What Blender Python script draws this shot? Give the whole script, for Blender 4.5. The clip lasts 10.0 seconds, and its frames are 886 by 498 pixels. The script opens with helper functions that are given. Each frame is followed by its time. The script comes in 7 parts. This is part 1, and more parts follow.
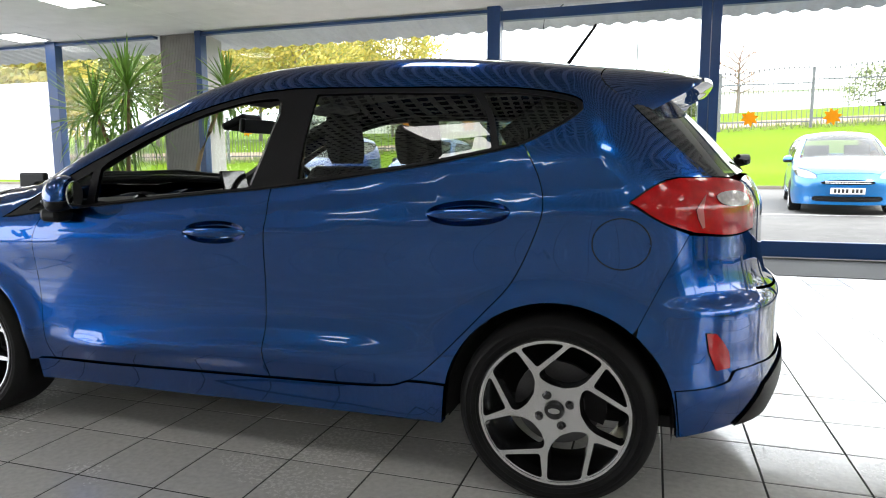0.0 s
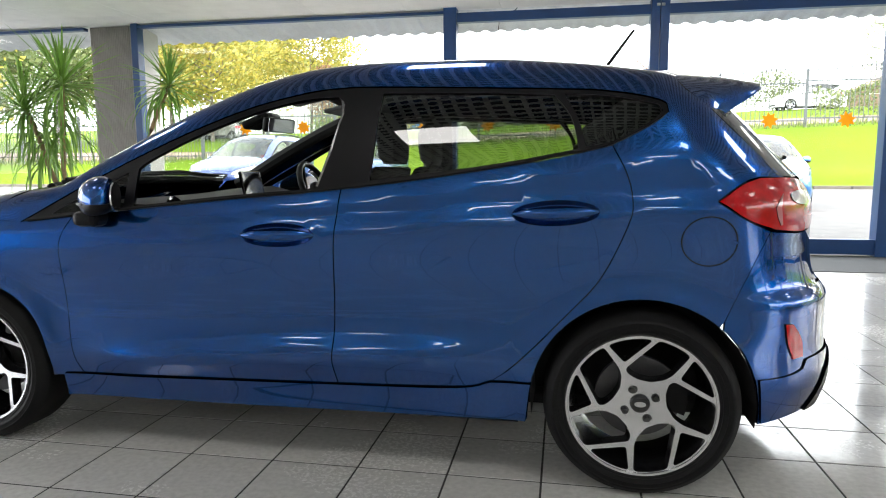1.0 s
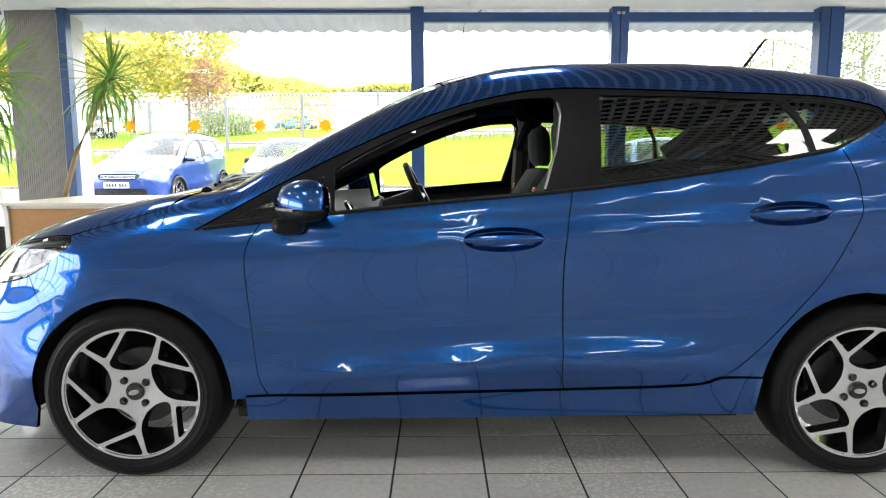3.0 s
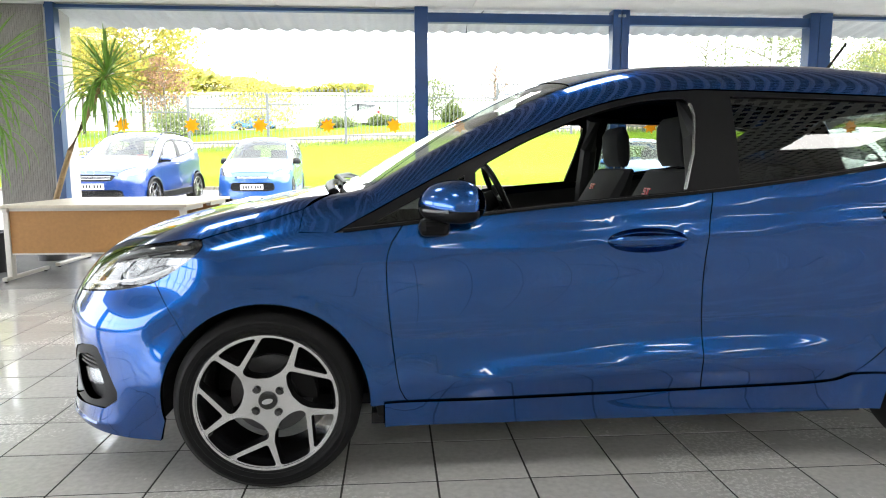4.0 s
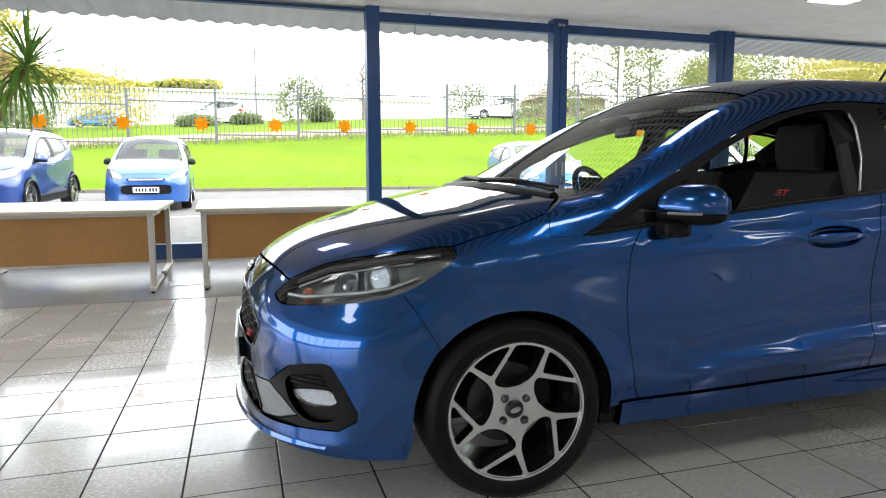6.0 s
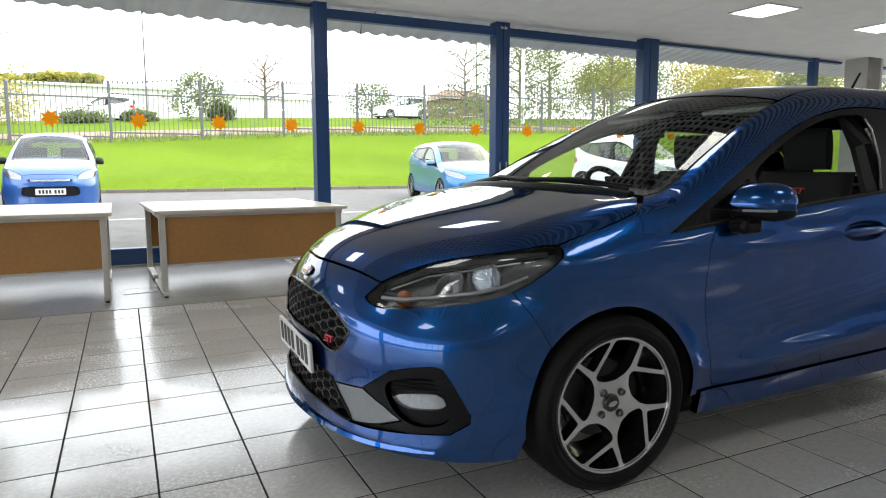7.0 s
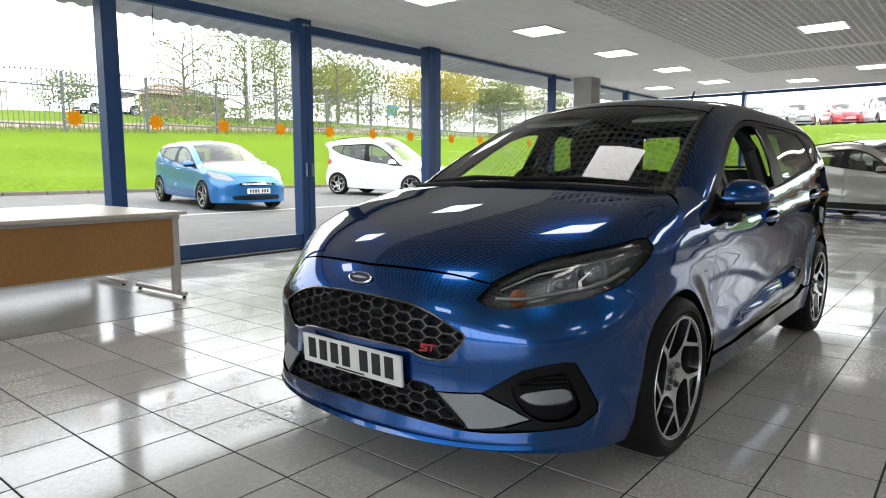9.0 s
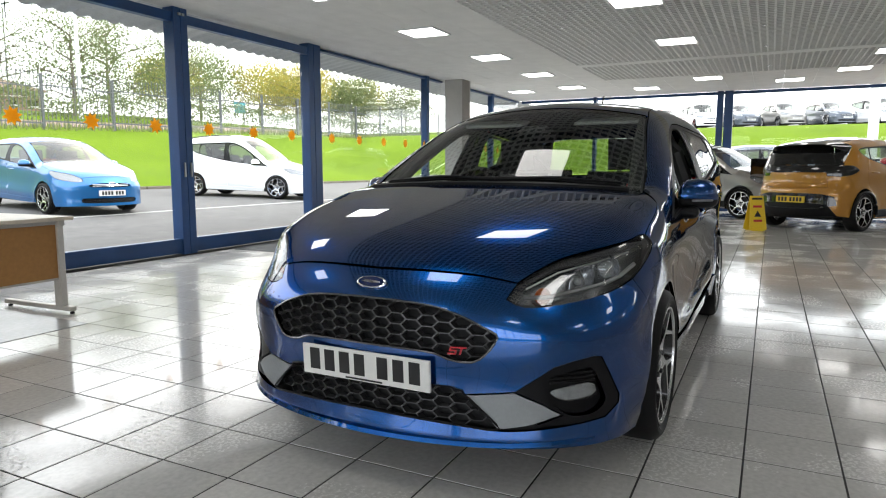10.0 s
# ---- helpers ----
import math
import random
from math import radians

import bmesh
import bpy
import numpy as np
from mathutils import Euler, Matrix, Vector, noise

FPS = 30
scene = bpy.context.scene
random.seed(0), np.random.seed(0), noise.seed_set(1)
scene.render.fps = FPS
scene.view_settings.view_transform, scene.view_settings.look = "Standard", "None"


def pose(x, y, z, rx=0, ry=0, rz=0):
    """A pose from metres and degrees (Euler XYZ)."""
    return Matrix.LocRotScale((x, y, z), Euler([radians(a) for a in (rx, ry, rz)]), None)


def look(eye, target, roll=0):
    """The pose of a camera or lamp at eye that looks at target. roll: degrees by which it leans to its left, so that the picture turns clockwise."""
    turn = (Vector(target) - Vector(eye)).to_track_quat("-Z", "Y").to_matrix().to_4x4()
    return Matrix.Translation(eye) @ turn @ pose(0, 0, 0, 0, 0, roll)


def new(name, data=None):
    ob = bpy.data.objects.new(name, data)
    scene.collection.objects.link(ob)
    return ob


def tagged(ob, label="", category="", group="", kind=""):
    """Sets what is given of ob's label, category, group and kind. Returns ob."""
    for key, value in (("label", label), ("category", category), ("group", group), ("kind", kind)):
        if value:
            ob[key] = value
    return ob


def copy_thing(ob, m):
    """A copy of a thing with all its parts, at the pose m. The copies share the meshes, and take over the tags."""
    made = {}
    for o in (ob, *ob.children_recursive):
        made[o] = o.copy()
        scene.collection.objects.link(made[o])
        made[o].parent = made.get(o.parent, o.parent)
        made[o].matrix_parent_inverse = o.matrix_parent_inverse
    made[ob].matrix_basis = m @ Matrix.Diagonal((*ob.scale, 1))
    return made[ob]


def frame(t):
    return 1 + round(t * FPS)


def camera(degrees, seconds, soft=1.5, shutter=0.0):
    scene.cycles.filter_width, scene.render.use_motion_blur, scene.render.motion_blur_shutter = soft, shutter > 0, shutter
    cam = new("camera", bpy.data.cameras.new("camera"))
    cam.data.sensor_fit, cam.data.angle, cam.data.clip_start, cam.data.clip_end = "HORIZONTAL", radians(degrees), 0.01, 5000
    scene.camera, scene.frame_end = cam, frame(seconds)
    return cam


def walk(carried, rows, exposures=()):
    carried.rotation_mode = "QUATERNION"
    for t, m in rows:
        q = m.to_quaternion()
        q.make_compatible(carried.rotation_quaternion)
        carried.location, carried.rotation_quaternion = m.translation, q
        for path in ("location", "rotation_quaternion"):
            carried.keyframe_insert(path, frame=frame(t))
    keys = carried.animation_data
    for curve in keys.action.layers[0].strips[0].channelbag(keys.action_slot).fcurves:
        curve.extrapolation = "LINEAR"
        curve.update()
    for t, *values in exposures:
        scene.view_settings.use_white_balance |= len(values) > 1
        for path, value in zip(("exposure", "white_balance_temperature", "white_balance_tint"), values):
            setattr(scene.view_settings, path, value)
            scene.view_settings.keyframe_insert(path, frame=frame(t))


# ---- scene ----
cam = camera(68.3, 10.0, 1.1)
PATH = [
    (0, (0.128, 0.125, 1.058), (-0.476, 2.015, 0.809), -0.18),
    (0.5, (-0.127, 0.052, 1.059), (-0.601, 1.979, 0.810), -0.17),
    (1, (-0.398, -0.005, 1.059), (-0.755, 1.947, 0.811), -0.16),
    (1.5, (-0.679, -0.041, 1.063), (-0.922, 1.928, 0.813), -0.16),
    (2, (-0.974, -0.063, 1.064), (-1.110, 1.917, 0.815), -0.15),
    (2.5, (-1.277, -0.068, 1.068), (-1.329, 1.916, 0.818), -0.14),
    (4, (-2.209, -0.009, 1.071), (-2.059, 1.970, 0.823), -0.12),
    (4.5, (-2.520, 0.030, 1.074), (-2.279, 2.000, 0.825), -0.11),
    (5, (-2.834, 0.084, 1.075), (-2.484, 2.038, 0.827), -0.10),
    (6.5, (-3.765, 0.338, 1.087), (-3.046, 2.188, 0.840), -0.08),
    (7, (-4.060, 0.476, 1.084), (-3.191, 2.261, 0.837), -0.07),
    (7.5, (-4.338, 0.639, 1.084), (-3.311, 2.337, 0.838), -0.06),
    (8, (-4.594, 0.825, 1.081), (-3.399, 2.410, 0.835), -0.06),
    (8.5, (-4.824, 1.033, 1.080), (-3.459, 2.475, 0.835), -0.05),
    (9, (-5.022, 1.267, 1.078), (-3.492, 2.533, 0.835), -0.04),
    (9.5, (-5.188, 1.517, 1.079), (-3.518, 2.589, 0.836), -0.03),
    (10, (-5.302, 1.758, 1.078), (-3.526, 2.645, 0.835), -0.02),
]
walk(cam, [(t, look(eye, target, roll)) for t, eye, target, roll in PATH], exposures=[(0.0, 0.7), (1.0, 0.95), (2.5, 1.42), (4.0, 1.3), (5.0, 1.05), (6.5, 0.37), (7.5, 0.1), (10.0, 0.1)])

# ---- light: overcast daylight through the glass front, and the ceiling panels ----
world = bpy.data.worlds.new("overcast_sky")
scene.world = world
world.use_nodes = True
wn, wl = world.node_tree.nodes, world.node_tree.links
sky = wn.new("ShaderNodeTexSky")
sky.sky_type, sky.sun_disc = "NISHITA", False
sky.sun_elevation, sky.sun_rotation = radians(38), radians(60)
sky.air_density, sky.dust_density, sky.ozone_density = 1.0, 6.0, 1.0
wash = wn.new("ShaderNodeMixRGB")
wash.inputs[0].default_value = 0.8
wash.inputs[2].default_value = (13.0, 13.4, 14.0, 1)
wl.new(sky.outputs[0], wash.inputs[1])
wl.new(wash.outputs[0], wn["Background"].inputs[0])
wn["Background"].inputs[1].default_value = 0.33
sun = new("sun", bpy.data.lights.new("sun", "SUN"))
sun.data.energy, sun.data.angle, sun.data.color = 2.6, radians(14), (1.0, 0.96, 0.9)
sun.matrix_world = look((0, 0, 30), (0 - 14, 0 + 18, 30 - 22))


# ---- materials ----
def mat(name, colour, rough=0.5, metal=0.0, coat=0.0, grain=0.0, scale=20.0, stain=0.0, bump=0.0, emit=0.0, spec=0.5, each=0.0, tint=None):
    """A surface with fine grain and broad stains; each: how far single pieces differ."""
    m = bpy.data.materials.new(name)
    m.use_nodes = True
    n, l = m.node_tree.nodes, m.node_tree.links
    b = n["Principled BSDF"]
    b.inputs["Base Color"].default_value = (*colour, 1)
    b.inputs["Roughness"].default_value, b.inputs["Metallic"].default_value = rough, metal
    b.inputs["Coat Weight"].default_value, b.inputs["Coat Roughness"].default_value = coat, 0.02
    b.inputs["Specular IOR Level"].default_value = spec
    if emit:
        b.inputs["Emission Color"].default_value = (*colour, 1)
        b.inputs["Emission Strength"].default_value = emit
    if grain or stain or bump or each:
        co = n.new("ShaderNodeTexCoord")
        last = None
        for amount, size, detail in ((grain, scale, 6), (stain, scale * 0.06, 3)):
            if amount:
                t = n.new("ShaderNodeTexNoise")
                t.inputs["Scale"].default_value, t.inputs["Detail"].default_value = size, detail
                l.new(co.outputs["Object"], t.inputs["Vector"])
                r = n.new("ShaderNodeMapRange")
                r.inputs[3].default_value, r.inputs[4].default_value = 1 - amount, 1 + amount
                r.inputs[1].default_value, r.inputs[2].default_value = 0.25, 0.75
                l.new(t.outputs[0], r.inputs[0])
                if last:
                    mul = n.new("ShaderNodeMath")
                    mul.operation = "MULTIPLY"
                    l.new(last, mul.inputs[0]), l.new(r.outputs[0], mul.inputs[1])
                    last = mul.outputs[0]
                else:
                    last = r.outputs[0]
        if each:
            info = n.new("ShaderNodeObjectInfo")
            r = n.new("ShaderNodeMapRange")
            r.inputs[3].default_value, r.inputs[4].default_value = 1 - each, 1 + each
            l.new(info.outputs["Random"], r.inputs[0])
            if last:
                mul = n.new("ShaderNodeMath")
                mul.operation = "MULTIPLY"
                l.new(last, mul.inputs[0]), l.new(r.outputs[0], mul.inputs[1])
                last = mul.outputs[0]
            else:
                last = r.outputs[0]
        if last:
            v = n.new("ShaderNodeVectorMath")
            v.operation = "SCALE"
            v.inputs[0].default_value = colour
            l.new(last, v.inputs[3]), l.new(v.outputs[0], b.inputs["Base Color"])
        if bump:
            t = n.new("ShaderNodeTexNoise")
            t.inputs["Scale"].default_value, t.inputs["Detail"].default_value = scale * 2, 4
            l.new(co.outputs["Object"], t.inputs["Vector"])
            u = n.new("ShaderNodeBump")
            u.inputs["Strength"].default_value, u.inputs["Distance"].default_value = bump, 0.004
            l.new(t.outputs[0], u.inputs["Height"]), l.new(u.outputs[0], b.inputs["Normal"])
    return m


def glass(name, tint, base=0.04):
    """A thin pane: clear or tinted, with a mirror gloss that grows towards grazing."""
    m = bpy.data.materials.new(name)
    m.use_nodes = True
    n, l = m.node_tree.nodes, m.node_tree.links
    n.remove(n["Principled BSDF"])
    see, shine, mix, lw = n.new("ShaderNodeBsdfTransparent"), n.new("ShaderNodeBsdfGlossy"), n.new("ShaderNodeMixShader"), n.new("ShaderNodeLayerWeight")
    power, fit = n.new("ShaderNodeMath"), n.new("ShaderNodeMapRange")
    see.inputs[0].default_value = (*tint, 1)
    shine.inputs["Roughness"].default_value = 0.0
    lw.inputs[0].default_value = 0.5
    power.operation = "POWER"
    power.inputs[1].default_value = 5.0
    fit.inputs[3].default_value = base
    l.new(lw.outputs["Facing"], power.inputs[0]), l.new(power.outputs[0], fit.inputs[0])
    l.new(fit.outputs[0], mix.inputs[0]), l.new(see.outputs[0], mix.inputs[1]), l.new(shine.outputs[0], mix.inputs[2])
    l.new(mix.outputs[0], n["Material Output"].inputs[0])
    return m


def paint(name, colour, metal=0.6, flake=0.12, rough=0.36, edge=(1, 1, 1), lacquer=(1, 1, 1), index=1.56):
    """Metallic car paint with fine flakes, under clear or tinted lacquer."""
    m = mat(name, colour, rough, metal, 1.0)
    b = m.node_tree.nodes["Principled BSDF"]
    b.inputs["Specular Tint"].default_value = (*edge, 1)
    b.inputs["Coat IOR"].default_value, b.inputs["Coat Roughness"].default_value = index, 0.008
    b.inputs["Coat Tint"].default_value = (*lacquer, 1)
    n, l = m.node_tree.nodes, m.node_tree.links
    co, t, r, v = n.new("ShaderNodeTexCoord"), n.new("ShaderNodeTexVoronoi"), n.new("ShaderNodeMapRange"), n.new("ShaderNodeVectorMath")
    t.inputs["Scale"].default_value = 900
    l.new(co.outputs["Object"], t.inputs["Vector"])
    r.inputs[3].default_value, r.inputs[4].default_value = 1 - flake, 1 + flake
    l.new(t.outputs["Color"], r.inputs[0])
    v.operation = "SCALE"
    v.inputs[0].default_value = colour
    l.new(r.outputs[0], v.inputs[3]), l.new(v.outputs[0], n["Principled BSDF"].inputs["Base Color"])
    return m


BLUE = paint("blue_metallic_paint", (0.03, 0.54, 0.71), 1.0, rough=0.25, edge=(0, 0, 0), lacquer=(0.03, 0.14, 0.42), index=1.6)
BRIGHT_BLUE = paint("bright_blue_paint", (0.002, 0.125, 0.36), 0.5)
DEEP_BLUE = paint("deep_blue_paint", (0.004, 0.032, 0.18), 0.3)
PALE_BLUE = paint("pale_blue_paint", (0.013, 0.08, 0.3), 0.3)
WHITE_CAR = paint("white_paint_car", (0.78, 0.79, 0.8), 0.0, 0.01)
SILVER_CAR = paint("silver_paint", (0.26, 0.25, 0.235), 0.6, 0.05)
YELLOW_CAR = paint("amber_yellow_paint", (0.44, 0.195, 0.008), 0.35, 0.06)
GREY_CAR = paint("grey_paint", (0.05, 0.065, 0.09), 0.5, 0.05)
RED_CAR = paint("red_paint", (0.45, 0.02, 0.03), 0.2, 0.05)
BLACK = mat("black_plastic", (0.007, 0.007, 0.008), 0.42, grain=0.15, scale=300, bump=0.05, spec=0.16)
GLOSS_BLACK = mat("gloss_black", (0.008, 0.008, 0.009), 0.08, coat=0.5)
SHELL = mat("dark_inner_shell", (0.006, 0.006, 0.007), 0.8, grain=0.2, scale=40)
CABIN = mat("charcoal_cabin_trim", (0.014, 0.014, 0.015), 0.6, grain=0.2, scale=200, bump=0.08)
CLOTH = mat("black_seat_cloth", (0.018, 0.018, 0.02), 0.9, grain=0.3, scale=500, bump=0.2)
LINING = mat("pale_grey_headlining", (0.35, 0.35, 0.34), 0.9, grain=0.08, scale=400)
RUBBER = mat("tyre_rubber", (0.0075, 0.0075, 0.008), 0.55, grain=0.2, scale=120, stain=0.15, bump=0.1, spec=0.16)
ALLOY = mat("machined_alloy", (0.66, 0.66, 0.67), 0.27, 0.85, grain=0.06, scale=150)
ALLOY_DARK = mat("black_wheel_lacquer", (0.009, 0.009, 0.01), 0.25, 0.0, coat=0.5, grain=0.1, scale=60)
STEEL = mat("brushed_steel", (0.5, 0.5, 0.5), 0.35, 1.0, grain=0.1, scale=200)
DISC = mat("dull_iron_disc", (0.1, 0.1, 0.105), 0.45, 0.7, grain=0.1, scale=120)
CHROME = mat("chrome", (0.8, 0.8, 0.82), 0.06, 1.0)
LAMP_BEZEL = mat("dark_grey_lamp_bezel", (0.24, 0.24, 0.245), 0.25, 0.75)
SILVER_TRIM = mat("silver_bumper_trim", (0.26, 0.275, 0.285), 0.5, 0.3, grain=0.05, scale=80)
CLEAR = glass("clear_car_glass", (0.82, 0.87, 0.83), 0.07)
LENS_BODY = glass("projector_glass", (0.75, 0.78, 0.8), 0.25)
LENS = glass("clear_lamp_lens", (0.92, 0.94, 0.95), 0.08)
PRIVACY = glass("privacy_glass", (0.4, 0.44, 0.4), 0.07)
PANE = glass("shop_window_glass", (0.985, 0.995, 0.99), 0.015)
RED_LENS = mat("red_lamp_lens", (0.5, 0.002, 0.005), 0.2, 0.0, 0.7, grain=0.25, scale=30, spec=0.2)
PALE_LENS = mat("pale_ribbed_lamp_lens", (0.5, 0.46, 0.46), 0.2, 0.0, 1.0, grain=0.25, scale=60)
REFLECTOR_BRIGHT = mat("bright_lamp_reflector", (0.4, 0.41, 0.43), 0.22, 0.75, coat=0.6, grain=0.2, scale=60, bump=0.4)
PINK_LENS = mat("pale_red_light_guide", (0.6, 0.2, 0.2), 0.15, coat=1.0)
RED_MARK = mat("red_badge_enamel", (0.5, 0.02, 0.03), 0.3)
PLATE_WHITE = mat("white_number_plate", (0.75, 0.75, 0.73), 0.35, grain=0.03, scale=60)
PLATE_YELLOW = mat("yellow_number_plate", (0.75, 0.5, 0.03), 0.35, grain=0.03, scale=60)
INK = mat("black_lettering", (0.01, 0.01, 0.012), 0.5)
NAVY = mat("navy_badge", (0.01, 0.02, 0.08), 0.2, coat=1.0)
AMBER = mat("amber_indicator", (0.28, 0.06, 0.008), 0.15, coat=1.0)

FRAME_BLUE = mat("blue_powder_coated_aluminium", (0.009, 0.05, 0.165), 0.38, grain=0.08, scale=40, stain=0.12)
CEILING = mat("white_ceiling_board", (0.8, 0.795, 0.775), 0.85, grain=0.04, scale=60, stain=0.05, bump=0.05)
BACK_WALL = mat("pale_grey_wall", (0.46, 0.46, 0.47), 0.8, grain=0.04, scale=30, stain=0.08)
COLUMN = mat("grey_ribbed_cladding", (0.27, 0.25, 0.24), 0.7, grain=0.12, scale=60, stain=0.12, bump=0.1)
COLUMN_PLAIN = mat("pale_grey_column", (0.5, 0.48, 0.46), 0.8, grain=0.06, scale=40, stain=0.1)
EGG = mat("grey_open_cell_ceiling", (0.82, 0.82, 0.8), 0.6, grain=0.08, scale=30)
PLENUM_SHADE = mat("dark_ceiling_void", (0.02, 0.02, 0.02), 0.9, grain=0.2, scale=5)
GROUT = mat("dark_grout", (0.022, 0.021, 0.02), 0.9, grain=0.3, scale=80, stain=0.3)
VINYL = mat("grey_vinyl_floor", (0.3, 0.3, 0.3), 0.24, grain=0.1, scale=30, stain=0.15)
MATTING = mat("dark_ribbed_entrance_mat", (0.06, 0.065, 0.07), 0.85, grain=0.3, scale=150, bump=0.3)
WOOD = mat("brown_board_panel", (0.37, 0.18, 0.05), 0.5, grain=0.1, scale=30, stain=0.1)
DESK_TOP = mat("pale_beech_desktop", (0.62, 0.55, 0.45), 0.35, grain=0.08, scale=25, stain=0.1)
DESK_METAL = mat("beige_grey_steel_leg", (0.55, 0.52, 0.47), 0.4, 0.2, grain=0.06, scale=60)
LEAF = mat("yucca_leaf", (0.17, 0.33, 0.05), 0.38, grain=0.25, scale=8, stain=0.2, each=0.2)
CANE = mat("yucca_trunk", (0.3, 0.21, 0.12), 0.85, grain=0.3, scale=60, bump=0.4)
POT = mat("dark_planter", (0.05, 0.05, 0.055), 0.5, grain=0.1, scale=50)
SOIL = mat("soil", (0.05, 0.035, 0.025), 0.95, grain=0.4, scale=90, bump=0.5)
STAR = mat("orange_window_sticker", (0.95, 0.55, 0.015), 0.6, grain=0.05, scale=30)
star_n, star_l = STAR.node_tree.nodes, STAR.node_tree.links
star_thin, star_mix = star_n.new("ShaderNodeBsdfTranslucent"), star_n.new("ShaderNodeMixShader")
star_thin.inputs[0].default_value = (0.95, 0.52, 0.01, 1)
star_l.new(star_n["Principled BSDF"].outputs[0], star_mix.inputs[1]), star_l.new(star_thin.outputs[0], star_mix.inputs[2])
star_l.new(star_mix.outputs[0], star_n["Material Output"].inputs[0])
VERGE = mat("gravel_verge", (0.24, 0.165, 0.13), 0.95, grain=0.35, scale=6, stain=0.3, bump=0.4)
LIGHT = mat("lit_ceiling_panel", (1.0, 0.98, 0.95), 0.6, emit=6.5)
TARMAC = mat("worn_tarmac", (0.105, 0.102, 0.099), 0.9, grain=0.25, scale=60, stain=0.2, bump=0.4)
KERB = mat("concrete_kerb", (0.13, 0.112, 0.09), 0.9, grain=0.2, scale=30, stain=0.2, bump=0.2, each=0.08)
LINE = mat("white_road_marking", (0.45, 0.45, 0.44), 0.8, grain=0.2, scale=40)
FENCE = mat("galvanised_palisade", (0.085, 0.09, 0.097), 0.6, 0.0, grain=0.15, scale=40)
CANOPY = mat("white_corrugated_sheet", (0.6, 0.62, 0.62), 0.5, grain=0.08, scale=20, stain=0.12)
BARK = mat("tree_bark", (0.16, 0.13, 0.11), 0.95, grain=0.3, scale=30, bump=0.5)
CREAM = mat("cream_cladding", (0.6, 0.6, 0.57), 0.7, grain=0.05, scale=10, stain=0.08)
BRICK = mat("red_brown_building", (0.2, 0.125, 0.09), 0.9, grain=0.15, scale=8, stain=0.1)
ROOFING = mat("dark_roof", (0.08, 0.08, 0.085), 0.8, grain=0.15, scale=10)
SIGN_YELLOW = mat("yellow_plastic_sign", (0.8, 0.55, 0.02), 0.4, grain=0.05, scale=40)
WHITE_METAL = mat("white_painted_metal", (0.7, 0.71, 0.72), 0.4, grain=0.04, scale=30)


def leafage(name, dark, pale, rough=0.6):
    """Leaves that differ one from another."""
    m = mat(name, dark, rough)
    n, l = m.node_tree.nodes, m.node_tree.links
    g, r = n.new("ShaderNodeNewGeometry"), n.new("ShaderNodeValToRGB")
    r.color_ramp.elements[0].color, r.color_ramp.elements[1].color = (*dark, 1), (*pale, 1)
    l.new(g.outputs["Random Per Island"], r.inputs[0])
    l.new(r.outputs[0], n["Principled BSDF"].inputs["Base Color"])
    thin, mix = n.new("ShaderNodeBsdfTranslucent"), n.new("ShaderNodeMixShader")
    mix.inputs[0].default_value = 0.5
    l.new(r.outputs[0], thin.inputs[0]), l.new(n["Principled BSDF"].outputs[0], mix.inputs[1]), l.new(thin.outputs[0], mix.inputs[2])
    l.new(mix.outputs[0], n["Material Output"].inputs[0])
    return m


GREEN_LEAVES = leafage("green_leaves", (0.085, 0.12, 0.04), (0.22, 0.26, 0.1))
AUTUMN_LEAVES = leafage("autumn_leaves", (0.2, 0.23, 0.06), (0.5, 0.4, 0.08))
RUST_LEAVES = leafage("rust_leaves", (0.2, 0.11, 0.07), (0.38, 0.22, 0.14))
GRASS_BLADES = leafage("rough_grass", (0.12, 0.17, 0.05), (0.26, 0.28, 0.1))


def lawn_material():
    m = mat("mown_grass", (0.1, 0.22, 0.02), 0.9, bump=0.6, scale=30, spec=0.05)
    n, l = m.node_tree.nodes, m.node_tree.links
    co, a, b, r, mix = n.new("ShaderNodeTexCoord"), n.new("ShaderNodeTexNoise"), n.new("ShaderNodeTexNoise"), n.new("ShaderNodeValToRGB"), n.new("ShaderNodeMath")
    a.inputs["Scale"].default_value, a.inputs["Detail"].default_value = 0.25, 4
    b.inputs["Scale"].default_value, b.inputs["Detail"].default_value = 9, 6
    l.new(co.outputs["Object"], a.inputs["Vector"]), l.new(co.outputs["Object"], b.inputs["Vector"])
    mix.operation = "MULTIPLY_ADD"
    mix.inputs[1].default_value = 0.6
    l.new(a.outputs[0], mix.inputs[0]), l.new(b.outputs[0], mix.inputs[2])
    r.color_ramp.elements[0].position, r.color_ramp.elements[1].position = 0.5, 1.1
    r.color_ramp.elements[0].color, r.color_ramp.elements[1].color = (0.056, 0.1, 0.004, 1), (0.12, 0.188, 0.009, 1)
    l.new(mix.outputs[0], r.inputs[0]), l.new(r.outputs[0], n["Principled BSDF"].inputs["Base Color"])
    return m


LAWN = lawn_material()


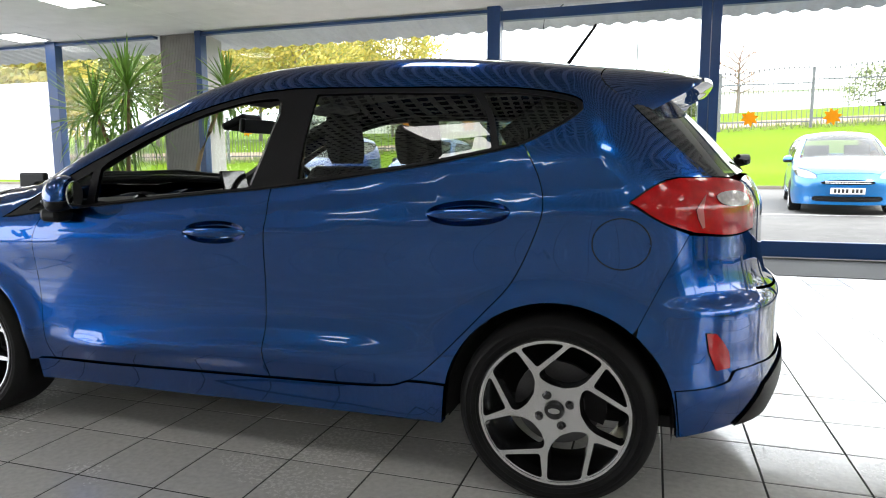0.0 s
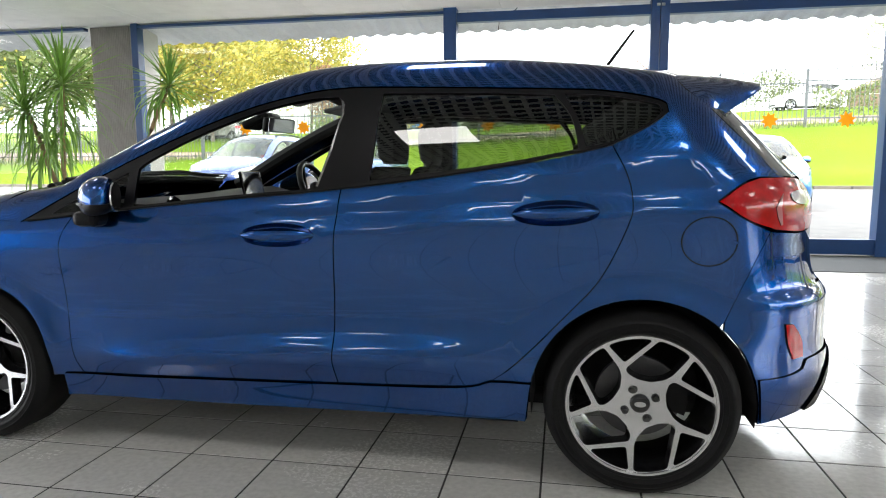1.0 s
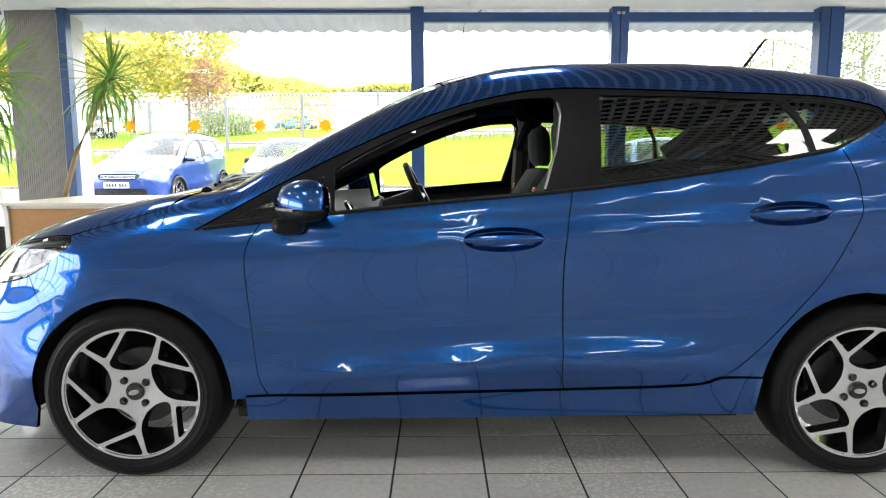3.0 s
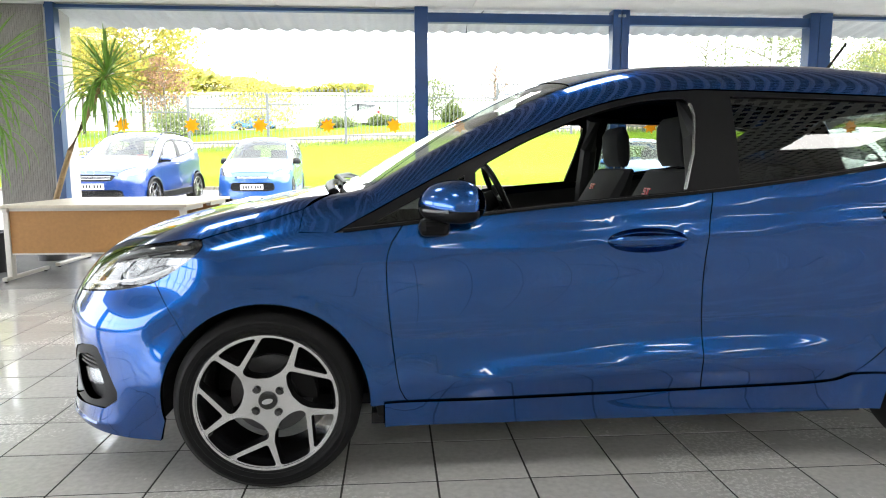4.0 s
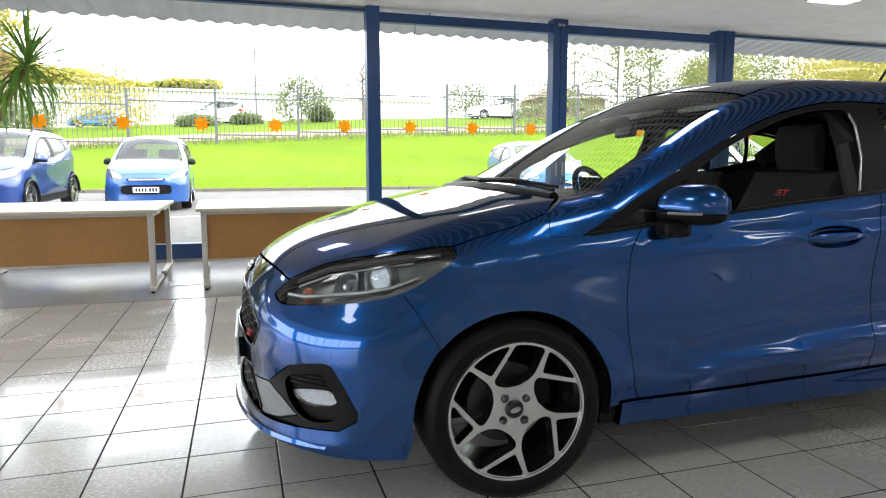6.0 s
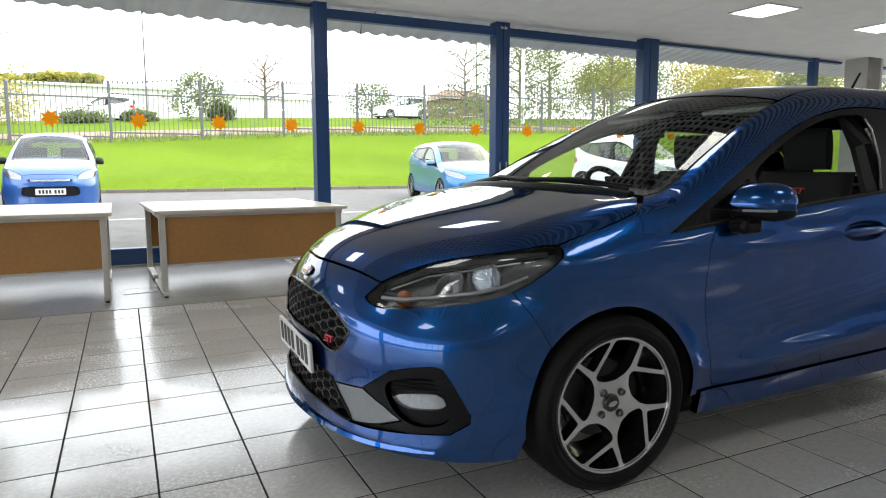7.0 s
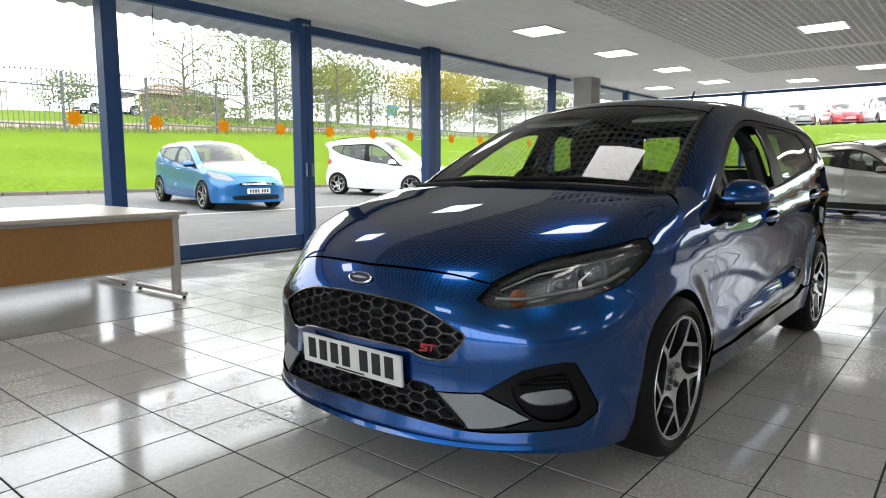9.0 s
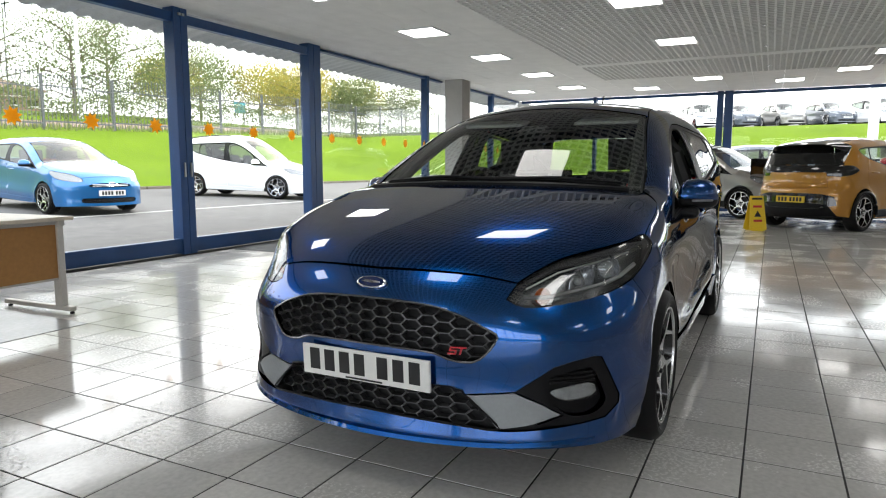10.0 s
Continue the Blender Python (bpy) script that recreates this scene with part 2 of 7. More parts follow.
def tile_material():
    """Glazed grey floor tiles: smooth glaze with patches of pitted, slip-resistant texture."""
    m = mat("grey_floor_tile", (0.3, 0.295, 0.285), 0.2, spec=0.65)
    n, l = m.node_tree.nodes, m.node_tree.links
    b = n["Principled BSDF"]
    g, co = n.new("ShaderNodeObjectInfo"), n.new("ShaderNodeNewGeometry")
    fine, broad, speck = n.new("ShaderNodeTexNoise"), n.new("ShaderNodeTexNoise"), n.new("ShaderNodeTexNoise")
    fine.inputs["Scale"].default_value, fine.inputs["Detail"].default_value = 45, 6
    broad.inputs["Scale"].default_value, broad.inputs["Detail"].default_value = 1.6, 3
    speck.inputs["Scale"].default_value, speck.inputs["Detail"].default_value = 70, 3
    for t in (fine, broad, speck):
        l.new(co.outputs["Position"], t.inputs["Vector"])
    tone = n.new("ShaderNodeMapRange")
    tone.inputs[1].default_value, tone.inputs[2].default_value, tone.inputs[3].default_value, tone.inputs[4].default_value = 0.3, 0.7, 0.9, 1.1
    l.new(fine.outputs[0], tone.inputs[0])
    own = n.new("ShaderNodeMapRange")
    own.inputs[3].default_value, own.inputs[4].default_value = 0.93, 1.07
    l.new(g.outputs["Random"], own.inputs[0])
    mul, v = n.new("ShaderNodeMath"), n.new("ShaderNodeVectorMath")
    mul.operation, v.operation = "MULTIPLY", "SCALE"
    l.new(tone.outputs[0], mul.inputs[0]), l.new(own.outputs[0], mul.inputs[1])
    v.inputs[0].default_value = (0.58, 0.572, 0.548)
    l.new(mul.outputs[0], v.inputs[3]), l.new(v.outputs[0], b.inputs["Base Color"])
    patch = n.new("ShaderNodeMapRange")
    patch.inputs[1].default_value, patch.inputs[2].default_value = 0.47, 0.6
    l.new(broad.outputs[0], patch.inputs[0])
    pit = n.new("ShaderNodeMapRange")
    pit.inputs[1].default_value, pit.inputs[2].default_value, pit.inputs[3].default_value, pit.inputs[4].default_value = 0.42, 0.6, 0.08, 0.42
    l.new(speck.outputs[0], pit.inputs[0])
    ro = n.new("ShaderNodeMix")
    ro.inputs[2].default_value = 0.09
    l.new(patch.outputs[0], ro.inputs[0]), l.new(pit.outputs[0], ro.inputs[3]), l.new(ro.outputs[0], b.inputs["Roughness"])
    bump, amt = n.new("ShaderNodeBump"), n.new("ShaderNodeMath")
    amt.operation = "MULTIPLY"
    amt.inputs[1].default_value = 0.25
    l.new(patch.outputs[0], amt.inputs[0]), l.new(amt.outputs[0], bump.inputs["Strength"])
    bump.inputs["Distance"].default_value = 0.001
    l.new(speck.outputs[0], bump.inputs["Height"]), l.new(bump.outputs[0], b.inputs["Normal"])
    return m


TILE = tile_material()


# ---- mesh helpers ----
class Mesh:
    """Gathers corners and faces of one part."""

    def __init__(self):
        self.v, self.f, self.n = [], [], None

    def add(self, verts, faces):
        k = len(self.v)
        self.v += [tuple(p) for p in verts]
        self.f += [tuple(i + k for i in q) for q in faces]
        return self

    def box(self, x0, y0, z0, x1, y1, z1, m=None):
        v = [Vector((x, y, z)) for x in (x0, x1) for y in (y0, y1) for z in (z0, z1)]
        if m is not None:
            v = [m @ p for p in v]
        return self.add(v, [(0, 1, 3, 2), (4, 6, 7, 5), (0, 4, 5, 1), (2, 3, 7, 6), (0, 2, 6, 4), (1, 5, 7, 3)])

    def lathe(self, rings, n=24, m=None, closed=False):
        """rings: (radius, height) pairs turned about z."""
        v, f = [], []
        for r, h in rings:
            v += [Vector((r * math.cos(2 * math.pi * i / n), r * math.sin(2 * math.pi * i / n), h)) for i in range(n)]
        for a in range(len(rings) - (0 if closed else 1)):
            b = (a + 1) % len(rings)
            f += [(a * n + i, a * n + (i + 1) % n, b * n + (i + 1) % n, b * n + i) for i in range(n)]
        if not closed:
            f += [tuple(range(n))[::-1], tuple((len(rings) - 1) * n + i for i in range(n))]
        if m is not None:
            v = [m @ p for p in v]
        return self.add(v, f)

    def tube(self, pts, radii, n=8):
        """A round bar through pts."""
        pts = [Vector(p) for p in pts]
        radii = radii if isinstance(radii, (list, tuple)) else [radii] * len(pts)
        v, f = [], []
        for k, p in enumerate(pts):
            d = (pts[min(k + 1, len(pts) - 1)] - pts[max(k - 1, 0)]).normalized()
            side = d.cross(Vector((0, 0, 1)) if abs(d.z) < 0.9 else Vector((1, 0, 0))).normalized()
            up = side.cross(d)
            v += [p + radii[k] * (math.cos(2 * math.pi * i / n) * side + math.sin(2 * math.pi * i / n) * up) for i in range(n)]
        for k in range(len(pts) - 1):
            f += [(k * n + i, k * n + (i + 1) % n, (k + 1) * n + (i + 1) % n, (k + 1) * n + i) for i in range(n)]
        f += [tuple(range(n))[::-1], tuple((len(pts) - 1) * n + i for i in range(n))]
        return self.add(v, f)

    def prism(self, outline, depth, m):
        """A flat outline (x, y) with thickness depth along z."""
        n = len(outline)
        v = [m @ Vector((x, y, 0)) for x, y in outline] + [m @ Vector((x, y, depth)) for x, y in outline]
        return self.add(v, [tuple(range(n))[::-1], tuple(range(n, 2 * n))] + [(i, (i + 1) % n, n + (i + 1) % n, n + i) for i in range(n)])

    def data(self, name, material, bevel=0.0, smooth=False):
        me = bpy.data.meshes.new(name)
        me.from_pydata(self.v, [], self.f)
        if bevel:
            bm = bmesh.new()
            bm.from_mesh(me)
            bmesh.ops.recalc_face_normals(bm, faces=bm.faces)
            edges = [e for e in bm.edges if len(e.link_faces) == 2 and e.calc_face_angle(0) > 0.5]
            bmesh.ops.bevel(bm, geom=edges, offset=bevel, segments=2, affect="EDGES", profile=0.5)
            bm.to_mesh(me)
            bm.free()
        for mt in material if isinstance(material, (list, tuple)) else [material]:
            me.materials.append(mt)
        if smooth:
            me.shade_smooth()
            bm = bmesh.new()
            bm.from_mesh(me)
            bmesh.ops.recalc_face_normals(bm, faces=bm.faces)
            for e in bm.edges:
                e.smooth = len(e.link_faces) == 2 and e.calc_face_angle(0) < 0.7
            bm.to_mesh(me)
            bm.free()
        if self.n is not None:
            me.shade_smooth()
            me.normals_split_custom_set_from_vertices(self.n)
        return me


def part(name, mesh, material, parent=None, label="", bevel=0.0, smooth=False, at=None):
    """One mesh object, under its thing if it has one."""
    ob = new(name, mesh.data(name, material, bevel, smooth) if isinstance(mesh, Mesh) else mesh)
    if at is not None:
        ob.matrix_basis = at
    if parent:
        ob.parent = parent
    if label:
        ob["label"] = label
    return ob


def thing(name, label, category, at=None, group="", kind=""):
    ob = new(name)
    if at is not None:
        ob.matrix_basis = at
    return tagged(ob, label, category, group, kind)


# ---- the car's shape: one smooth solid, from which all panels are cut ----
def curve(pts, soft=0.0):
    """A smooth curve through (x, y) pairs that never overshoots; soft rounds its turns further."""
    x, y = np.array([p[0] for p in pts], float), np.array([p[1] for p in pts], float)
    h, d = np.diff(x), np.diff(y) / np.diff(x)
    m = np.zeros_like(x)
    m[0], m[-1] = d[0], d[-1]
    for i in range(1, len(x) - 1):
        if d[i - 1] * d[i] > 0:
            a, b = 2 * h[i] + h[i - 1], h[i] + 2 * h[i - 1]
            m[i] = (a + b) / (a / d[i - 1] + b / d[i])

    def value(q):
        q = np.clip(np.asarray(q, float), x[0], x[-1])
        i = np.clip(np.searchsorted(x, q) - 1, 0, len(h) - 1)
        t = (q - x[i]) / h[i]
        return (2 * t**3 - 3 * t**2 + 1) * y[i] + (t**3 - 2 * t**2 + t) * h[i] * m[i] + (3 * t**2 - 2 * t**3) * y[i + 1] + (t**3 - t**2) * h[i] * m[i + 1]

    if not soft:
        return value
    xs = np.arange(x[0], x[-1], soft / 8)
    k = np.exp(-0.5 * (np.arange(-24, 25) / 8.0) ** 2)
    ys = np.convolve(np.pad(value(xs), 24, "reflect", reflect_type="odd"), k / k.sum(), "valid")
    return lambda q: np.interp(q, xs, ys)


def smooth_max(a, b, k):
    h = np.maximum(k - np.abs(a - b), 0) / k
    return np.maximum(a, b) + h * h * k * 0.25


def step(x, a, b):
    t = np.clip((x - a) / (b - a), 0, 1)
    return t * t * (3 - 2 * t)


class Shape:
    """x to the rear from the front axle, y to the side, z up."""

    def __init__(self, top, front, rear, belt, crease, plan, tumble=0.42, screen=(0.2, 1.2), sweep=0.10, crown=0.03, rear_x=2.493, wheel=0.31, arch=0.34, scoop=1.0, narrow=0.05):
        hood, cabin = curve([p for p in top if p[0] < 0.2] + [(0.5, 1.105), (4.0, 1.4)], 0.06), curve([(-0.9, 0.34), (0.0, 0.905)] + [p for p in top if p[0] > 0.2], 0.05)
        self.top, self.front, self.rear = lambda q: np.maximum(hood(q), cabin(q)), curve(front, 0.02), curve(rear)
        self.belt, self.crease, self.plan = curve(belt, 0.08), curve(crease, 0.1), curve(plan, 0.1)
        self.tumble, self.screen, self.sweep, self.crown = tumble, screen, sweep, crown
        self.rear_x, self.wheel, self.arch, self.scoop, self.narrow = rear_x, wheel, arch, scoop, narrow

    def half(self, x, z):
        zb, zc = self.belt(x), self.crease(x)
        w = self.plan(x)
        v = (z - 0.28) / (zc - 0.28)
        inside = step(x, 0.45, 0.75) * (1 - step(x, 1.75, 2.1)) * self.scoop
        w = w - 0.018 * (1 - np.clip(v / 0.22, -1, 1)) * step(-v, -0.25, -0.1)
        w = w - 0.016 * np.sin(np.pi * np.clip((v - 0.25) / 0.75, 0, 1)) ** 1.4
        vc = 0.15 + 0.115 * step(x, 0.4, 1.5)
        w = w + 0.022 * inside * np.exp(-(((v - vc) / np.where(v > vc, 0.085, 0.13)) ** 2))
        w = w - 0.06 * np.clip(z - zc, 0, None) - (0.004 + 0.008 * step(x, 0.3, 1.0)) * step(z, zc - 0.01, zc + 0.06)
        w = w - 0.014 * step(z, zb - 0.06, zb + 0.03)
        h = np.clip(z - zb, 0, None)
        w = w - (self.tumble - 0.06) * (0.45 * h + 1.72 * h * h)
        w = w - self.narrow * step(x, 1.6, 3.0) * step(z, zb - 0.05, zb + 0.3)
        for cx in (0.0, self.rear_x):
            r = np.hypot(x - cx, z - self.wheel)
            w = w + 0.014 * np.exp(-(((r - self.arch) / 0.06) ** 2))
        return w

    def over(self, x, y):
        u = (np.abs(y) / 0.75) ** 2
        in_screen = step(x, self.screen[0] - 0.15, self.screen[0] + 0.1) * (1 - step(x, self.screen[1] - 0.1, self.screen[1] + 0.5))
        a = np.abs(y)
        back = (0.30 * a**2 + 0.62 * a**6) * 1.2 * step(-x, 0.1, 0.7)
        crown = self.crown + 0.062 * step(x, 0.3, 1.2) * (1 - 0.5 * step(x, 2.4, 3.0))
        return self.top(x - self.sweep * u * in_screen - back) - crown * u

    def f(self, x, y, z):
        a = np.abs(y)
        bend = (0.30 * a**2 + 0.62 * a**6) * (1 + self.sweep * 3.0 * step(z, 0.54, 0.72))
        side = (a - self.half(x, z)) * 0.96
        roof = (z - self.over(x, y)) * 0.9
        nose = (self.front(z) + bend - x) * 0.9
        tail = (x - self.rear(z) + 0.26 * a**2 + 0.5 * a**6) * 0.9
        g = smooth_max(side, roof, 0.07 + 0.09 * (1 - step(x, -0.2, 0.35)))
        return smooth_max(smooth_max(g, nose, 0.06), tail, 0.06)

    def cast(self, o, d, reach=1.6, start=0.0):
        """From points o inside along directions d to the skin."""
        lo, hi = np.full(len(o), start), np.full(len(o), reach)
        for _ in range(34):
            mid = (lo + hi) / 2
            p = o + d * mid[:, None]
            out = self.f(p[:, 0], p[:, 1], p[:, 2]) > 0
            hi, lo = np.where(out, mid, hi), np.where(out, lo, mid)
        return o + d * lo[:, None]

    def normal(self, p):
        e = 0.004
        g = [self.f(*(p + e * np.eye(3)[i]).T) - self.f(*(p - e * np.eye(3)[i]).T) for i in range(3)]
        g = np.stack(g, 1)
        return g / np.maximum(np.linalg.norm(g, axis=1, keepdims=True), 1e-9)

    # single places on the skin, on the y > 0 half
    def ss(self, x, z):
        return tuple(self.cast(np.array([[x, 0.0, z]]), np.array([[0.0, 1, 0]]))[0])

    def st(self, x, y):
        return tuple(self.cast(np.array([[x, y, 0.6]]), np.array([[0.0, 0, 1]]))[0])

    def sf(self, y, z):
        return tuple(self.cast(np.array([[0.3, y, z]]), np.array([[-1.0, 0, 0]]))[0])

    def sr(self, y, z):
        return tuple(self.cast(np.array([[2.3, y, z]]), np.array([[1.0, 0, 0]]))[0])

    # flat charts of the skin: about the car's length axis, about an upright axis in the nose or in the tail
    AXIS = 0.72

    def to_chart(self, p, chart):
        p = np.asarray(p, float)
        if chart == "roll":
            return np.stack([p[:, 0], np.arctan2(p[:, 2] - self.AXIS, p[:, 1]) * 0.7], 1)
        if chart == "nose":
            return np.stack([p[:, 1], np.arctan2(p[:, 2] - 0.3, 0.1 - p[:, 0]) * 0.75], 1)
        cx = 0.15 if chart == "front" else self.rear_x - 0.15
        sx = -1 if chart == "front" else 1
        return np.stack([np.arctan2(p[:, 1], sx * (p[:, 0] - cx)) * 0.85, p[:, 2]], 1)

    def from_chart(self, q, chart):
        q = np.asarray(q, float)
        if chart == "roll":
            a = q[:, 1] / 0.7
            o = np.stack([q[:, 0], 0 * a, 0 * a + self.AXIS], 1)
            d = np.stack([0 * a, np.cos(a), np.sin(a)], 1)
        elif chart == "nose":
            a = q[:, 1] / 0.75
            o = np.stack([0 * a + 0.1, q[:, 0], 0 * a + 0.3], 1)
            d = np.stack([-np.cos(a), 0 * a, np.sin(a)], 1)
        else:
            cx = 0.15 if chart == "front" else self.rear_x - 0.15
            sx = -1 if chart == "front" else 1
            a = q[:, 0] / 0.85
            o = np.stack([0 * a + cx, 0 * a, q[:, 1]], 1)
            d = np.stack([sx * np.cos(a), np.sin(a), 0 * a], 1)
        return self.cast(o, d)


def line(*pts, fine=0.025):
    """A smooth run through a few places, finely divided."""
    p = [np.array(q, float) for q in pts]
    if len(p) == 2:
        n = max(1, int(np.linalg.norm(p[1] - p[0]) / fine))
        return [p[0] + (p[1] - p[0]) * i / n for i in range(n + 1)]
    p = [2 * p[0] - p[1]] + p + [2 * p[-1] - p[-2]]
    out = []
    for i in range(1, len(p) - 2):
        n = max(1, int(np.linalg.norm(p[i + 1] - p[i]) / fine))
        for k in range(n):
            t = k / n
            out.append(0.5 * (2 * p[i] + (p[i + 1] - p[i - 1]) * t + (2 * p[i - 1] - 5 * p[i] + 4 * p[i + 1] - p[i + 2]) * t * t + (3 * p[i] - p[i - 1] - 3 * p[i + 1] + p[i + 2]) * t**3))
    return out + [p[-2]]


def loop(*runs):
    out = []
    for r in runs:
        for q in r:
            if not out or np.linalg.norm(np.asarray(q) - out[-1]) > 1e-4:
                out.append(np.asarray(q, float))
    if np.linalg.norm(out[0] - out[-1]) < 1e-4:
        out.pop()
    return np.array(out)


def rounded(poly, times=2):
    """Corner cutting."""
    p = np.asarray(poly, float)
    for _ in range(times):
        a, b = p, np.roll(p, -1, 0)
        p = np.stack([0.75 * a + 0.25 * b, 0.25 * a + 0.75 * b], 1).reshape(-1, p.shape[1])
    return p


def inside(poly, q):
    x, y = q[:, 0], q[:, 1]
    r = np.zeros(len(q), bool)
    a, b = poly, np.roll(poly, -1, 0)
    for (x0, y0), (x1, y1) in zip(a, b):
        if y0 != y1:
            r ^= ((y0 > y) != (y1 > y)) & (x < (x1 - x0) * (y - y0) / (y1 - y0) + x0)
    return r


def near(poly, q):
    a, b = poly, np.roll(poly, -1, 0)
    best = np.full(len(q), 9.0)
    for p, r in zip(a, b):
        e = r - p
        t = np.clip(((q - p) @ e) / max(e @ e, 1e-12), 0, 1)
        best = np.minimum(best, np.linalg.norm(q - p - t[:, None] * e, axis=1))
    return best


def shrink(poly, gap):
    """An outline drawn in by gap."""
    if gap == 0:
        return poly
    area = np.sum(poly[:, 0] * np.roll(poly[:, 1], -1) - np.roll(poly[:, 0], -1) * poly[:, 1])
    d = np.roll(poly, -1, 0) - np.roll(poly, 1, 0)
    n = np.stack([-d[:, 1], d[:, 0]], 1)
    n /= np.maximum(np.linalg.norm(n, axis=1, keepdims=True), 1e-9)
    return poly + n * gap * (1 if area > 0 else -1)


def fill(outline, holes=(), grid=0.03):
    """Triangles inside an outline and outside its holes. Returns points, triangles and the loops' point numbers."""
    from mathutils.geometry import delaunay_2d_cdt
    loops = [outline, *holes]
    lo, hi = outline.min(0), outline.max(0)
    gx, gy = np.meshgrid(np.arange(lo[0], hi[0], grid), np.arange(lo[1], hi[1], grid * 0.87))
    gx[1::2] += grid / 2
    q = np.stack([gx.ravel(), gy.ravel()], 1)
    if len(q):
        keep = inside(outline, q) & (near(outline, q) > grid * 0.45)
        for h in holes:
            keep &= ~inside(h, q) & (near(h, q) > grid * 0.45)
        q = q[keep]
    pts, edges, k = [], [], 0
    for lp in loops:
        pts += [Vector((float(a), float(b))) for a, b in lp]
        edges += [(k + i, k + (i + 1) % len(lp)) for i in range(len(lp))]
        k += len(lp)
    pts += [Vector((float(a), float(b))) for a, b in q]
    v, _, tris, origin, _, _ = delaunay_2d_cdt(pts, edges, [], 0, 1e-6)
    v = np.array([tuple(p) for p in v])
    tris = np.array([t for t in tris])
    c = v[tris].mean(1)
    keep = inside(outline, c)
    for h in holes:
        keep &= ~inside(h, c)
    tris = tris[keep]
    back = {}
    for new_i, old in enumerate(origin):
        for o in old:
            back[o] = new_i
    rims, k = [], 0
    for lp in loops:
        rims.append([back[k + i] for i in range(len(lp)) if k + i in back])
        k += len(lp)
    return v, tris, rims


def panel(shape, outline, chart="roll", holes=(), gap=0.002, grid=0.03, depth=0.014, sink=0.0, mirror=False):
    """A sheet of the car's skin within a 3D outline, with its edge turned in."""
    poly = shrink(shape.to_chart(outline, chart), gap)
    cut = [shrink(shape.to_chart(h, chart), -gap) for h in holes]
    v, tris, rims = fill(poly, cut, grid)
    p = shape.from_chart(v, chart)
    n = shape.normal(p)
    if sink:
        p = p - n * sink
    a, b, c = p[tris[:, 0]], p[tris[:, 1]], p[tris[:, 2]]
    flip = np.einsum("ij,ij->i", np.cross(b - a, c - a), n[tris[:, 0]]) < 0
    tris[flip] = tris[flip][:, ::-1]
    verts, norms, faces = list(p), list(n), [tuple(int(i) for i in t) for t in tris]
    if depth:
        for rim in rims:
            k, m = len(verts), len(rim)
            ctr = p[rim].mean(0)
            for i, r in enumerate(rim):
                t = p[rim[(i + 1) % m]] - p[rim[i - 1]]
                o = np.cross(t, n[r])
                o = o / max(np.linalg.norm(o), 1e-9)
                for s in (0, 1):
                    verts.append(p[r] - n[r] * depth * s)
                    norms.append(o)
            faces += [(k + 2 * i, k + 2 * ((i + 1) % m), k + 2 * ((i + 1) % m) + 1, k + 2 * i + 1) for i in range(m)]
    verts, norms = np.array(verts), np.array(norms)
    if mirror:
        verts[:, 1] *= -1
        norms[:, 1] *= -1
        faces = [q[::-1] for q in faces]
    out = Mesh()
    out.v, out.f, out.n = [tuple(q) for q in verts.tolist()], faces, [tuple(q) for q in norms.tolist()]
    return out


def both(outline):
    """A half outline, from the middle line to the middle line, closed with its mirror image."""
    o = np.asarray(outline)
    m = o[::-1].copy()
    m[:, 1] *= -1
    return loop(list(o), list(m))


HATCH = Shape(
    top=[(-1.0, 0.535), (-0.85, 0.682), (-0.775, 0.757), (-0.71, 0.806), (-0.6, 0.858), (-0.45, 0.904), (-0.3, 0.94), (0.0, 1.002), (0.15, 1.034), (0.24, 1.05), (0.42, 1.158), (0.65, 1.288), (0.85, 1.391), (1.05, 1.47), (1.28, 1.515), (1.55, 1.53), (1.9, 1.532), (2.25, 1.51), (2.55, 1.47), (2.9, 1.41), (3.3, 1.32)],
    front=[(0.1, -0.80), (0.17, -0.86), (0.2, -0.872), (0.25, -0.862), (0.4, -0.855), (0.5, -0.862), (0.6, -0.858), (0.66, -0.844), (0.70, -0.83), (0.74, -0.815), (0.8, -0.805), (1.1, -0.80)],
    rear=[(0.15, 3.12), (0.25, 3.19), (0.38, 3.225), (0.5, 3.215), (0.64, 3.215), (0.70, 3.17), (0.8, 3.15), (0.95, 3.145), (1.02, 3.12), (1.1, 3.05), (1.3, 2.86), (1.42, 2.72)],
    belt=[(-0.4, 0.85), (0.23, 0.883), (0.66, 0.931), (1.41, 1.006), (2.0, 1.081), (2.39, 1.155), (2.7, 1.17), (3.2, 1.15)],
    crease=[(-0.8, 0.72), (-0.2, 0.74), (0.5, 0.80), (1.5, 0.87), (2.7, 0.955), (3.2, 0.97)],
    plan=[(-0.9, 0.80), (-0.6, 0.835), (-0.3, 0.86), (0.0, 0.868), (0.5, 0.864), (1.5, 0.866), (2.3, 0.872), (2.6, 0.868), (2.9, 0.845), (3.25, 0.80)],
)


# ---- the showroom ----
GLASS_Y, CEIL = 8.5, 3.05


def structure(name, mesh, material, label="", **kw):
    return tagged(part(name, mesh, material, **kw), label, "", "", "structure")


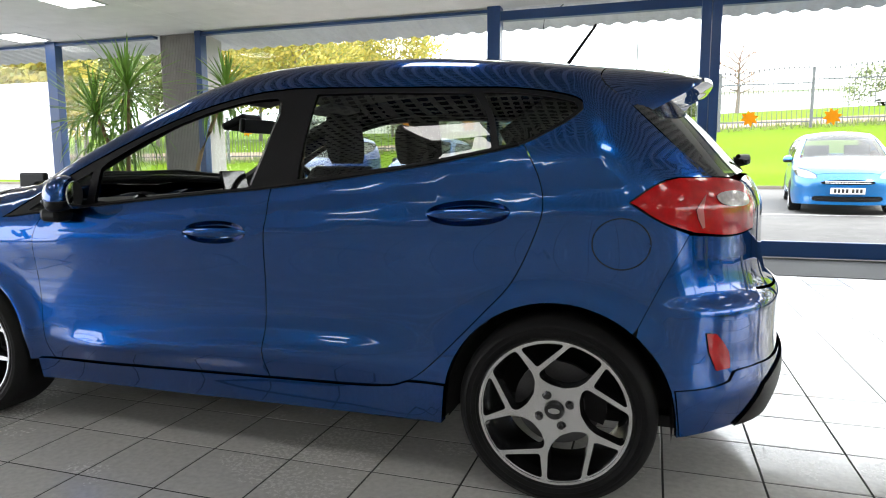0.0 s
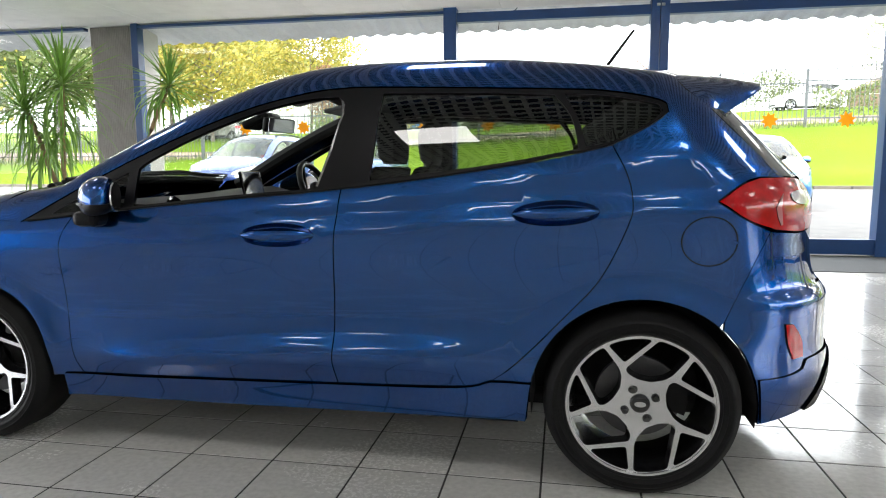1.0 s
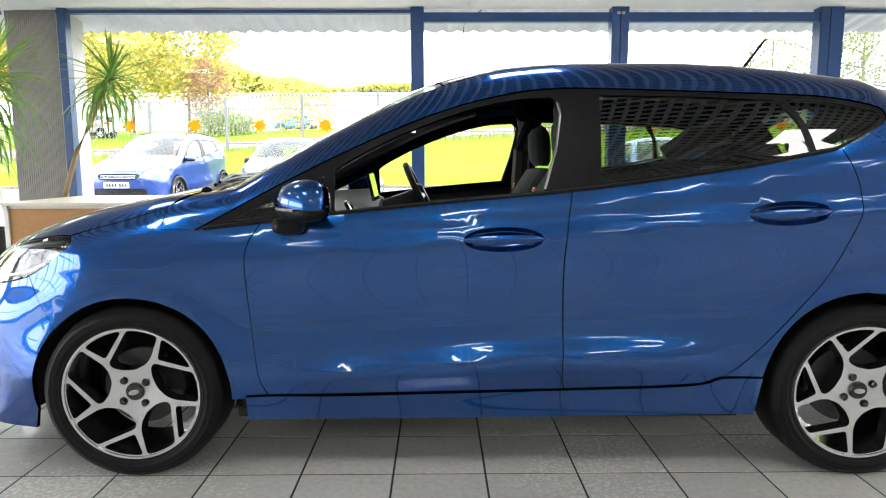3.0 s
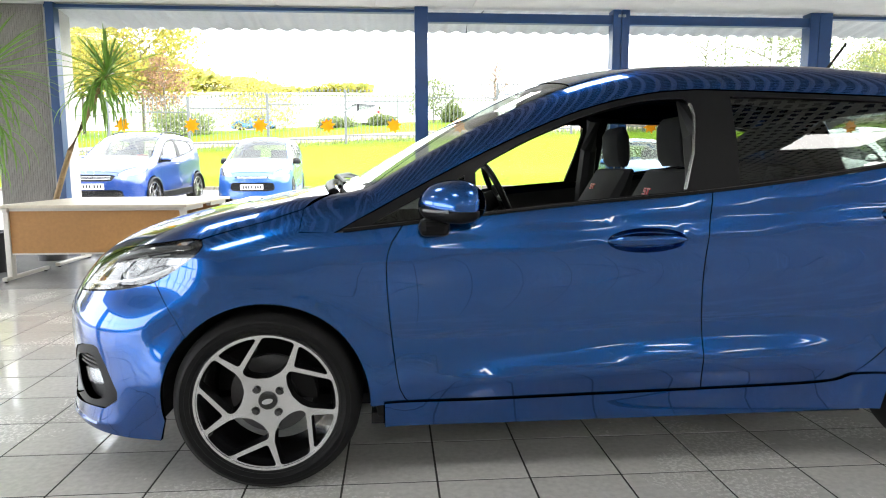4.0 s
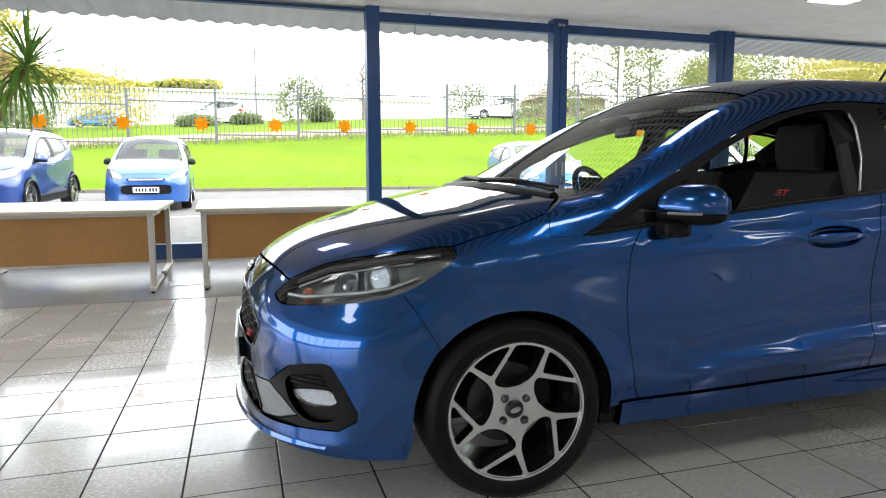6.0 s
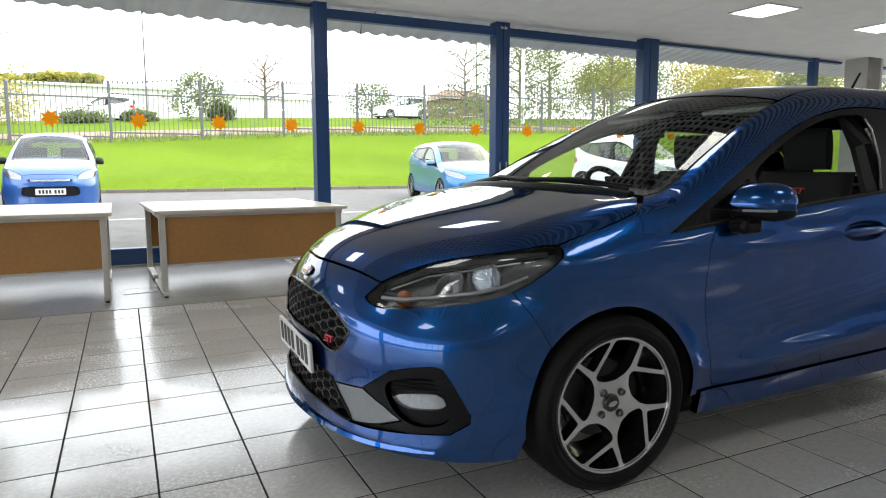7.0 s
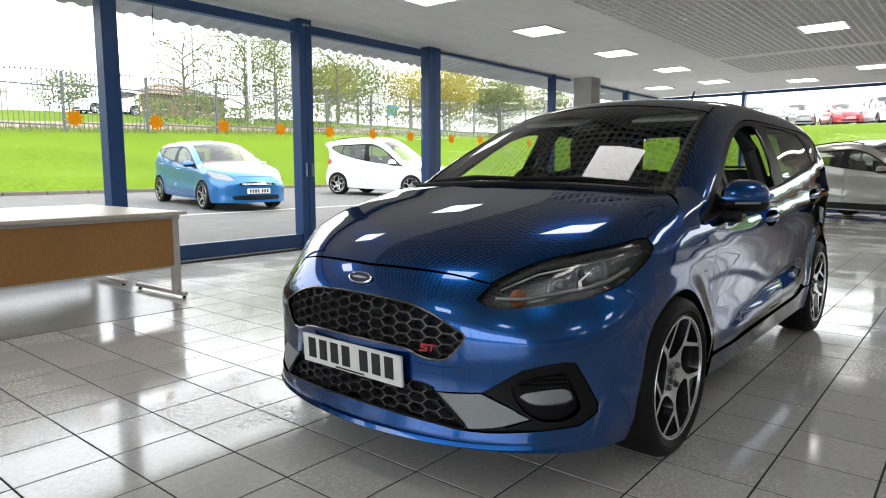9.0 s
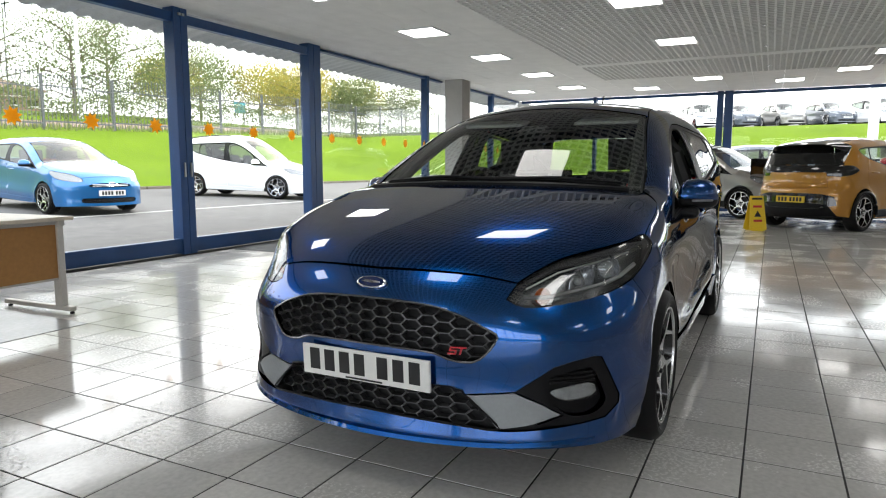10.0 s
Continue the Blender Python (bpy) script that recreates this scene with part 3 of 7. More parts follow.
WEST, EAST, SOUTH, NORTH = -12.0, 13.2, -7.5, 8.4
structure("floor", Mesh().box(WEST - 0.2, SOUTH - 0.2, -0.12, EAST + 0.2, GLASS_Y + 0.15, -0.0016), GROUT, "dark grout bed under grey tiles")
south = Mesh().box(WEST, SOUTH - 0.2, 0, EAST, SOUTH, CEIL)
structure("wall_south", south, BACK_WALL, "plain pale grey back wall")
west = Mesh().box(WEST - 0.2, SOUTH - 0.2, 0, WEST, -6.6, CEIL).box(WEST - 0.2, 2.4, 0, WEST, 3.0, CEIL).box(WEST - 0.2, -6.6, 0, WEST, 2.4, 0.3).box(WEST - 0.2, -6.6, 2.9, WEST, 2.4, CEIL)
for k in range(9):
    west.box(WEST - 0.12, -5.7 + 0.9 * k - 0.035, 0.3, WEST - 0.06, -5.7 + 0.9 * k + 0.035, 2.9)
west.box(WEST - 0.12, -6.6, 1.75, WEST - 0.06, 2.4, 1.81)
structure("wall_west", west, BACK_WALL, "plain side wall with a barred window")
# ceiling boards round the open-cell field
CELL_X0, CELL_X1, CELL_Y0, CELL_Y1 = -9.07, 9.73, -4.98, 5.22
ceil = Mesh()
for x0, y0, x1, y1 in ((WEST, CELL_Y1, EAST, GLASS_Y + 0.05), (WEST, SOUTH, EAST, CELL_Y0), (WEST, CELL_Y0, CELL_X0, CELL_Y1), (CELL_X1, CELL_Y0, EAST, CELL_Y1)):
    nx, ny = max(1, round((x1 - x0) / 1.2)), max(1, round((y1 - y0) / 0.6))
    for i in range(nx):
        for j in range(ny):
            ax, bx = x0 + (x1 - x0) * i / nx, x0 + (x1 - x0) * (i + 1) / nx
            ay, by = y0 + (y1 - y0) * j / ny, y0 + (y1 - y0) * (j + 1) / ny
            ceil.box(ax + 0.002, ay + 0.002, CEIL, bx - 0.002, by - 0.002, CEIL + 0.03)
structure("ceiling", ceil, CEILING, "white ceiling boards with fine joints")
# slab whose near-black colour stands in for the shade above the open grid
structure("ceiling_void", Mesh().box(WEST - 0.2, SOUTH - 0.2, CEIL + 0.55, EAST + 0.2, GLASS_Y + 0.2, CEIL + 0.7), PLENUM_SHADE, "slab coloured near-black as the shade above the open ceiling")
cells = Mesh()
PITCH = 0.1
for i in range(round((CELL_X1 - CELL_X0) / PITCH) + 1):
    x = CELL_X0 + i * PITCH
    cells.box(x - 0.013, CELL_Y0, CEIL - 0.005, x + 0.013, CELL_Y1, CEIL + 0.026)
for j in range(round((CELL_Y1 - CELL_Y0) / PITCH) + 1):
    y = CELL_Y0 + j * PITCH
    cells.box(CELL_X0, y - 0.013, CEIL - 0.0025, CELL_X1, y + 0.013, CEIL + 0.023)
cells.box(7.33, CELL_Y0, CEIL - 0.008, 7.63, CELL_Y1, CEIL + 0.02)
for x in (-6.6, -4.2, -1.8, 0.6, 3.0, 5.4):
    cells.box(x - 0.012, CELL_Y0, CEIL - 0.009, x + 0.012, CELL_Y1, CEIL + 0.01)
structure("ceiling_grid", cells, EGG, "grey open-cell ceiling grid")


def ceiling_light(x, y):
    t = thing("ceiling_light", "lit square white ceiling light panel", "ceiling light", pose(x, y, CEIL), "ceiling light panels")
    fr = Mesh()
    for a, b, c, d in ((-0.3, -0.3, 0.3, -0.275), (-0.3, 0.275, 0.3, 0.3), (-0.3, -0.275, -0.275, 0.275), (0.275, -0.275, 0.3, 0.275)):
        fr.box(a, b, -0.016, c, d, 0.0)
    part("frame", fr, WHITE_METAL, t)
    part("diffuser", Mesh().box(-0.275, -0.275, -0.01, 0.275, 0.275, -0.002), LIGHT, t, "glowing white diffuser")
    return t


lamp = ceiling_light(0.9, 6.38)
for x, y in [(3.32, 6.38), (5.74, 6.32), (8.16, 6.25), (10.6, 6.2), (10.9, 7.6), (-1.5, 6.4), (-3.95, 6.4), (-6.6, 6.5), (-9.2, 8.0), (2.84, 3.3), (5.64, 3.18), (-1.2, 3.35), (-4.05, 3.2), (-6.5, 3.2),
             (10.3, 3.1), (11.6, 4.6), (11.4, 1.5), (10.1, 0.4), (8.05, 0.0), (5.64, 0.0), (3.2, 0.0), (0.8, 0.25), (-1.55, 0.5), (-4.05, 0.5), (-6.5, 0.5), (-4.05, -3.2), (-1.62, -3.2), (0.8, -3.2), (3.2, -3.2), (5.64, -3.2), (-4.05, -6.2), (-1.62, -6.2), (0.8, -6.2), (3.2, -6.2), (5.64, -6.2), (8.05, -3.2), (8.05, -6.2)]:
    copy_thing(lamp, pose(x, y, CEIL))


def spotlight(x, y):
    t = thing("spotlight", "small round recessed ceiling spotlight", "spotlight", pose(x, y, CEIL), "recessed ceiling spotlights")
    part("rim", Mesh().lathe([(0.018, -0.01), (0.034, -0.01), (0.038, -0.004), (0.038, 0.0), (0.018, 0.0)], 16, closed=True), WHITE_METAL, t, smooth=True)
    part("bulb", Mesh().lathe([(0.0178, -0.005), (0.01, -0.008)], 14), LIGHT, t)
    return t


spot = spotlight(3.92, 4.5)
for x, y in ((6.86, 4.43), (9.11, 4.37), (5.0, 1.95), (6.72, 1.94), (9.0, 1.91)):
    copy_thing(spot, pose(x, y, CEIL))


# window wall: posts, rails, panes
def bar(x0, y0, z0, x1, y1, z1, name="window_frame", parent=None):
    return part(name, Mesh().box(x0, y0, z0, x1, y1, z1), FRAME_BLUE, parent, bevel=0.004)


def window(name, x0, x1, rails=True, sill=0.2):
    w = tagged(new(name), "large shop window in a blue aluminium frame", "window", "", "structure")
    if rails:
        bar(x0, 8.4, 2.87, x1, 8.5, 2.985, parent=w)
        bar(x0, 8.4, 0.02, x1, 8.5, sill, "window_sill", w)
    else:
        bar(x0, 8.46, 2.99, x1, 8.56, 3.03, parent=w)
        bar(x0, 8.44, 0.02, x1, 8.58, sill, "window_sill", w)
    y = 8.45 if rails else GLASS_Y
    pane = part("pane", Mesh().box(x0, y, sill, x1, y + 0.008, 2.88 if rails else 3.0), PANE, w, "clear plate glass")
    pane.visible_shadow = False
    return w


window("window_1", -6.37, -1.92, False)
window("window_2", -1.755, 0.6)
window("window_3", 0.815, 3.22)
window("window_4", 3.52, 8.1, False)
window("window_5", 8.6, 13.1, False)
window("window_6", -11.9, -7.1, False)
for i, (x0, x1) in enumerate([(-1.92, -1.755), (0.6, 0.704), (0.712, 0.815), (3.22, 3.34), (3.35, 3.52), (-9.2, -9.0), (-6.35, -6.25), (11.0, 11.12), (7.3, 7.42)]):
    post = bar(x0, 8.38 if i < 5 else 8.44, 0.0, x1, 8.56 if i < 5 else 8.58, CEIL, "window_post_%d" % (i + 1))
    tagged(post, "upright blue aluminium post of the glass front", "post", "", "structure")


def column(name, x0, y0, x1, y1, ribs=True):
    c = tagged(new(name), "square grey column with ribbed cladding", "column", "", "structure")
    part("core", Mesh().box(x0, y0, 0, x1, y1, CEIL), COLUMN_PLAIN, c)
    if ribs:
        r, x = Mesh(), x0 + 0.012
        while x < x1 - 0.09:
            r.box(x, y0 - 0.014, 0.0, x + 0.02, y0, CEIL)
            x += 0.028
        part("cladding", r, COLUMN, c, "ribbed grey cladding")


column("column_1", -7.1, 8.6, -6.37, 9.1)
column("column_2", 8.1, 7.98, 8.55, 8.4)
# east glass front
east = tagged(new("window_7"), "far glass front with blue posts", "window", "", "structure")
structure("wall_east", Mesh().box(EAST - 0.1, SOUTH, 0, EAST + 0.1, -5.6, CEIL), BACK_WALL, "plain pale grey side wall")
for y0, y1 in ((-5.6, -5.4), (-2.3, -2.1), (2.72, 2.92), (2.95, 3.1), (6.2, 6.28)):
    bar(EAST - 0.12, y0, 0, EAST + 0.1, y1, CEIL, "post", east)
bar(EAST - 0.06, -5.4, 0.02, EAST + 0.06, 8.4, 0.25, "window_sill", east)
bar(EAST - 0.06, -5.4, 2.97, EAST + 0.06, 8.4, 3.04, "window_frame", east)
part("pane", Mesh().box(EAST, -5.4, 0.25, EAST + 0.008, 8.4, 2.97), PANE, east).visible_shadow = False

# fittings of the glass front
for x in (0.68, 0.735):
    tagged(part("door_closer", Mesh().box(x - 0.02, 8.355, 2.955, x + 0.02, 8.378, 2.985), STEEL, bevel=0.003), "small steel fitting at the head of the glass doors", "fitting")
for x in (0.66, 0.76):
    tagged(part("door_pull", Mesh().box(x - 0.008, 8.35, 0.98, x + 0.008, 8.378, 1.16), STEEL, bevel=0.004), "short steel pull on a glass door post", "handle")
tagged(part("cable", Mesh().tube([(-1.0, 8.7, 3.095), (-1.08, 8.65, 3.01), (-1.16, 8.63, 2.985), (-1.235, 8.62, 2.93), (-1.25, 8.62, 2.8), (-1.25, 8.62, 2.56)], 0.006, 6), BLACK, smooth=True), "black cable hanging from the canopy outside", "cable")
box_ = thing("floor_box", "steel floor socket box let into the grey floor", "floor box", pose(-3.96, 6.79, 0.003, 0, 0, 8))
part("frame", Mesh().box(-0.17, -0.13, 0.0, 0.17, -0.12, 0.004).box(-0.17, 0.12, 0.0, 0.17, 0.13, 0.004).box(-0.17, -0.12, 0.0, -0.16, 0.12, 0.004).box(0.16, -0.12, 0.0, 0.17, 0.12, 0.004), STEEL, box_)
part("lid", Mesh().box(-0.158, -0.118, 0.0, 0.158, 0.118, 0.003), VINYL, box_)

# ---- outside ground ----
KERB_Y, FENCE_Y = 20.0, 31.5
land_north = curve([(8.0, -0.05), (9.2, -0.04), (15.0, 0.22), (19.99, 0.43), (20.15, 0.55), (24.0, 1.15), (31.5, 2.6), (36.0, 3.1), (46.0, 4.3), (70.0, 6.0), (140.0, 11.0), (240.0, 18.0)])
land_east = curve([(13.0, -0.13), (16.0, 0.0), (22.0, 0.35), (28.0, 0.7), (29.0, 0.85), (39.5, 3.55), (42.0, 3.8), (60.0, 4.0), (100.0, 7.0), (170.0, 12.0)])


def rise(x, y):
    """Height of the land."""
    x, y = np.broadcast_arrays(np.asarray(x, float), np.asarray(y, float))
    east = np.where(x > 13.0, land_east(x), -0.13)
    tilt = np.clip(np.where(x < 4.0, 0.05, 0.03) * (x - 4.0), -1.3, 0.9) * step(y, 20.2, 31.5)
    return np.where(y > 8.5, np.maximum(land_north(y) + tilt, east), east)


def sheet(name, x0, x1, y0, y1, step_x, step_y, material, label, lift=0.0):
    xs, ys = np.arange(x0, x1 + 1e-6, step_x), np.arange(y0, y1 + 1e-6, step_y)
    X, Y = np.meshgrid(xs, ys)
    Z = rise(X, Y) + lift
    n = len(xs)
    m = Mesh()
    m.v = np.stack([X, Y, Z], 2).reshape(-1, 3).tolist()
    m.f = [(j * n + i, j * n + i + 1, (j + 1) * n + i + 1, (j + 1) * n + i) for j in range(len(ys) - 1) for i in range(n - 1)]
    return structure(name, m, material, label, smooth=True)


sheet("road", -60, 28.5, 8.7, 20.0, 1.5, 1.13, TARMAC, "worn grey tarmac car park")
sheet("ground", -140, 170, 20.0, 240, 2.0, 1.0, LAWN, "bright mown grass bank")
sheet("lawn_east", 28.5, 42.0, -90, 20.0, 0.9, 2.0, LAWN, "grass bank east of the building")
sheet("road_east", 13.4, 28.5, -90, 8.7, 1.0786, 3.29, TARMAC, "tarmac car park east of the building")
sheet("hill_east", 42.0, 170, -90, 20.0, 4.0, 2.0, TARMAC, "upper car park on the bank")
structure("road_around", Mesh().box(-140, -120, -0.3, 13.4, 8.7, -0.13), TARMAC, "tarmac round the building")
sheet("verge", -120, 120, 33.0, 38.0, 2.0, 1.0, VERGE, "strip of brown gravel behind the fence", 0.02)
kerb = Mesh().box(-0.48, -0.08, -0.3, 0.48, 0.08, 0.0).data("kerb_stone", KERB, bevel=0.015)
kb = tagged(new("kerb"), "grey concrete kerb along the grass", "kerb", "", "structure")
for k in range(69):
    x = -40 + k
    part("kerb_stone", kerb, None, kb, at=Matrix.Translation((x, 20.0, 0.52)))
z = float(land_north(13.7)) + 0.008
structure("lot_line", Mesh().box(-14.0, 13.64, z - 0.02, 27.0, 13.76, z), LINE, "long white line in front of the parked cars")


# ---- outlines of the body panels of a five-door hatchback ----
S = HATCH
ss, st, sf, sr = S.ss, S.st, S.sf, S.sr


def arc(cx, r, a0, a1, n=26):
    """A run round a wheel arch, on the skin."""
    return [ss(cx + r * math.cos(radians(a0 + (a1 - a0) * i / n)), S.wheel + r * math.sin(radians(a0 + (a1 - a0) * i / n))) for i in range(n + 1)]


def on_side(*pts, fine=0.025):
    return [ss(q[0], q[1]) for q in line(*pts, fine=fine)]


LOW = [(0.231, 0.883), (0.45, 0.907), (0.66, 0.931), (1.05, 0.972), (1.49, 1.012), (2.0, 1.081), (2.28, 1.132), (2.385, 1.156)]
belt_at = curve(LOW)
UP = [(2.385, 1.156), (2.50, 1.218), (2.555, 1.262), (2.55, 1.29), (2.50, 1.312), (2.38, 1.335), (2.22, 1.348), (1.6, 1.376), (1.45, 1.376), (1.314, 1.362), (1.113, 1.313), (0.916, 1.238), (0.706, 1.139), (0.5, 1.032), (0.231, 0.883)]
GAP_F = [(0.452, 0.905), (0.405, 0.82), (0.40, 0.683), (0.418, 0.486), (0.44, 0.34), (0.47, 0.292)]
GAP_B = [(1.495, 1.012), (1.478, 0.876), (1.469, 0.743), (1.469, 0.488), (1.466, 0.40), (1.478, 0.31)]
GAP_R = [(2.385, 1.156), (2.432, 1.06), (2.45, 0.975), (2.436, 0.897), (2.36, 0.728), (2.26, 0.608), (2.094, 0.43), (2.01, 0.362), (1.923, 0.325), (1.80, 0.316)]
HOOD_EDGE = [(-0.2, 0.864), (-0.12, 0.8872), (0.0, 0.9192), (0.13, 0.962)]
LAMP_TOP = [(-0.681, 0.489, 0.727), (-0.621, 0.517, 0.765), (-0.537, 0.558, 0.802), (-0.425, 0.624, 0.832), (-0.328, 0.68, 0.849), (-0.241, 0.719, 0.863), (-0.2, 0.748, 0.862)]
LAMP_LOW = [(-0.2, 0.748, 0.862), (-0.193, 0.768, 0.842), (-0.2, 0.779, 0.828), (-0.229, 0.789, 0.801), (-0.301, 0.791, 0.751), (-0.361, 0.78, 0.718), (-0.414, 0.762, 0.702), (-0.496, 0.725, 0.684), (-0.601, 0.659, 0.667), (-0.68, 0.583, 0.656), (-0.715, 0.534, 0.655), (-0.727, 0.499, 0.664), (-0.73, 0.472, 0.678)]
LAMP_TOP = [sf(0.489, 0.727)] + [ss(x, z) for x, y, z in LAMP_TOP[1:]]
LAMP_LOW = [ss(x, z) for x, y, z in LAMP_LOW[:8]] + [sf(y, z) for x, y, z in LAMP_LOW[8:]]
screen_edge = [st(x, y) for x, y in ((0.22, 0.715), (0.35, 0.70), (0.6, 0.66), (0.9, 0.605), (1.2, 0.56))]
roof_edge = [st(x, y) for x, y in ((1.2, 0.56), (1.5, 0.545), (2.0, 0.53), (2.45, 0.515), (2.60, 0.50))]
belt_x = lambda x0, x1: on_side(*[(x0 + (x1 - x0) * i / 6, float(belt_at(x0 + (x1 - x0) * i / 6))) for i in range(7)])
SEAM_T = [(2.87, 0.880), (2.80, 0.74), (2.735, 0.60)]

FENDER = loop(on_side((-0.197, 0.862), (-0.12, 0.886), (0.0, 0.918), (0.13, 0.961)), on_side((0.13, 0.961), (0.117, 0.885)), on_side((0.117, 0.885), (0.231, 0.886)), belt_x(0.231, 0.452), on_side(*GAP_F),
              on_side((0.47, 0.292), (0.345, 0.285)), arc(0.0, 0.34, -4, 138), on_side((-0.253, 0.537), (-0.30, 0.62), (-0.361, 0.717)), line(*[(x, y, z - 0.001) for x, y, z in LAMP_LOW[:6][::-1]]))
DOOR_F = loop(belt_x(0.452, 1.495), on_side(*GAP_B), on_side((1.478, 0.31), (1.0, 0.298), (0.47, 0.292)), on_side(*GAP_F[::-1]))
DOOR_R = loop(belt_x(1.495, 2.385), on_side(*GAP_R), on_side((1.80, 0.316), (1.478, 0.31)), on_side(*GAP_B[::-1]))
SIDE = loop(on_side((0.117, 0.885), (0.13, 0.962)), line(ss(0.13, 0.962), st(0.22, 0.715)), line(*screen_edge), line(*roof_edge), line(st(2.60, 0.50), ss(2.60, 1.36), ss(2.69, 1.278)),
            on_side((2.69, 1.278), (2.80, 1.17), (2.93, 1.052)), on_side((2.93, 1.05), (2.83, 1.052), (2.77, 1.032), (2.70, 0.98)), on_side((2.70, 0.976), (2.79, 0.918), (2.87, 0.882)), on_side(*SEAM_T),
            arc(S.rear_x, 0.353, 50, 172), on_side((2.143, 0.362), (2.01, 0.362)), on_side(*GAP_R[:8][::-1]), on_side(*UP))
DLO = loop(belt_x(0.231, 2.385), on_side(*UP))
WIN_F = loop(on_side((0.70, 0.95), (1.05, 0.988), (1.40, 1.018)), on_side((1.40, 1.018), (1.445, 1.16), (1.472, 1.28)), on_side((1.472, 1.28), (1.468, 1.32), (1.44, 1.342)), on_side((1.44, 1.342), (1.30, 1.333), (1.12, 1.288), (0.92, 1.21), (0.75, 1.122), (0.70, 1.085)), on_side((0.70, 1.085), (0.70, 0.95)))
WIN_Q = loop(on_side((0.36, 0.915), (0.655, 0.945)), on_side((0.655, 0.945), (0.66, 1.07)), on_side((0.66, 1.07), (0.5, 0.99), (0.36, 0.915)))
WIN_R = loop(on_side((1.595, 1.045), (2.0, 1.098), (2.28, 1.148)), on_side((2.28, 1.148), (2.255, 1.25), (2.20, 1.326)), on_side((2.20, 1.326), (1.9, 1.342), (1.61, 1.35)), on_side((1.61, 1.35), (1.595, 1.045)))
WIN_T = loop(on_side((2.305, 1.155), (2.385, 1.172), (2.49, 1.228), (2.537, 1.266)), on_side((2.537, 1.266), (2.525, 1.285), (2.38, 1.316), (2.235, 1.328)), on_side((2.235, 1.328), (2.28, 1.25), (2.305, 1.155)))
LAMP = loop(line(LAMP_LOW[-1], LAMP_TOP[0]), line(*LAMP_TOP), line(*LAMP_LOW))
HOOD = both(loop(line((-0.757, 0.0, 0.757), (-0.742, 0.189, 0.758), (-0.712, 0.363, 0.749), (-0.684, 0.485, 0.729)), line(*[(x, y, z + 0.003) for x, y, z in LAMP_TOP]), on_side(*HOOD_EDGE), line(ss(0.13, 0.962), st(0.21, 0.66), st(0.17, 0.4), st(0.14, 0.0))))
SCREEN = both(loop(line(st(0.16, 0.0), st(0.19, 0.4), st(0.24, 0.69)), line(*[st(x, y - 0.012) for x, y in ((0.24, 0.705), (0.35, 0.70), (0.6, 0.66), (0.9, 0.605), (1.06, 0.581))]), line(st(1.06, 0.569), st(1.03, 0.3), st(1.02, 0.0))))
ROOF = both(loop(line(st(1.025, 0.0), st(1.035, 0.3), st(1.065, 0.578)), line(st(1.065, 0.578), st(1.13, 0.5685), *roof_edge), line(st(2.60, 0.50), st(2.63, 0.25), st(2.64, 0.0))))
UPPER_GRILLE = [(0.0, 0.664), (0.145, 0.660), (0.255, 0.649), (0.36, 0.619), (0.42, 0.591), (0.458, 0.572), (0.464, 0.56), (0.441, 0.519), (0.409, 0.486), (0.386, 0.475), (0.348, 0.473), (0.30, 0.482), (0.259, 0.497), (0.163, 0.503), (0.0, 0.504)]
LOWER_GRILLE = [(0.0, 0.385), (0.31, 0.385), (0.359, 0.361), (0.404, 0.322), (0.474, 0.254), (0.45, 0.249), (0.369, 0.256), (0.16, 0.266), (0.0, 0.27)]
mesh_hole = lambda pts: both(loop(line(*[sf(a, b) for a, b in pts], fine=0.02)))
BUMP_HALF = loop(line((-0.76, 0.0, 0.754), (-0.745, 0.189, 0.755), (-0.715, 0.363, 0.746), (-0.684, 0.488, 0.725)), line((-0.684, 0.488, 0.725), (-0.733, 0.469, 0.678)), line(*[(x, y, z - 0.002) for x, y, z in LAMP_LOW[5:][::-1]]),
                 on_side((-0.361, 0.715), (-0.30, 0.62), (-0.255, 0.54)), arc(0.0, 0.342, 139, 190)[1:], on_side((-0.335, 0.25), (-0.36, 0.17)), line(ss(-0.36, 0.17), ss(-0.5, 0.175), sf(0.6, 0.185), sf(0.3, 0.185), sf(0.0, 0.185)))
BUMPER = both(BUMP_HALF)
FOG_RUN = [(-0.763, 0.515, 0.379), (-0.705, 0.626, 0.46), (-0.66, 0.68, 0.478), (-0.605, 0.732, 0.488), (-0.581, 0.751, 0.482), (-0.547, 0.771, 0.419), (-0.506, 0.796, 0.336), (-0.508, 0.795, 0.306), (-0.562, 0.764, 0.268), (-0.67, 0.671, 0.258), (-0.76, 0.539, 0.247)]
LOW_OPENING = both(loop(line(sf(0.0, 0.388), sf(0.31, 0.388)), line(sf(0.31, 0.388), sf(0.362, 0.364)), line(sf(0.362, 0.364), sf(0.515, 0.379)), *[line(a, b) for a, b in zip(FOG_RUN, FOG_RUN[1:])], line(sf(0.539, 0.247), sf(0.46, 0.246), sf(0.369, 0.253), sf(0.16, 0.263), sf(0.0, 0.267))))
FOG = loop(line(sf(0.359, 0.363), sf(0.515, 0.379)), *[line(a, b) for a, b in zip(FOG_RUN, FOG_RUN[1:])], line(sf(0.539, 0.247), sf(0.463, 0.25)), line(sf(0.463, 0.25), sf(0.359, 0.363)))
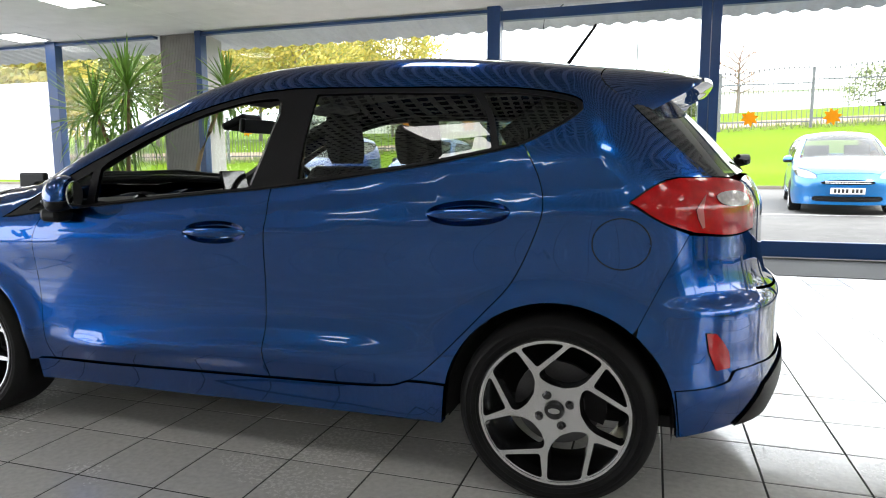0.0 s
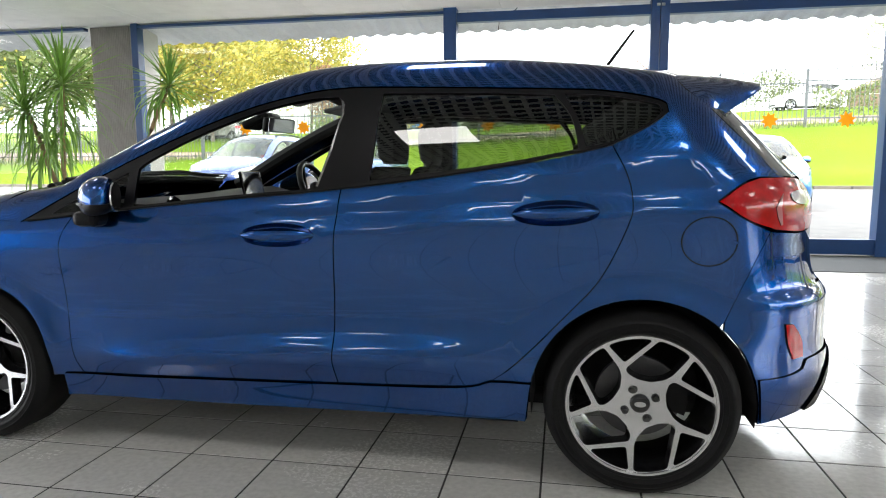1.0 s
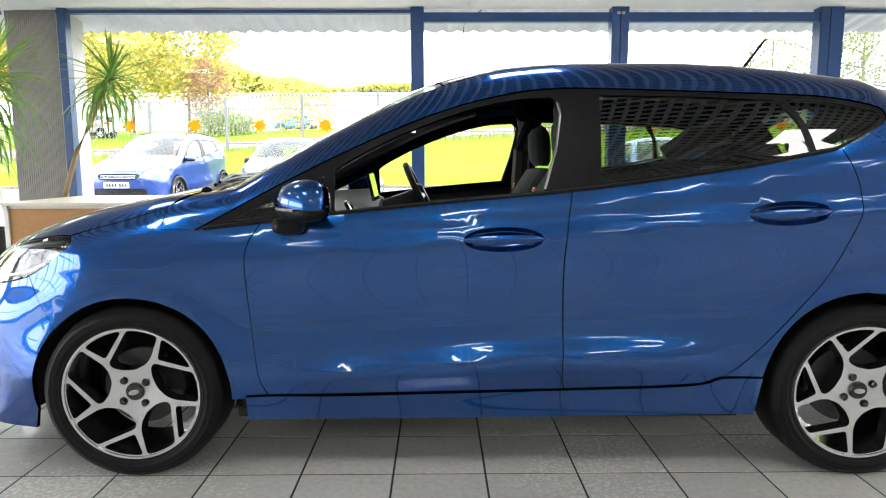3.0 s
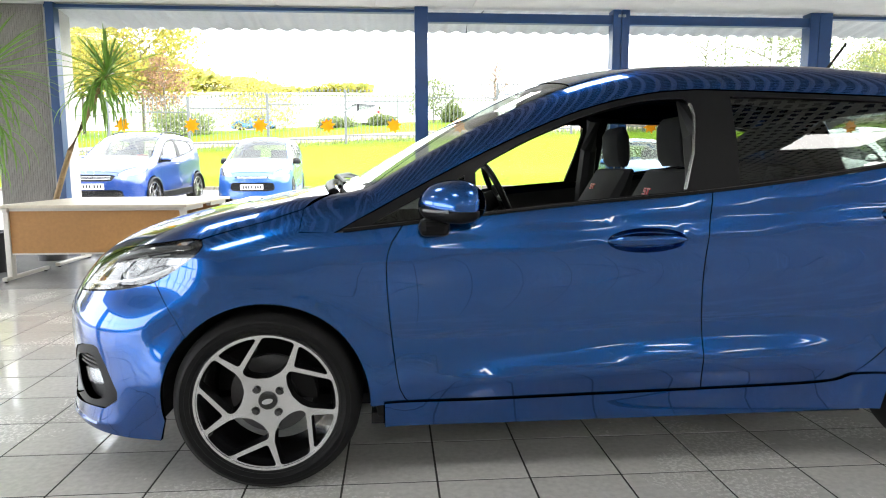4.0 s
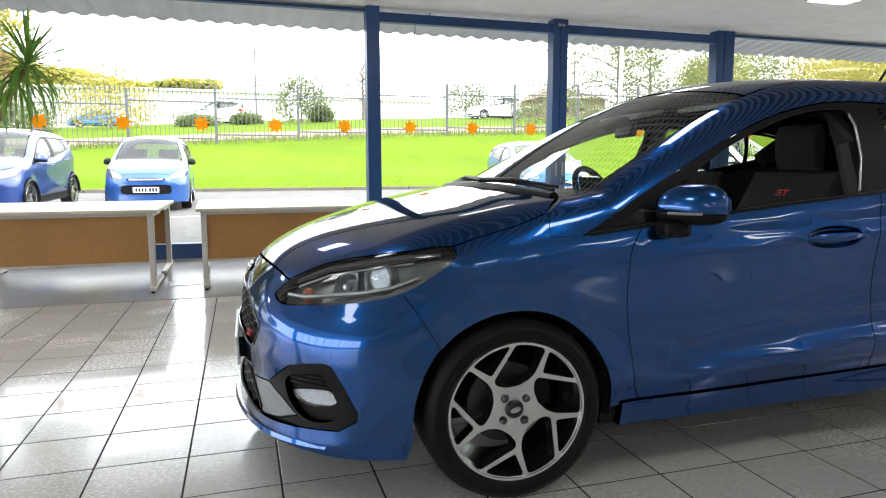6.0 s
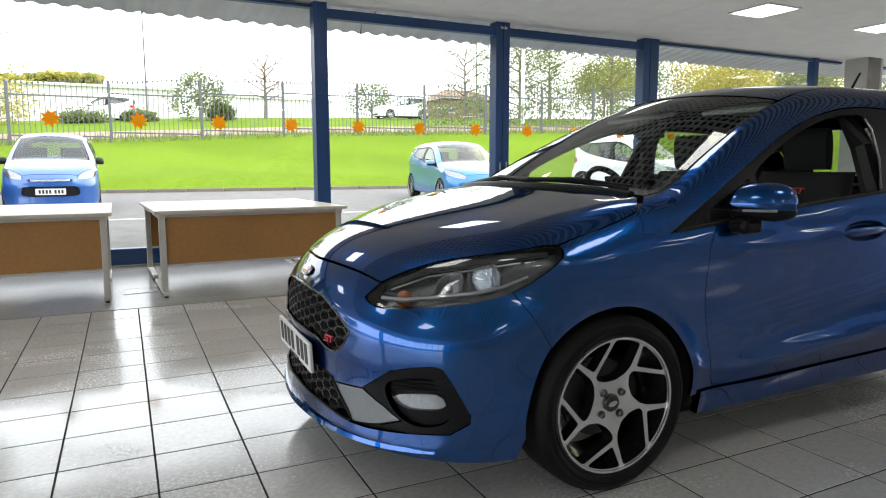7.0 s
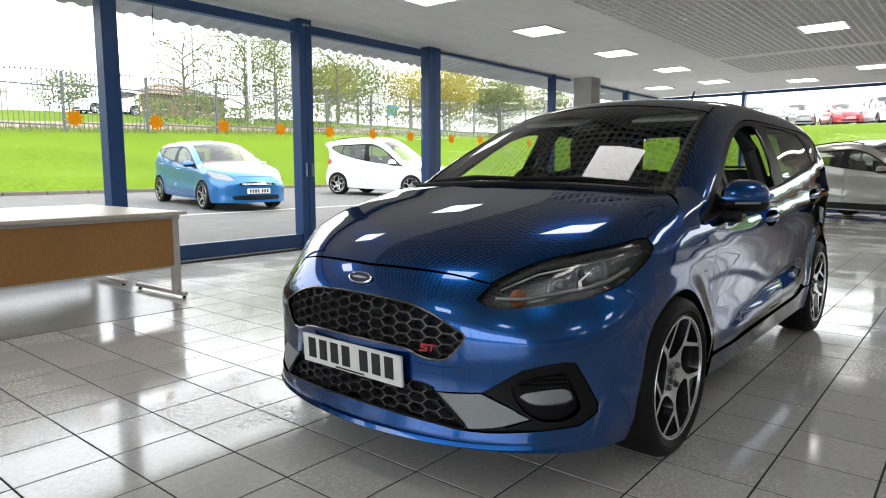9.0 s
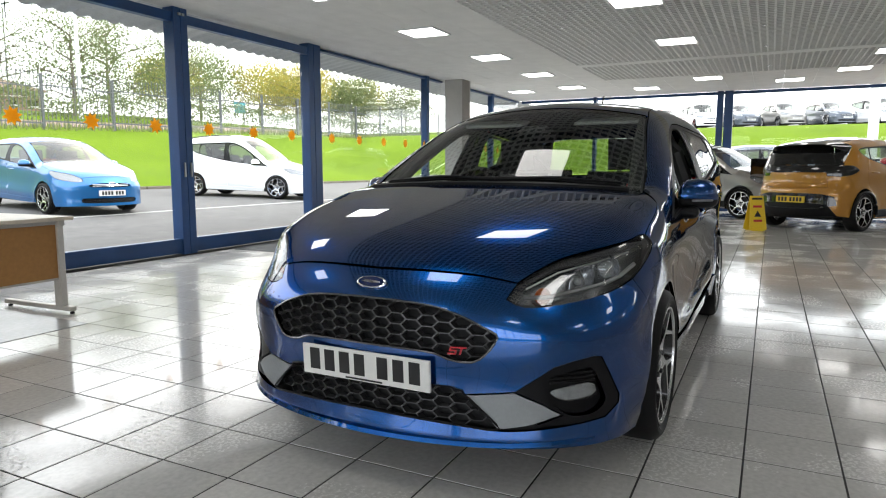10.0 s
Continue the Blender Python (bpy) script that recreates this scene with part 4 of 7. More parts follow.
FOG_FRAME = loop(*[line(a, b) for a, b in zip(FOG_RUN[:-1], FOG_RUN[1:-1])], line((-0.67, 0.671, 0.258), (-0.73, 0.58, 0.266)), line((-0.73, 0.58, 0.266), (-0.681, 0.655, 0.296)), line((-0.681, 0.655, 0.296), (-0.72, 0.60, 0.334)), line((-0.72, 0.60, 0.334), (-0.763, 0.515, 0.379)))
FOG_WELL = rounded(np.array([(-0.722, 0.597, 0.42), (-0.63, 0.71, 0.45), (-0.603, 0.73, 0.443), (-0.568, 0.758, 0.36), (-0.558, 0.765, 0.32), (-0.60, 0.735, 0.287), (-0.668, 0.672, 0.288), (-0.71, 0.615, 0.343)]), 2)
FOG_GLASS = rounded(np.array([(-0.71, 0.613, 0.372), (-0.65, 0.688, 0.388), (-0.585, 0.744, 0.39), (-0.57, 0.757, 0.342), (-0.66, 0.68, 0.332), (-0.69, 0.64, 0.345)]), 1)

SKIRT = loop(on_side((0.385, 0.298), (0.9, 0.308), (1.48, 0.322), (1.9, 0.338), (2.01, 0.366)), on_side((2.01, 0.366), (2.145, 0.37)), on_side((2.145, 0.37), (2.13, 0.228)), on_side((2.13, 0.228), (1.2, 0.212), (0.385, 0.205)), on_side((0.385, 0.205), (0.385, 0.298)))
SHELL_SIDE = loop(on_side((-0.12, 0.84), (0.25, 0.87), (0.66, 0.915), (1.41, 0.985), (2.0, 1.06), (2.385, 1.13)), on_side((2.385, 1.13), (2.75, 1.12), (2.85, 0.98)), on_side((2.85, 0.98), (2.85, 0.70), (2.76, 0.59)), arc(S.rear_x, 0.375, 48, 170), on_side((2.12, 0.33), (1.4, 0.23), (0.37, 0.22)), arc(0.0, 0.365, -8, 120), on_side((-0.18, 0.63), (-0.2, 0.74), (-0.12, 0.84)))
TAIL_LAMP = loop(line(ss(2.70, 0.978), ss(2.77, 1.03), ss(2.83, 1.05)), line(ss(2.83, 1.05), ss(2.93, 1.05), sr(0.60, 1.045), sr(0.53, 1.03)), line(sr(0.53, 1.03), sr(0.50, 0.97), sr(0.52, 0.885)), line(sr(0.52, 0.885), sr(0.66, 0.872), ss(2.885, 0.885)), line(ss(2.885, 0.885), ss(2.79, 0.92), ss(2.70, 0.978)))
REVERSE_LENS = rounded(np.array([sr(0.56, 1.0), sr(0.64, 1.012), sr(0.715, 1.0), sr(0.705, 0.965), sr(0.62, 0.955), sr(0.55, 0.965)]), 2)
STRIPE_LENS = loop(line(sr(0.735, 1.0), sr(0.755, 0.955)), line(sr(0.755, 0.955), ss(2.91, 0.90)), line(ss(2.91, 0.90), ss(2.90, 0.897)), line(ss(2.90, 0.897), sr(0.775, 0.955), sr(0.735, 1.0)))
TAILGATE = both(loop(line(sr(0.0, 1.06), sr(0.4, 1.055), sr(0.535, 1.04)), line(sr(0.53, 1.028), sr(0.498, 0.97), sr(0.518, 0.883)), line(sr(0.518, 0.883), sr(0.55, 0.69)), line(sr(0.55, 0.69), sr(0.3, 0.67), sr(0.0, 0.665))))
REAR_GLASS = both(loop(line(sr(0.0, 1.07), sr(0.4, 1.065), sr(0.6, 1.05)), line(sr(0.6, 1.05), sr(0.53, 1.25), sr(0.47, 1.36)), line(sr(0.47, 1.36), sr(0.2, 1.385), sr(0.0, 1.39))))
FIN = loop(on_side((2.695, 1.274), (2.80, 1.17), (2.90, 1.06)), line(ss(2.90, 1.055), sr(0.60, 1.05)), line(sr(0.6, 1.05), sr(0.53, 1.25), sr(0.485, 1.36)), line(sr(0.485, 1.36), sr(0.6, 1.31), ss(2.695, 1.274)))
REAR_BUMPER = both(loop(line(sr(0.0, 0.66), sr(0.3, 0.665), sr(0.552, 0.685)), line(sr(0.552, 0.685), sr(0.52, 0.88)), line(sr(0.52, 0.88), sr(0.66, 0.868), ss(2.87, 0.879)), on_side(*SEAM_T), arc(S.rear_x, 0.355, 49, 18)[1:], on_side((2.835, 0.41), (2.85, 0.33), (2.855, 0.255)), line(ss(2.855, 0.255), sr(0.72, 0.27), sr(0.5, 0.28), sr(0.0, 0.30))))
REAR_BLADE = both(loop(line(sr(0.0, 0.452), sr(0.45, 0.448), sr(0.62, 0.455)), line(sr(0.62, 0.455), sr(0.72, 0.452), ss(3.0, 0.425), ss(2.93, 0.412), ss(2.845, 0.41)), line(ss(2.845, 0.41), ss(2.855, 0.33), ss(2.862, 0.26)), line(ss(2.862, 0.26), sr(0.72, 0.275), sr(0.5, 0.285), sr(0.0, 0.305))))
DIFFUSER = both(loop(line(sr(0.0, 0.43), sr(0.45, 0.42), sr(0.60, 0.39)), line(sr(0.60, 0.39), sr(0.70, 0.275)), line(sr(0.70, 0.275), sr(0.4, 0.26), sr(0.0, 0.26))))
REFLECTOR = loop(on_side((2.925, 0.585), (2.955, 0.582), (2.995, 0.52), (3.0, 0.465)), on_side((3.0, 0.465), (2.96, 0.462)), on_side((2.96, 0.462), (2.935, 0.52), (2.925, 0.585)))


def ellipse(cx, cz, a, b, tilt, n=40):
    out = []
    for i in range(n):
        t = 2 * math.pi * i / n
        u, v = a * math.cos(t), b * math.sin(t)
        out.append(ss(cx + u * math.cos(tilt) - v * math.sin(tilt), cz + u * math.sin(tilt) + v * math.cos(tilt)))
    return np.array(out)


GRIPS = [(1.267, 0.85, 0.134, 0.040, 0.02), (2.214, 0.938, 0.136, 0.039, 0.04)]


def bowl(cx, cz, a, b, tilt, mirror):
    """The dished recess behind a door grip."""
    m = Mesh()
    for s, d in ((1.03, 0.001), (0.94, 0.008), (0.8, 0.02), (0.55, 0.03), (0.25, 0.034)):
        m.v += [tuple(q) for q in ellipse(cx, cz, a * s, b * s, tilt) - np.array([0, d, 0])]
    m.f = [(40 * k + i, 40 * k + (i + 1) % 40, 40 * k + 40 + (i + 1) % 40, 40 * k + 40 + i) for k in range(4) for i in range(40)] + [tuple(range(160, 200))]
    if mirror:
        m.v = [(x, -y, z) for x, y, z in m.v]
    return m


def grip(cx, cz, a, b, tilt, mirror):
    """The bar of a door grip."""
    m = Mesh()
    n = 26
    for i in range(n + 1):
        t = -1 + 2 * i / n
        u = a * 1.0 * t
        x, z = cx + u * math.cos(tilt), cz + u * math.sin(tilt)
        h = b * 0.42 * (1 - 0.55 * t**4)
        y = ss(x, z)[1] + 0.014 * (1 - t**4) - 0.002
        for k in range(10):
            w = 2 * math.pi * k / 10
            m.v.append((x, y - 0.009 + 0.010 * math.cos(w), z + h * math.sin(w)))
    m.f = [(10 * i + k, 10 * i + (k + 1) % 10, 10 * i + 10 + (k + 1) % 10, 10 * i + 10 + k) for i in range(n) for k in range(10)] + [tuple(range(10)), tuple(range(10 * n, 10 * n + 10))]
    if mirror:
        m.v = [(x, -y, z) for x, y, z in m.v]
    return m


def skin(name, outline, material, parent, chart="roll", warp=None, grid=0.03, flip=None, label="", **kw):
    """One panel; far cars are coarser and take another form through warp."""
    m = panel(S, outline, chart, grid=grid, mirror=bool(flip), **kw)
    if warp:
        m.v, m.n = [warp(*q) for q in m.v], None
        return part(name, m, material, parent, label, smooth=True)
    return part(name, m, material, parent, label)


def mirror_housing(parent, colour, sg, warp=None):
    """Blue cap over a black lower half on a foot at the window's corner."""
    def loft(outline):
        m, o = Mesh(), rounded(np.array(outline), 2)
        n = len(o)
        us = [-1.0, -0.97, -0.9, -0.78, -0.6, -0.35, 0.0, 0.3, 0.55, 0.75, 0.88, 0.96, 1.0]
        for u in us:
            k = max(0.12, (1 - abs(u) ** (3.2 if u > 0 else 4.5)) ** 0.45)
            q = 0.8 - 0.2 * max(0, u)
            m.v += [(0.555 + 0.05 * (u + 1) + (x - 0.61) * k * q, sg * (0.906 + 0.085 * u), 0.967 + (z - 0.967) * k * 0.94 - 0.008 * max(0, u)) for x, z in o]
        m.f = [(n * i + q, n * i + (q + 1) % n, n * i + n + (q + 1) % n, n * i + n + q) for i in range(len(us) - 1) for q in range(n)] + [tuple(range(n)), tuple(range(n * len(us) - n, n * len(us)))]
        if warp:
            m.v = [warp(*q) for q in m.v]
        return m

    cap = loft([(0.517, 0.966), (0.516, 0.99), (0.535, 1.025), (0.575, 1.053), (0.63, 1.066), (0.675, 1.062), (0.70, 1.045), (0.705, 1.0), (0.703, 0.967), (0.69, 0.9665), (0.66, 0.9665), (0.58, 0.966), (0.53, 0.966)])
    low = loft([(0.52, 0.965), (0.545, 0.9655), (0.62, 0.9655), (0.69, 0.9655), (0.706, 0.965), (0.704, 0.945), (0.68, 0.925), (0.62, 0.915), (0.56, 0.918), (0.53, 0.935)])
    w = part("door_mirror", cap, colour, parent, smooth=True)
    part("mirror_underside", low, BLACK, w, "black lower housing", smooth=True)
    if not warp:
        repeater = Mesh().tube([(0.555 + 0.05 * (u + 1) - 0.094 * (1 - abs(u) ** 3.2) ** 0.45 * (0.8 - 0.2 * max(0, u)), sg * (0.906 + 0.085 * u), 0.958) for u in (-0.2, 0.1, 0.4, 0.6, 0.75)], 0.005, 8)
        part("indicator_repeater", repeater, SILVER_TRIM, w, "silver indicator strip", smooth=True)
    if not warp:
        part("mirror_foot", Mesh().box(0.505, sg * 0.858 - 0.06, 0.872, 0.605, sg * 0.858 + 0.06, 0.93), BLACK, w, bevel=0.022)
        glass_face = Mesh().lathe([(1, 0), (0.96, 0.004)], 28, Matrix.Translation((0.683, sg * 0.906, 0.983)) @ pose(0, 0, 0, 0, 90, -22 * sg) @ Matrix.Diagonal((0.054, 0.066, 1, 1)))
        part("mirror_glass", glass_face, CHROME, w, "mirror glass", smooth=True)
    return w


FACES = dict(
    slim=([(0.0, 0.635), (0.2, 0.632), (0.36, 0.612), (0.41, 0.59), (0.37, 0.562), (0.2, 0.553), (0.0, 0.55)], [(0.0, 0.335), (0.45, 0.34), (0.53, 0.315), (0.5, 0.255), (0.2, 0.245), (0.0, 0.243)]),
    wide=([(0.0, 0.70), (0.3, 0.697), (0.43, 0.672), (0.40, 0.61), (0.34, 0.575), (0.0, 0.568)], [(0.0, 0.41), (0.48, 0.41), (0.56, 0.36), (0.52, 0.28), (0.0, 0.27)]),
    small=([(0.0, 0.672), (0.3, 0.668), (0.40, 0.652), (0.38, 0.63), (0.2, 0.618), (0.0, 0.615)], [(0.0, 0.53), (0.42, 0.53), (0.50, 0.47), (0.46, 0.36), (0.0, 0.35)]),
)


def body(car, colour, warp=None, g=0.03, glazing=None, face="slim"):
    """All outer panels, glass and lamps."""
    kw = dict(warp=warp, grid=g)
    rear_glass = glazing or PRIVACY
    for flip in (True, False):
        sg = -1 if flip else 1
        skin("front_wing", FENDER, colour, car, flip=flip, gap=0.001, **kw)
        fine = not warp
        fd = skin("front_door", DOOR_F, colour, car, flip=flip, holes=[ellipse(*GRIPS[0])] if fine else (), **kw)
        rd = skin("rear_door", DOOR_R, colour, car, flip=flip, holes=[ellipse(*GRIPS[1])] if fine else (), **kw)
        for door, e in ((fd, GRIPS[0]), (rd, GRIPS[1])):
            if fine:
                part("grip_recess", bowl(*e, flip), colour, door, smooth=True)
            h = grip(*e, flip)
            if warp:
                h.v = [warp(*q) for q in h.v]
            part("door_handle", h, colour, door, smooth=True)
        skin("body_side", SIDE, colour, car, flip=flip, gap=0.0012, **kw)
        skin("window_surround", DLO, BLACK, car, flip=flip, holes=[WIN_F, WIN_Q, WIN_R, WIN_T], sink=0.003, label="black window surround", **kw)
        skin("rear_door_glass", WIN_R, rear_glass, car, flip=flip, depth=0.004, sink=0.007, gap=-0.004, label="dark privacy glass", **kw)
        skin("quarter_glass", WIN_T, rear_glass, car, flip=flip, depth=0.004, sink=0.006, gap=-0.004, **kw)
        skin("front_quarter_glass", WIN_Q, PRIVACY, car, flip=flip, depth=0.004, sink=0.006, gap=-0.004, **kw)
        if warp:
            skin("front_door_glass", WIN_F, CLEAR, car, flip=flip, depth=0.004, sink=0.006, gap=-0.004, **kw)
        lamp_kw = dict(kw, grid=min(g, 0.05))
        lens = skin("headlight", LAMP, LENS, car, "front", flip=flip, depth=0.01, label="clear headlight lens", **lamp_kw)
        skin("headlight_housing", LAMP, LAMP_BEZEL, lens, "front", flip=flip, depth=0.0, sink=0.06 if not warp else 0.01, gap=-0.012 if not warp else 0.004, **lamp_kw)
        skin("tail_light", TAIL_LAMP, RED_LENS, car, "rear", flip=flip, depth=0.012, sink=-0.004, label="red tail light", **lamp_kw)
        skin("tailgate_fin", FIN, GLOSS_BLACK, car, "rear", flip=flip, **kw)
        skin("side_skirt", SKIRT, colour, car, flip=flip, sink=-0.009, depth=0.03, **kw)
        inner = skin("inner_side", SHELL_SIDE, CABIN, car, flip=flip, depth=0.0, sink=0.035, warp=warp, grid=max(g, 0.06), label="dark inner door trim")
        mirror_housing(car, colour, sg, warp)
        for cx in (0.0, S.rear_x):
            liner = Mesh()
            for i in range(19):
                t = radians(-10 + 200 * i / 18)
                for y in (0.55, 0.845):
                    liner.v.append((cx + 0.352 * math.cos(t), sg * y, S.wheel + 0.352 * math.sin(t)))
            liner.f = [(2 * i, 2 * i + 2, 2 * i + 3, 2 * i + 1) for i in range(18)]
            k = len(liner.v)
            liner.v += [(cx + 0.352 * math.cos(radians(-10 + 200 * i / 18)), sg * 0.55, S.wheel + 0.352 * math.sin(radians(-10 + 200 * i / 18))) for i in range(19)]
            liner.f.append(tuple(range(k, k + 19)))
            if warp:
                liner.v = [warp(*q) for q in liner.v]
            part("wheel_arch_liner", liner, SHELL, car)
    skin("bonnet", HOOD, colour, car, "nose", gap=0.0004, **kw)
    skin("windscreen", SCREEN, CLEAR, car, depth=0.005, sink=0.003, gap=0.0, label="clear windscreen", **kw)
    skin("roof", ROOF, colour, car, gap=0.001, **kw)
    skin("headlining", ROOF, CABIN, car, gap=0.02, sink=0.03, depth=0.0, **kw)
    if warp:
        skin("front_bumper", BUMPER, colour, car, "front", holes=[mesh_hole(q) for q in FACES[face]], **kw)
        for hole in FACES[face]:
            gr = skin("grille", mesh_hole(hole), BLACK, car, "front", sink=0.02, gap=-0.01, **kw)
            lo, hi, wide = min(q[1] for q in hole), max(q[1] for q in hole), max(q[0] for q in hole) * 0.84
            for h in ((0.35, 0.68) if hole is FACES[face][0] else (0.5,)):
                z = lo + (hi - lo) * h
                run = [warp(S.sf(abs(y), z)[0] + 0.004, y, z) for y in np.linspace(-wide, wide, 11)]
                part("grille_bar", Mesh().tube(run, 0.005, 6), CHROME if hole is FACES[face][0] else BLACK, gr, smooth=True)
    else:
        skin("front_bumper", BUMPER, colour, car, "front", holes=[mesh_hole(UPPER_GRILLE), LOW_OPENING], gap=0.001, **kw)
    skin("tailgate", TAILGATE, colour, car, "rear", **kw)
    skin("rear_window", REAR_GLASS, rear_glass, car, "rear", depth=0.004, gap=0.0, **kw)
    skin("rear_bumper", REAR_BUMPER, colour, car, "rear", gap=0.0008, **kw)
    if not warp:
        skin("rear_bumper_blade", REAR_BLADE, colour, car, "rear", sink=-0.006, depth=0.012, gap=0.0, **kw)
    skin("diffuser", DIFFUSER, BLACK, car, "rear", sink=-0.014, depth=0.03, label="black lower diffuser", **kw)
    # spoiler: from the roof joint to its trailing edge, with an underside
    n = 16
    front_run = line(S.st(2.642, 0.0), S.st(2.632, 0.25), S.st(2.602, 0.50), S.ss(2.602, 1.36), S.ss(2.692, 1.276), fine=0.01)
    back_run = line((2.955, 0.0, 1.396), (2.945, 0.25, 1.392), (2.905, 0.44, 1.383), (2.87, 0.53, 1.352), (2.735, 0.655, 1.268), fine=0.01)
    pick = lambda run: [run[round(k * (len(run) - 1) / n)] for k in range(n + 1)]
    half = []
    for k, (a, b) in enumerate(zip(pick(front_run), pick(back_run))):
        e = 1 - (k / n) ** 3
        q = [a, a + (b - a) * 0.35 + np.array([0, 0, 0.006 * e]), a + (b - a) * 0.7 + np.array([0, 0, 0.004 * e]), b, b + np.array([0.003, 0, -0.012]), b + np.array([-0.03, 0, -0.022 * e - 0.004]), a + (b - a) * 0.6 + np.array([0, 0, -0.055 * e - 0.006]), a + (b - a) * 0.25 + np.array([0, 0, -0.07 * e - 0.01])]
        half.append(q)
    rows = [[(p[0], -p[1], p[2]) for p in q] for q in half[:0:-1]] + [[tuple(p) for p in q] for q in half]
    spoiler = Mesh()
    spoiler.v = [p for q in rows for p in q]
    n = len(rows) - 1
    spoiler.f = [(8 * i + k, 8 * i + (k + 1) % 8, 8 * i + 8 + (k + 1) % 8, 8 * i + 8 + k) for i in range(n) for k in range(8)] + [tuple(range(8)), tuple(range(8 * n, 8 * n + 8))]
    under = Mesh().box(-0.62, -0.6, 0.2, 2.95, 0.6, 0.24).box(-0.3, -0.5, 0.24, 0.2, 0.5, 0.7).box(0.34, -0.8, 0.2, 2.1, 0.8, 0.24)
    if warp:
        spoiler.v = [warp(*q) for q in spoiler.v]
        under.v = [warp(*q) for q in under.v]
    part("roof_spoiler", spoiler, colour, car, smooth=True)
    part("underbody", under, SHELL, car)


WHEEL_PARTS = []


def fillet(poly, radius):
    """Corners rounded by a small radius."""
    p, out = [np.array(q, float) for q in poly], []
    for i, q in enumerate(p):
        a, b = p[i - 1] - q, p[(i + 1) % len(p)] - q
        la, lb = np.linalg.norm(a), np.linalg.norm(b)
        a, b = q + a / la * min(radius, 0.45 * la), q + b / lb * min(radius, 0.45 * lb)
        out += [(1 - t) ** 2 * a + 2 * t * (1 - t) * q + t * t * b for t in (0.0, 0.33, 0.67, 1.0)]
    return np.array(out)


def wheel(parent, cx, side, turn=0.0):
    """side: -1 for the near flank; turn: how far it has rolled, degrees."""
    R = 0.237
    m = pose(cx, side * 0.87, S.wheel) @ (pose(0, 0, 0, 90, 0, 0) if side < 0 else pose(0, 0, 0, -90, 0, 0)) @ pose(0, 0, 0, 0, 0, turn)
    w = new("wheel")
    w.parent, w.matrix_basis = parent, m
    if WHEEL_PARTS:
        for name, data in WHEEL_PARTS:
            part(name, data, None, w)
        return w
    tyre = [(0.236, -0.005), (0.241, 0.004), (0.246, 0.007), (0.248, 0.0045), (0.262, 0.011), (0.2635, 0.0095), (0.276, 0.0095), (0.2775, 0.011), (0.285, 0.008), (0.287, 0.005), (0.301, -0.006), (0.309, -0.03), (0.31, -0.1), (0.309, -0.17), (0.300, -0.2), (0.27, -0.21), (0.236, -0.2), (0.23, -0.1)]
    part("tyre", Mesh().lathe(tyre, 72, closed=True), RUBBER, w, smooth=True)
    barrel = [(0.24, 0.002), (0.236, 0.004), (0.229, 0.0), (0.222, -0.03), (0.20, -0.09), (0.205, -0.2), (0.212, -0.2), (0.212, -0.09), (0.232, -0.02)]
    part("rim", Mesh().lathe(barrel, 72, closed=True), ALLOY_DARK, w, smooth=True)
    lip = [(0.238, 0.002), (0.236, 0.006), (0.229, 0.005), (0.2275, -0.004)]
    part("rim_lip", Mesh().lathe(lip, 72, closed=True), ALLOY, w, smooth=True)
    P = lambda a, r: (R * r * math.cos(radians(a)), R * r * math.sin(radians(a)))
    outer = np.array([P(5 * i, 0.975) for i in range(72)])
    holes = []
    for k in range(5):
        a = 41 + 72 * k
        rim_arc = lambda a0, a1, q: [P(a0 + (a1 - a0) * i / 5, q) for i in range(6)]
        big = rim_arc(a - 36.5, a - 62, 0.935) + [P(a - 63.5, 0.60), P(a - 60, 0.48), P(a - 43, 0.365), P(a - 16, 0.38), P(a - 3, 0.475), P(a - 3, 0.54)]
        small = rim_arc(a + 4, a - 29.5, 0.935) + [P(a - 3, 0.655)]
        holes += [shrink(fillet(big, 0.008), -0.0048), shrink(fillet(small, 0.006), -0.0036)]
    v, tris, rims = fill(outer, holes, 0.02)
    r = np.hypot(v[:, 0], v[:, 1])
    dish = lambda q: -0.002 - 0.030 * (1 - np.clip(q / R, 0, 1)) ** 1.3
    face, walls = Mesh(), Mesh()
    p = np.stack([v[:, 0], v[:, 1], dish(r)], 1)
    a, b, c = p[tris[:, 0]], p[tris[:, 1]], p[tris[:, 2]]
    turn = np.cross(b - a, c - a)[:, 2] < 0
    tris[turn] = tris[turn][:, ::-1]
    face.v, face.f = [tuple(q) for q in p.tolist()], [tuple(int(i) for i in t) for t in tris]
    part("spoke_face", face, ALLOY, w, "bright machined spoke faces", smooth=True)
    for rim in rims:
        n, k = len(rim), len(walls.v)
        mid = p[rim].mean(0)
        for q in rim:
            inner = p[q] + (mid - p[q]) * np.array([0.10, 0.10, 0]) if rim is not rims[0] else p[q]
            walls.v += [tuple(p[q] + np.array([0, 0, -0.0005])), tuple(inner - np.array([0, 0, 0.04]))]
        walls.f += [(k + 2 * i, k + 2 * ((i + 1) % n), k + 2 * ((i + 1) % n) + 1, k + 2 * i + 1) for i in range(n)]
    part("spoke_side", walls, ALLOY_DARK, w, "black lacquered spoke sides", smooth=True)
    part("hub_cap", Mesh().lathe([(0.031, -0.03), (0.031, -0.022), (0.028, -0.018), (0.01, -0.015)], 28), GLOSS_BLACK, w, smooth=True)
    badge = Mesh().lathe([(1, 0), (1, 0.002), (0.9, 0.003)], 24, Matrix.Translation((0, 0, -0.0165)) @ Matrix.Diagonal((0.018, 0.009, 1, 1)))
    part("cap_badge", badge, STEEL, w)
    for k in range(4):
        t = radians(26 + 90 * k)
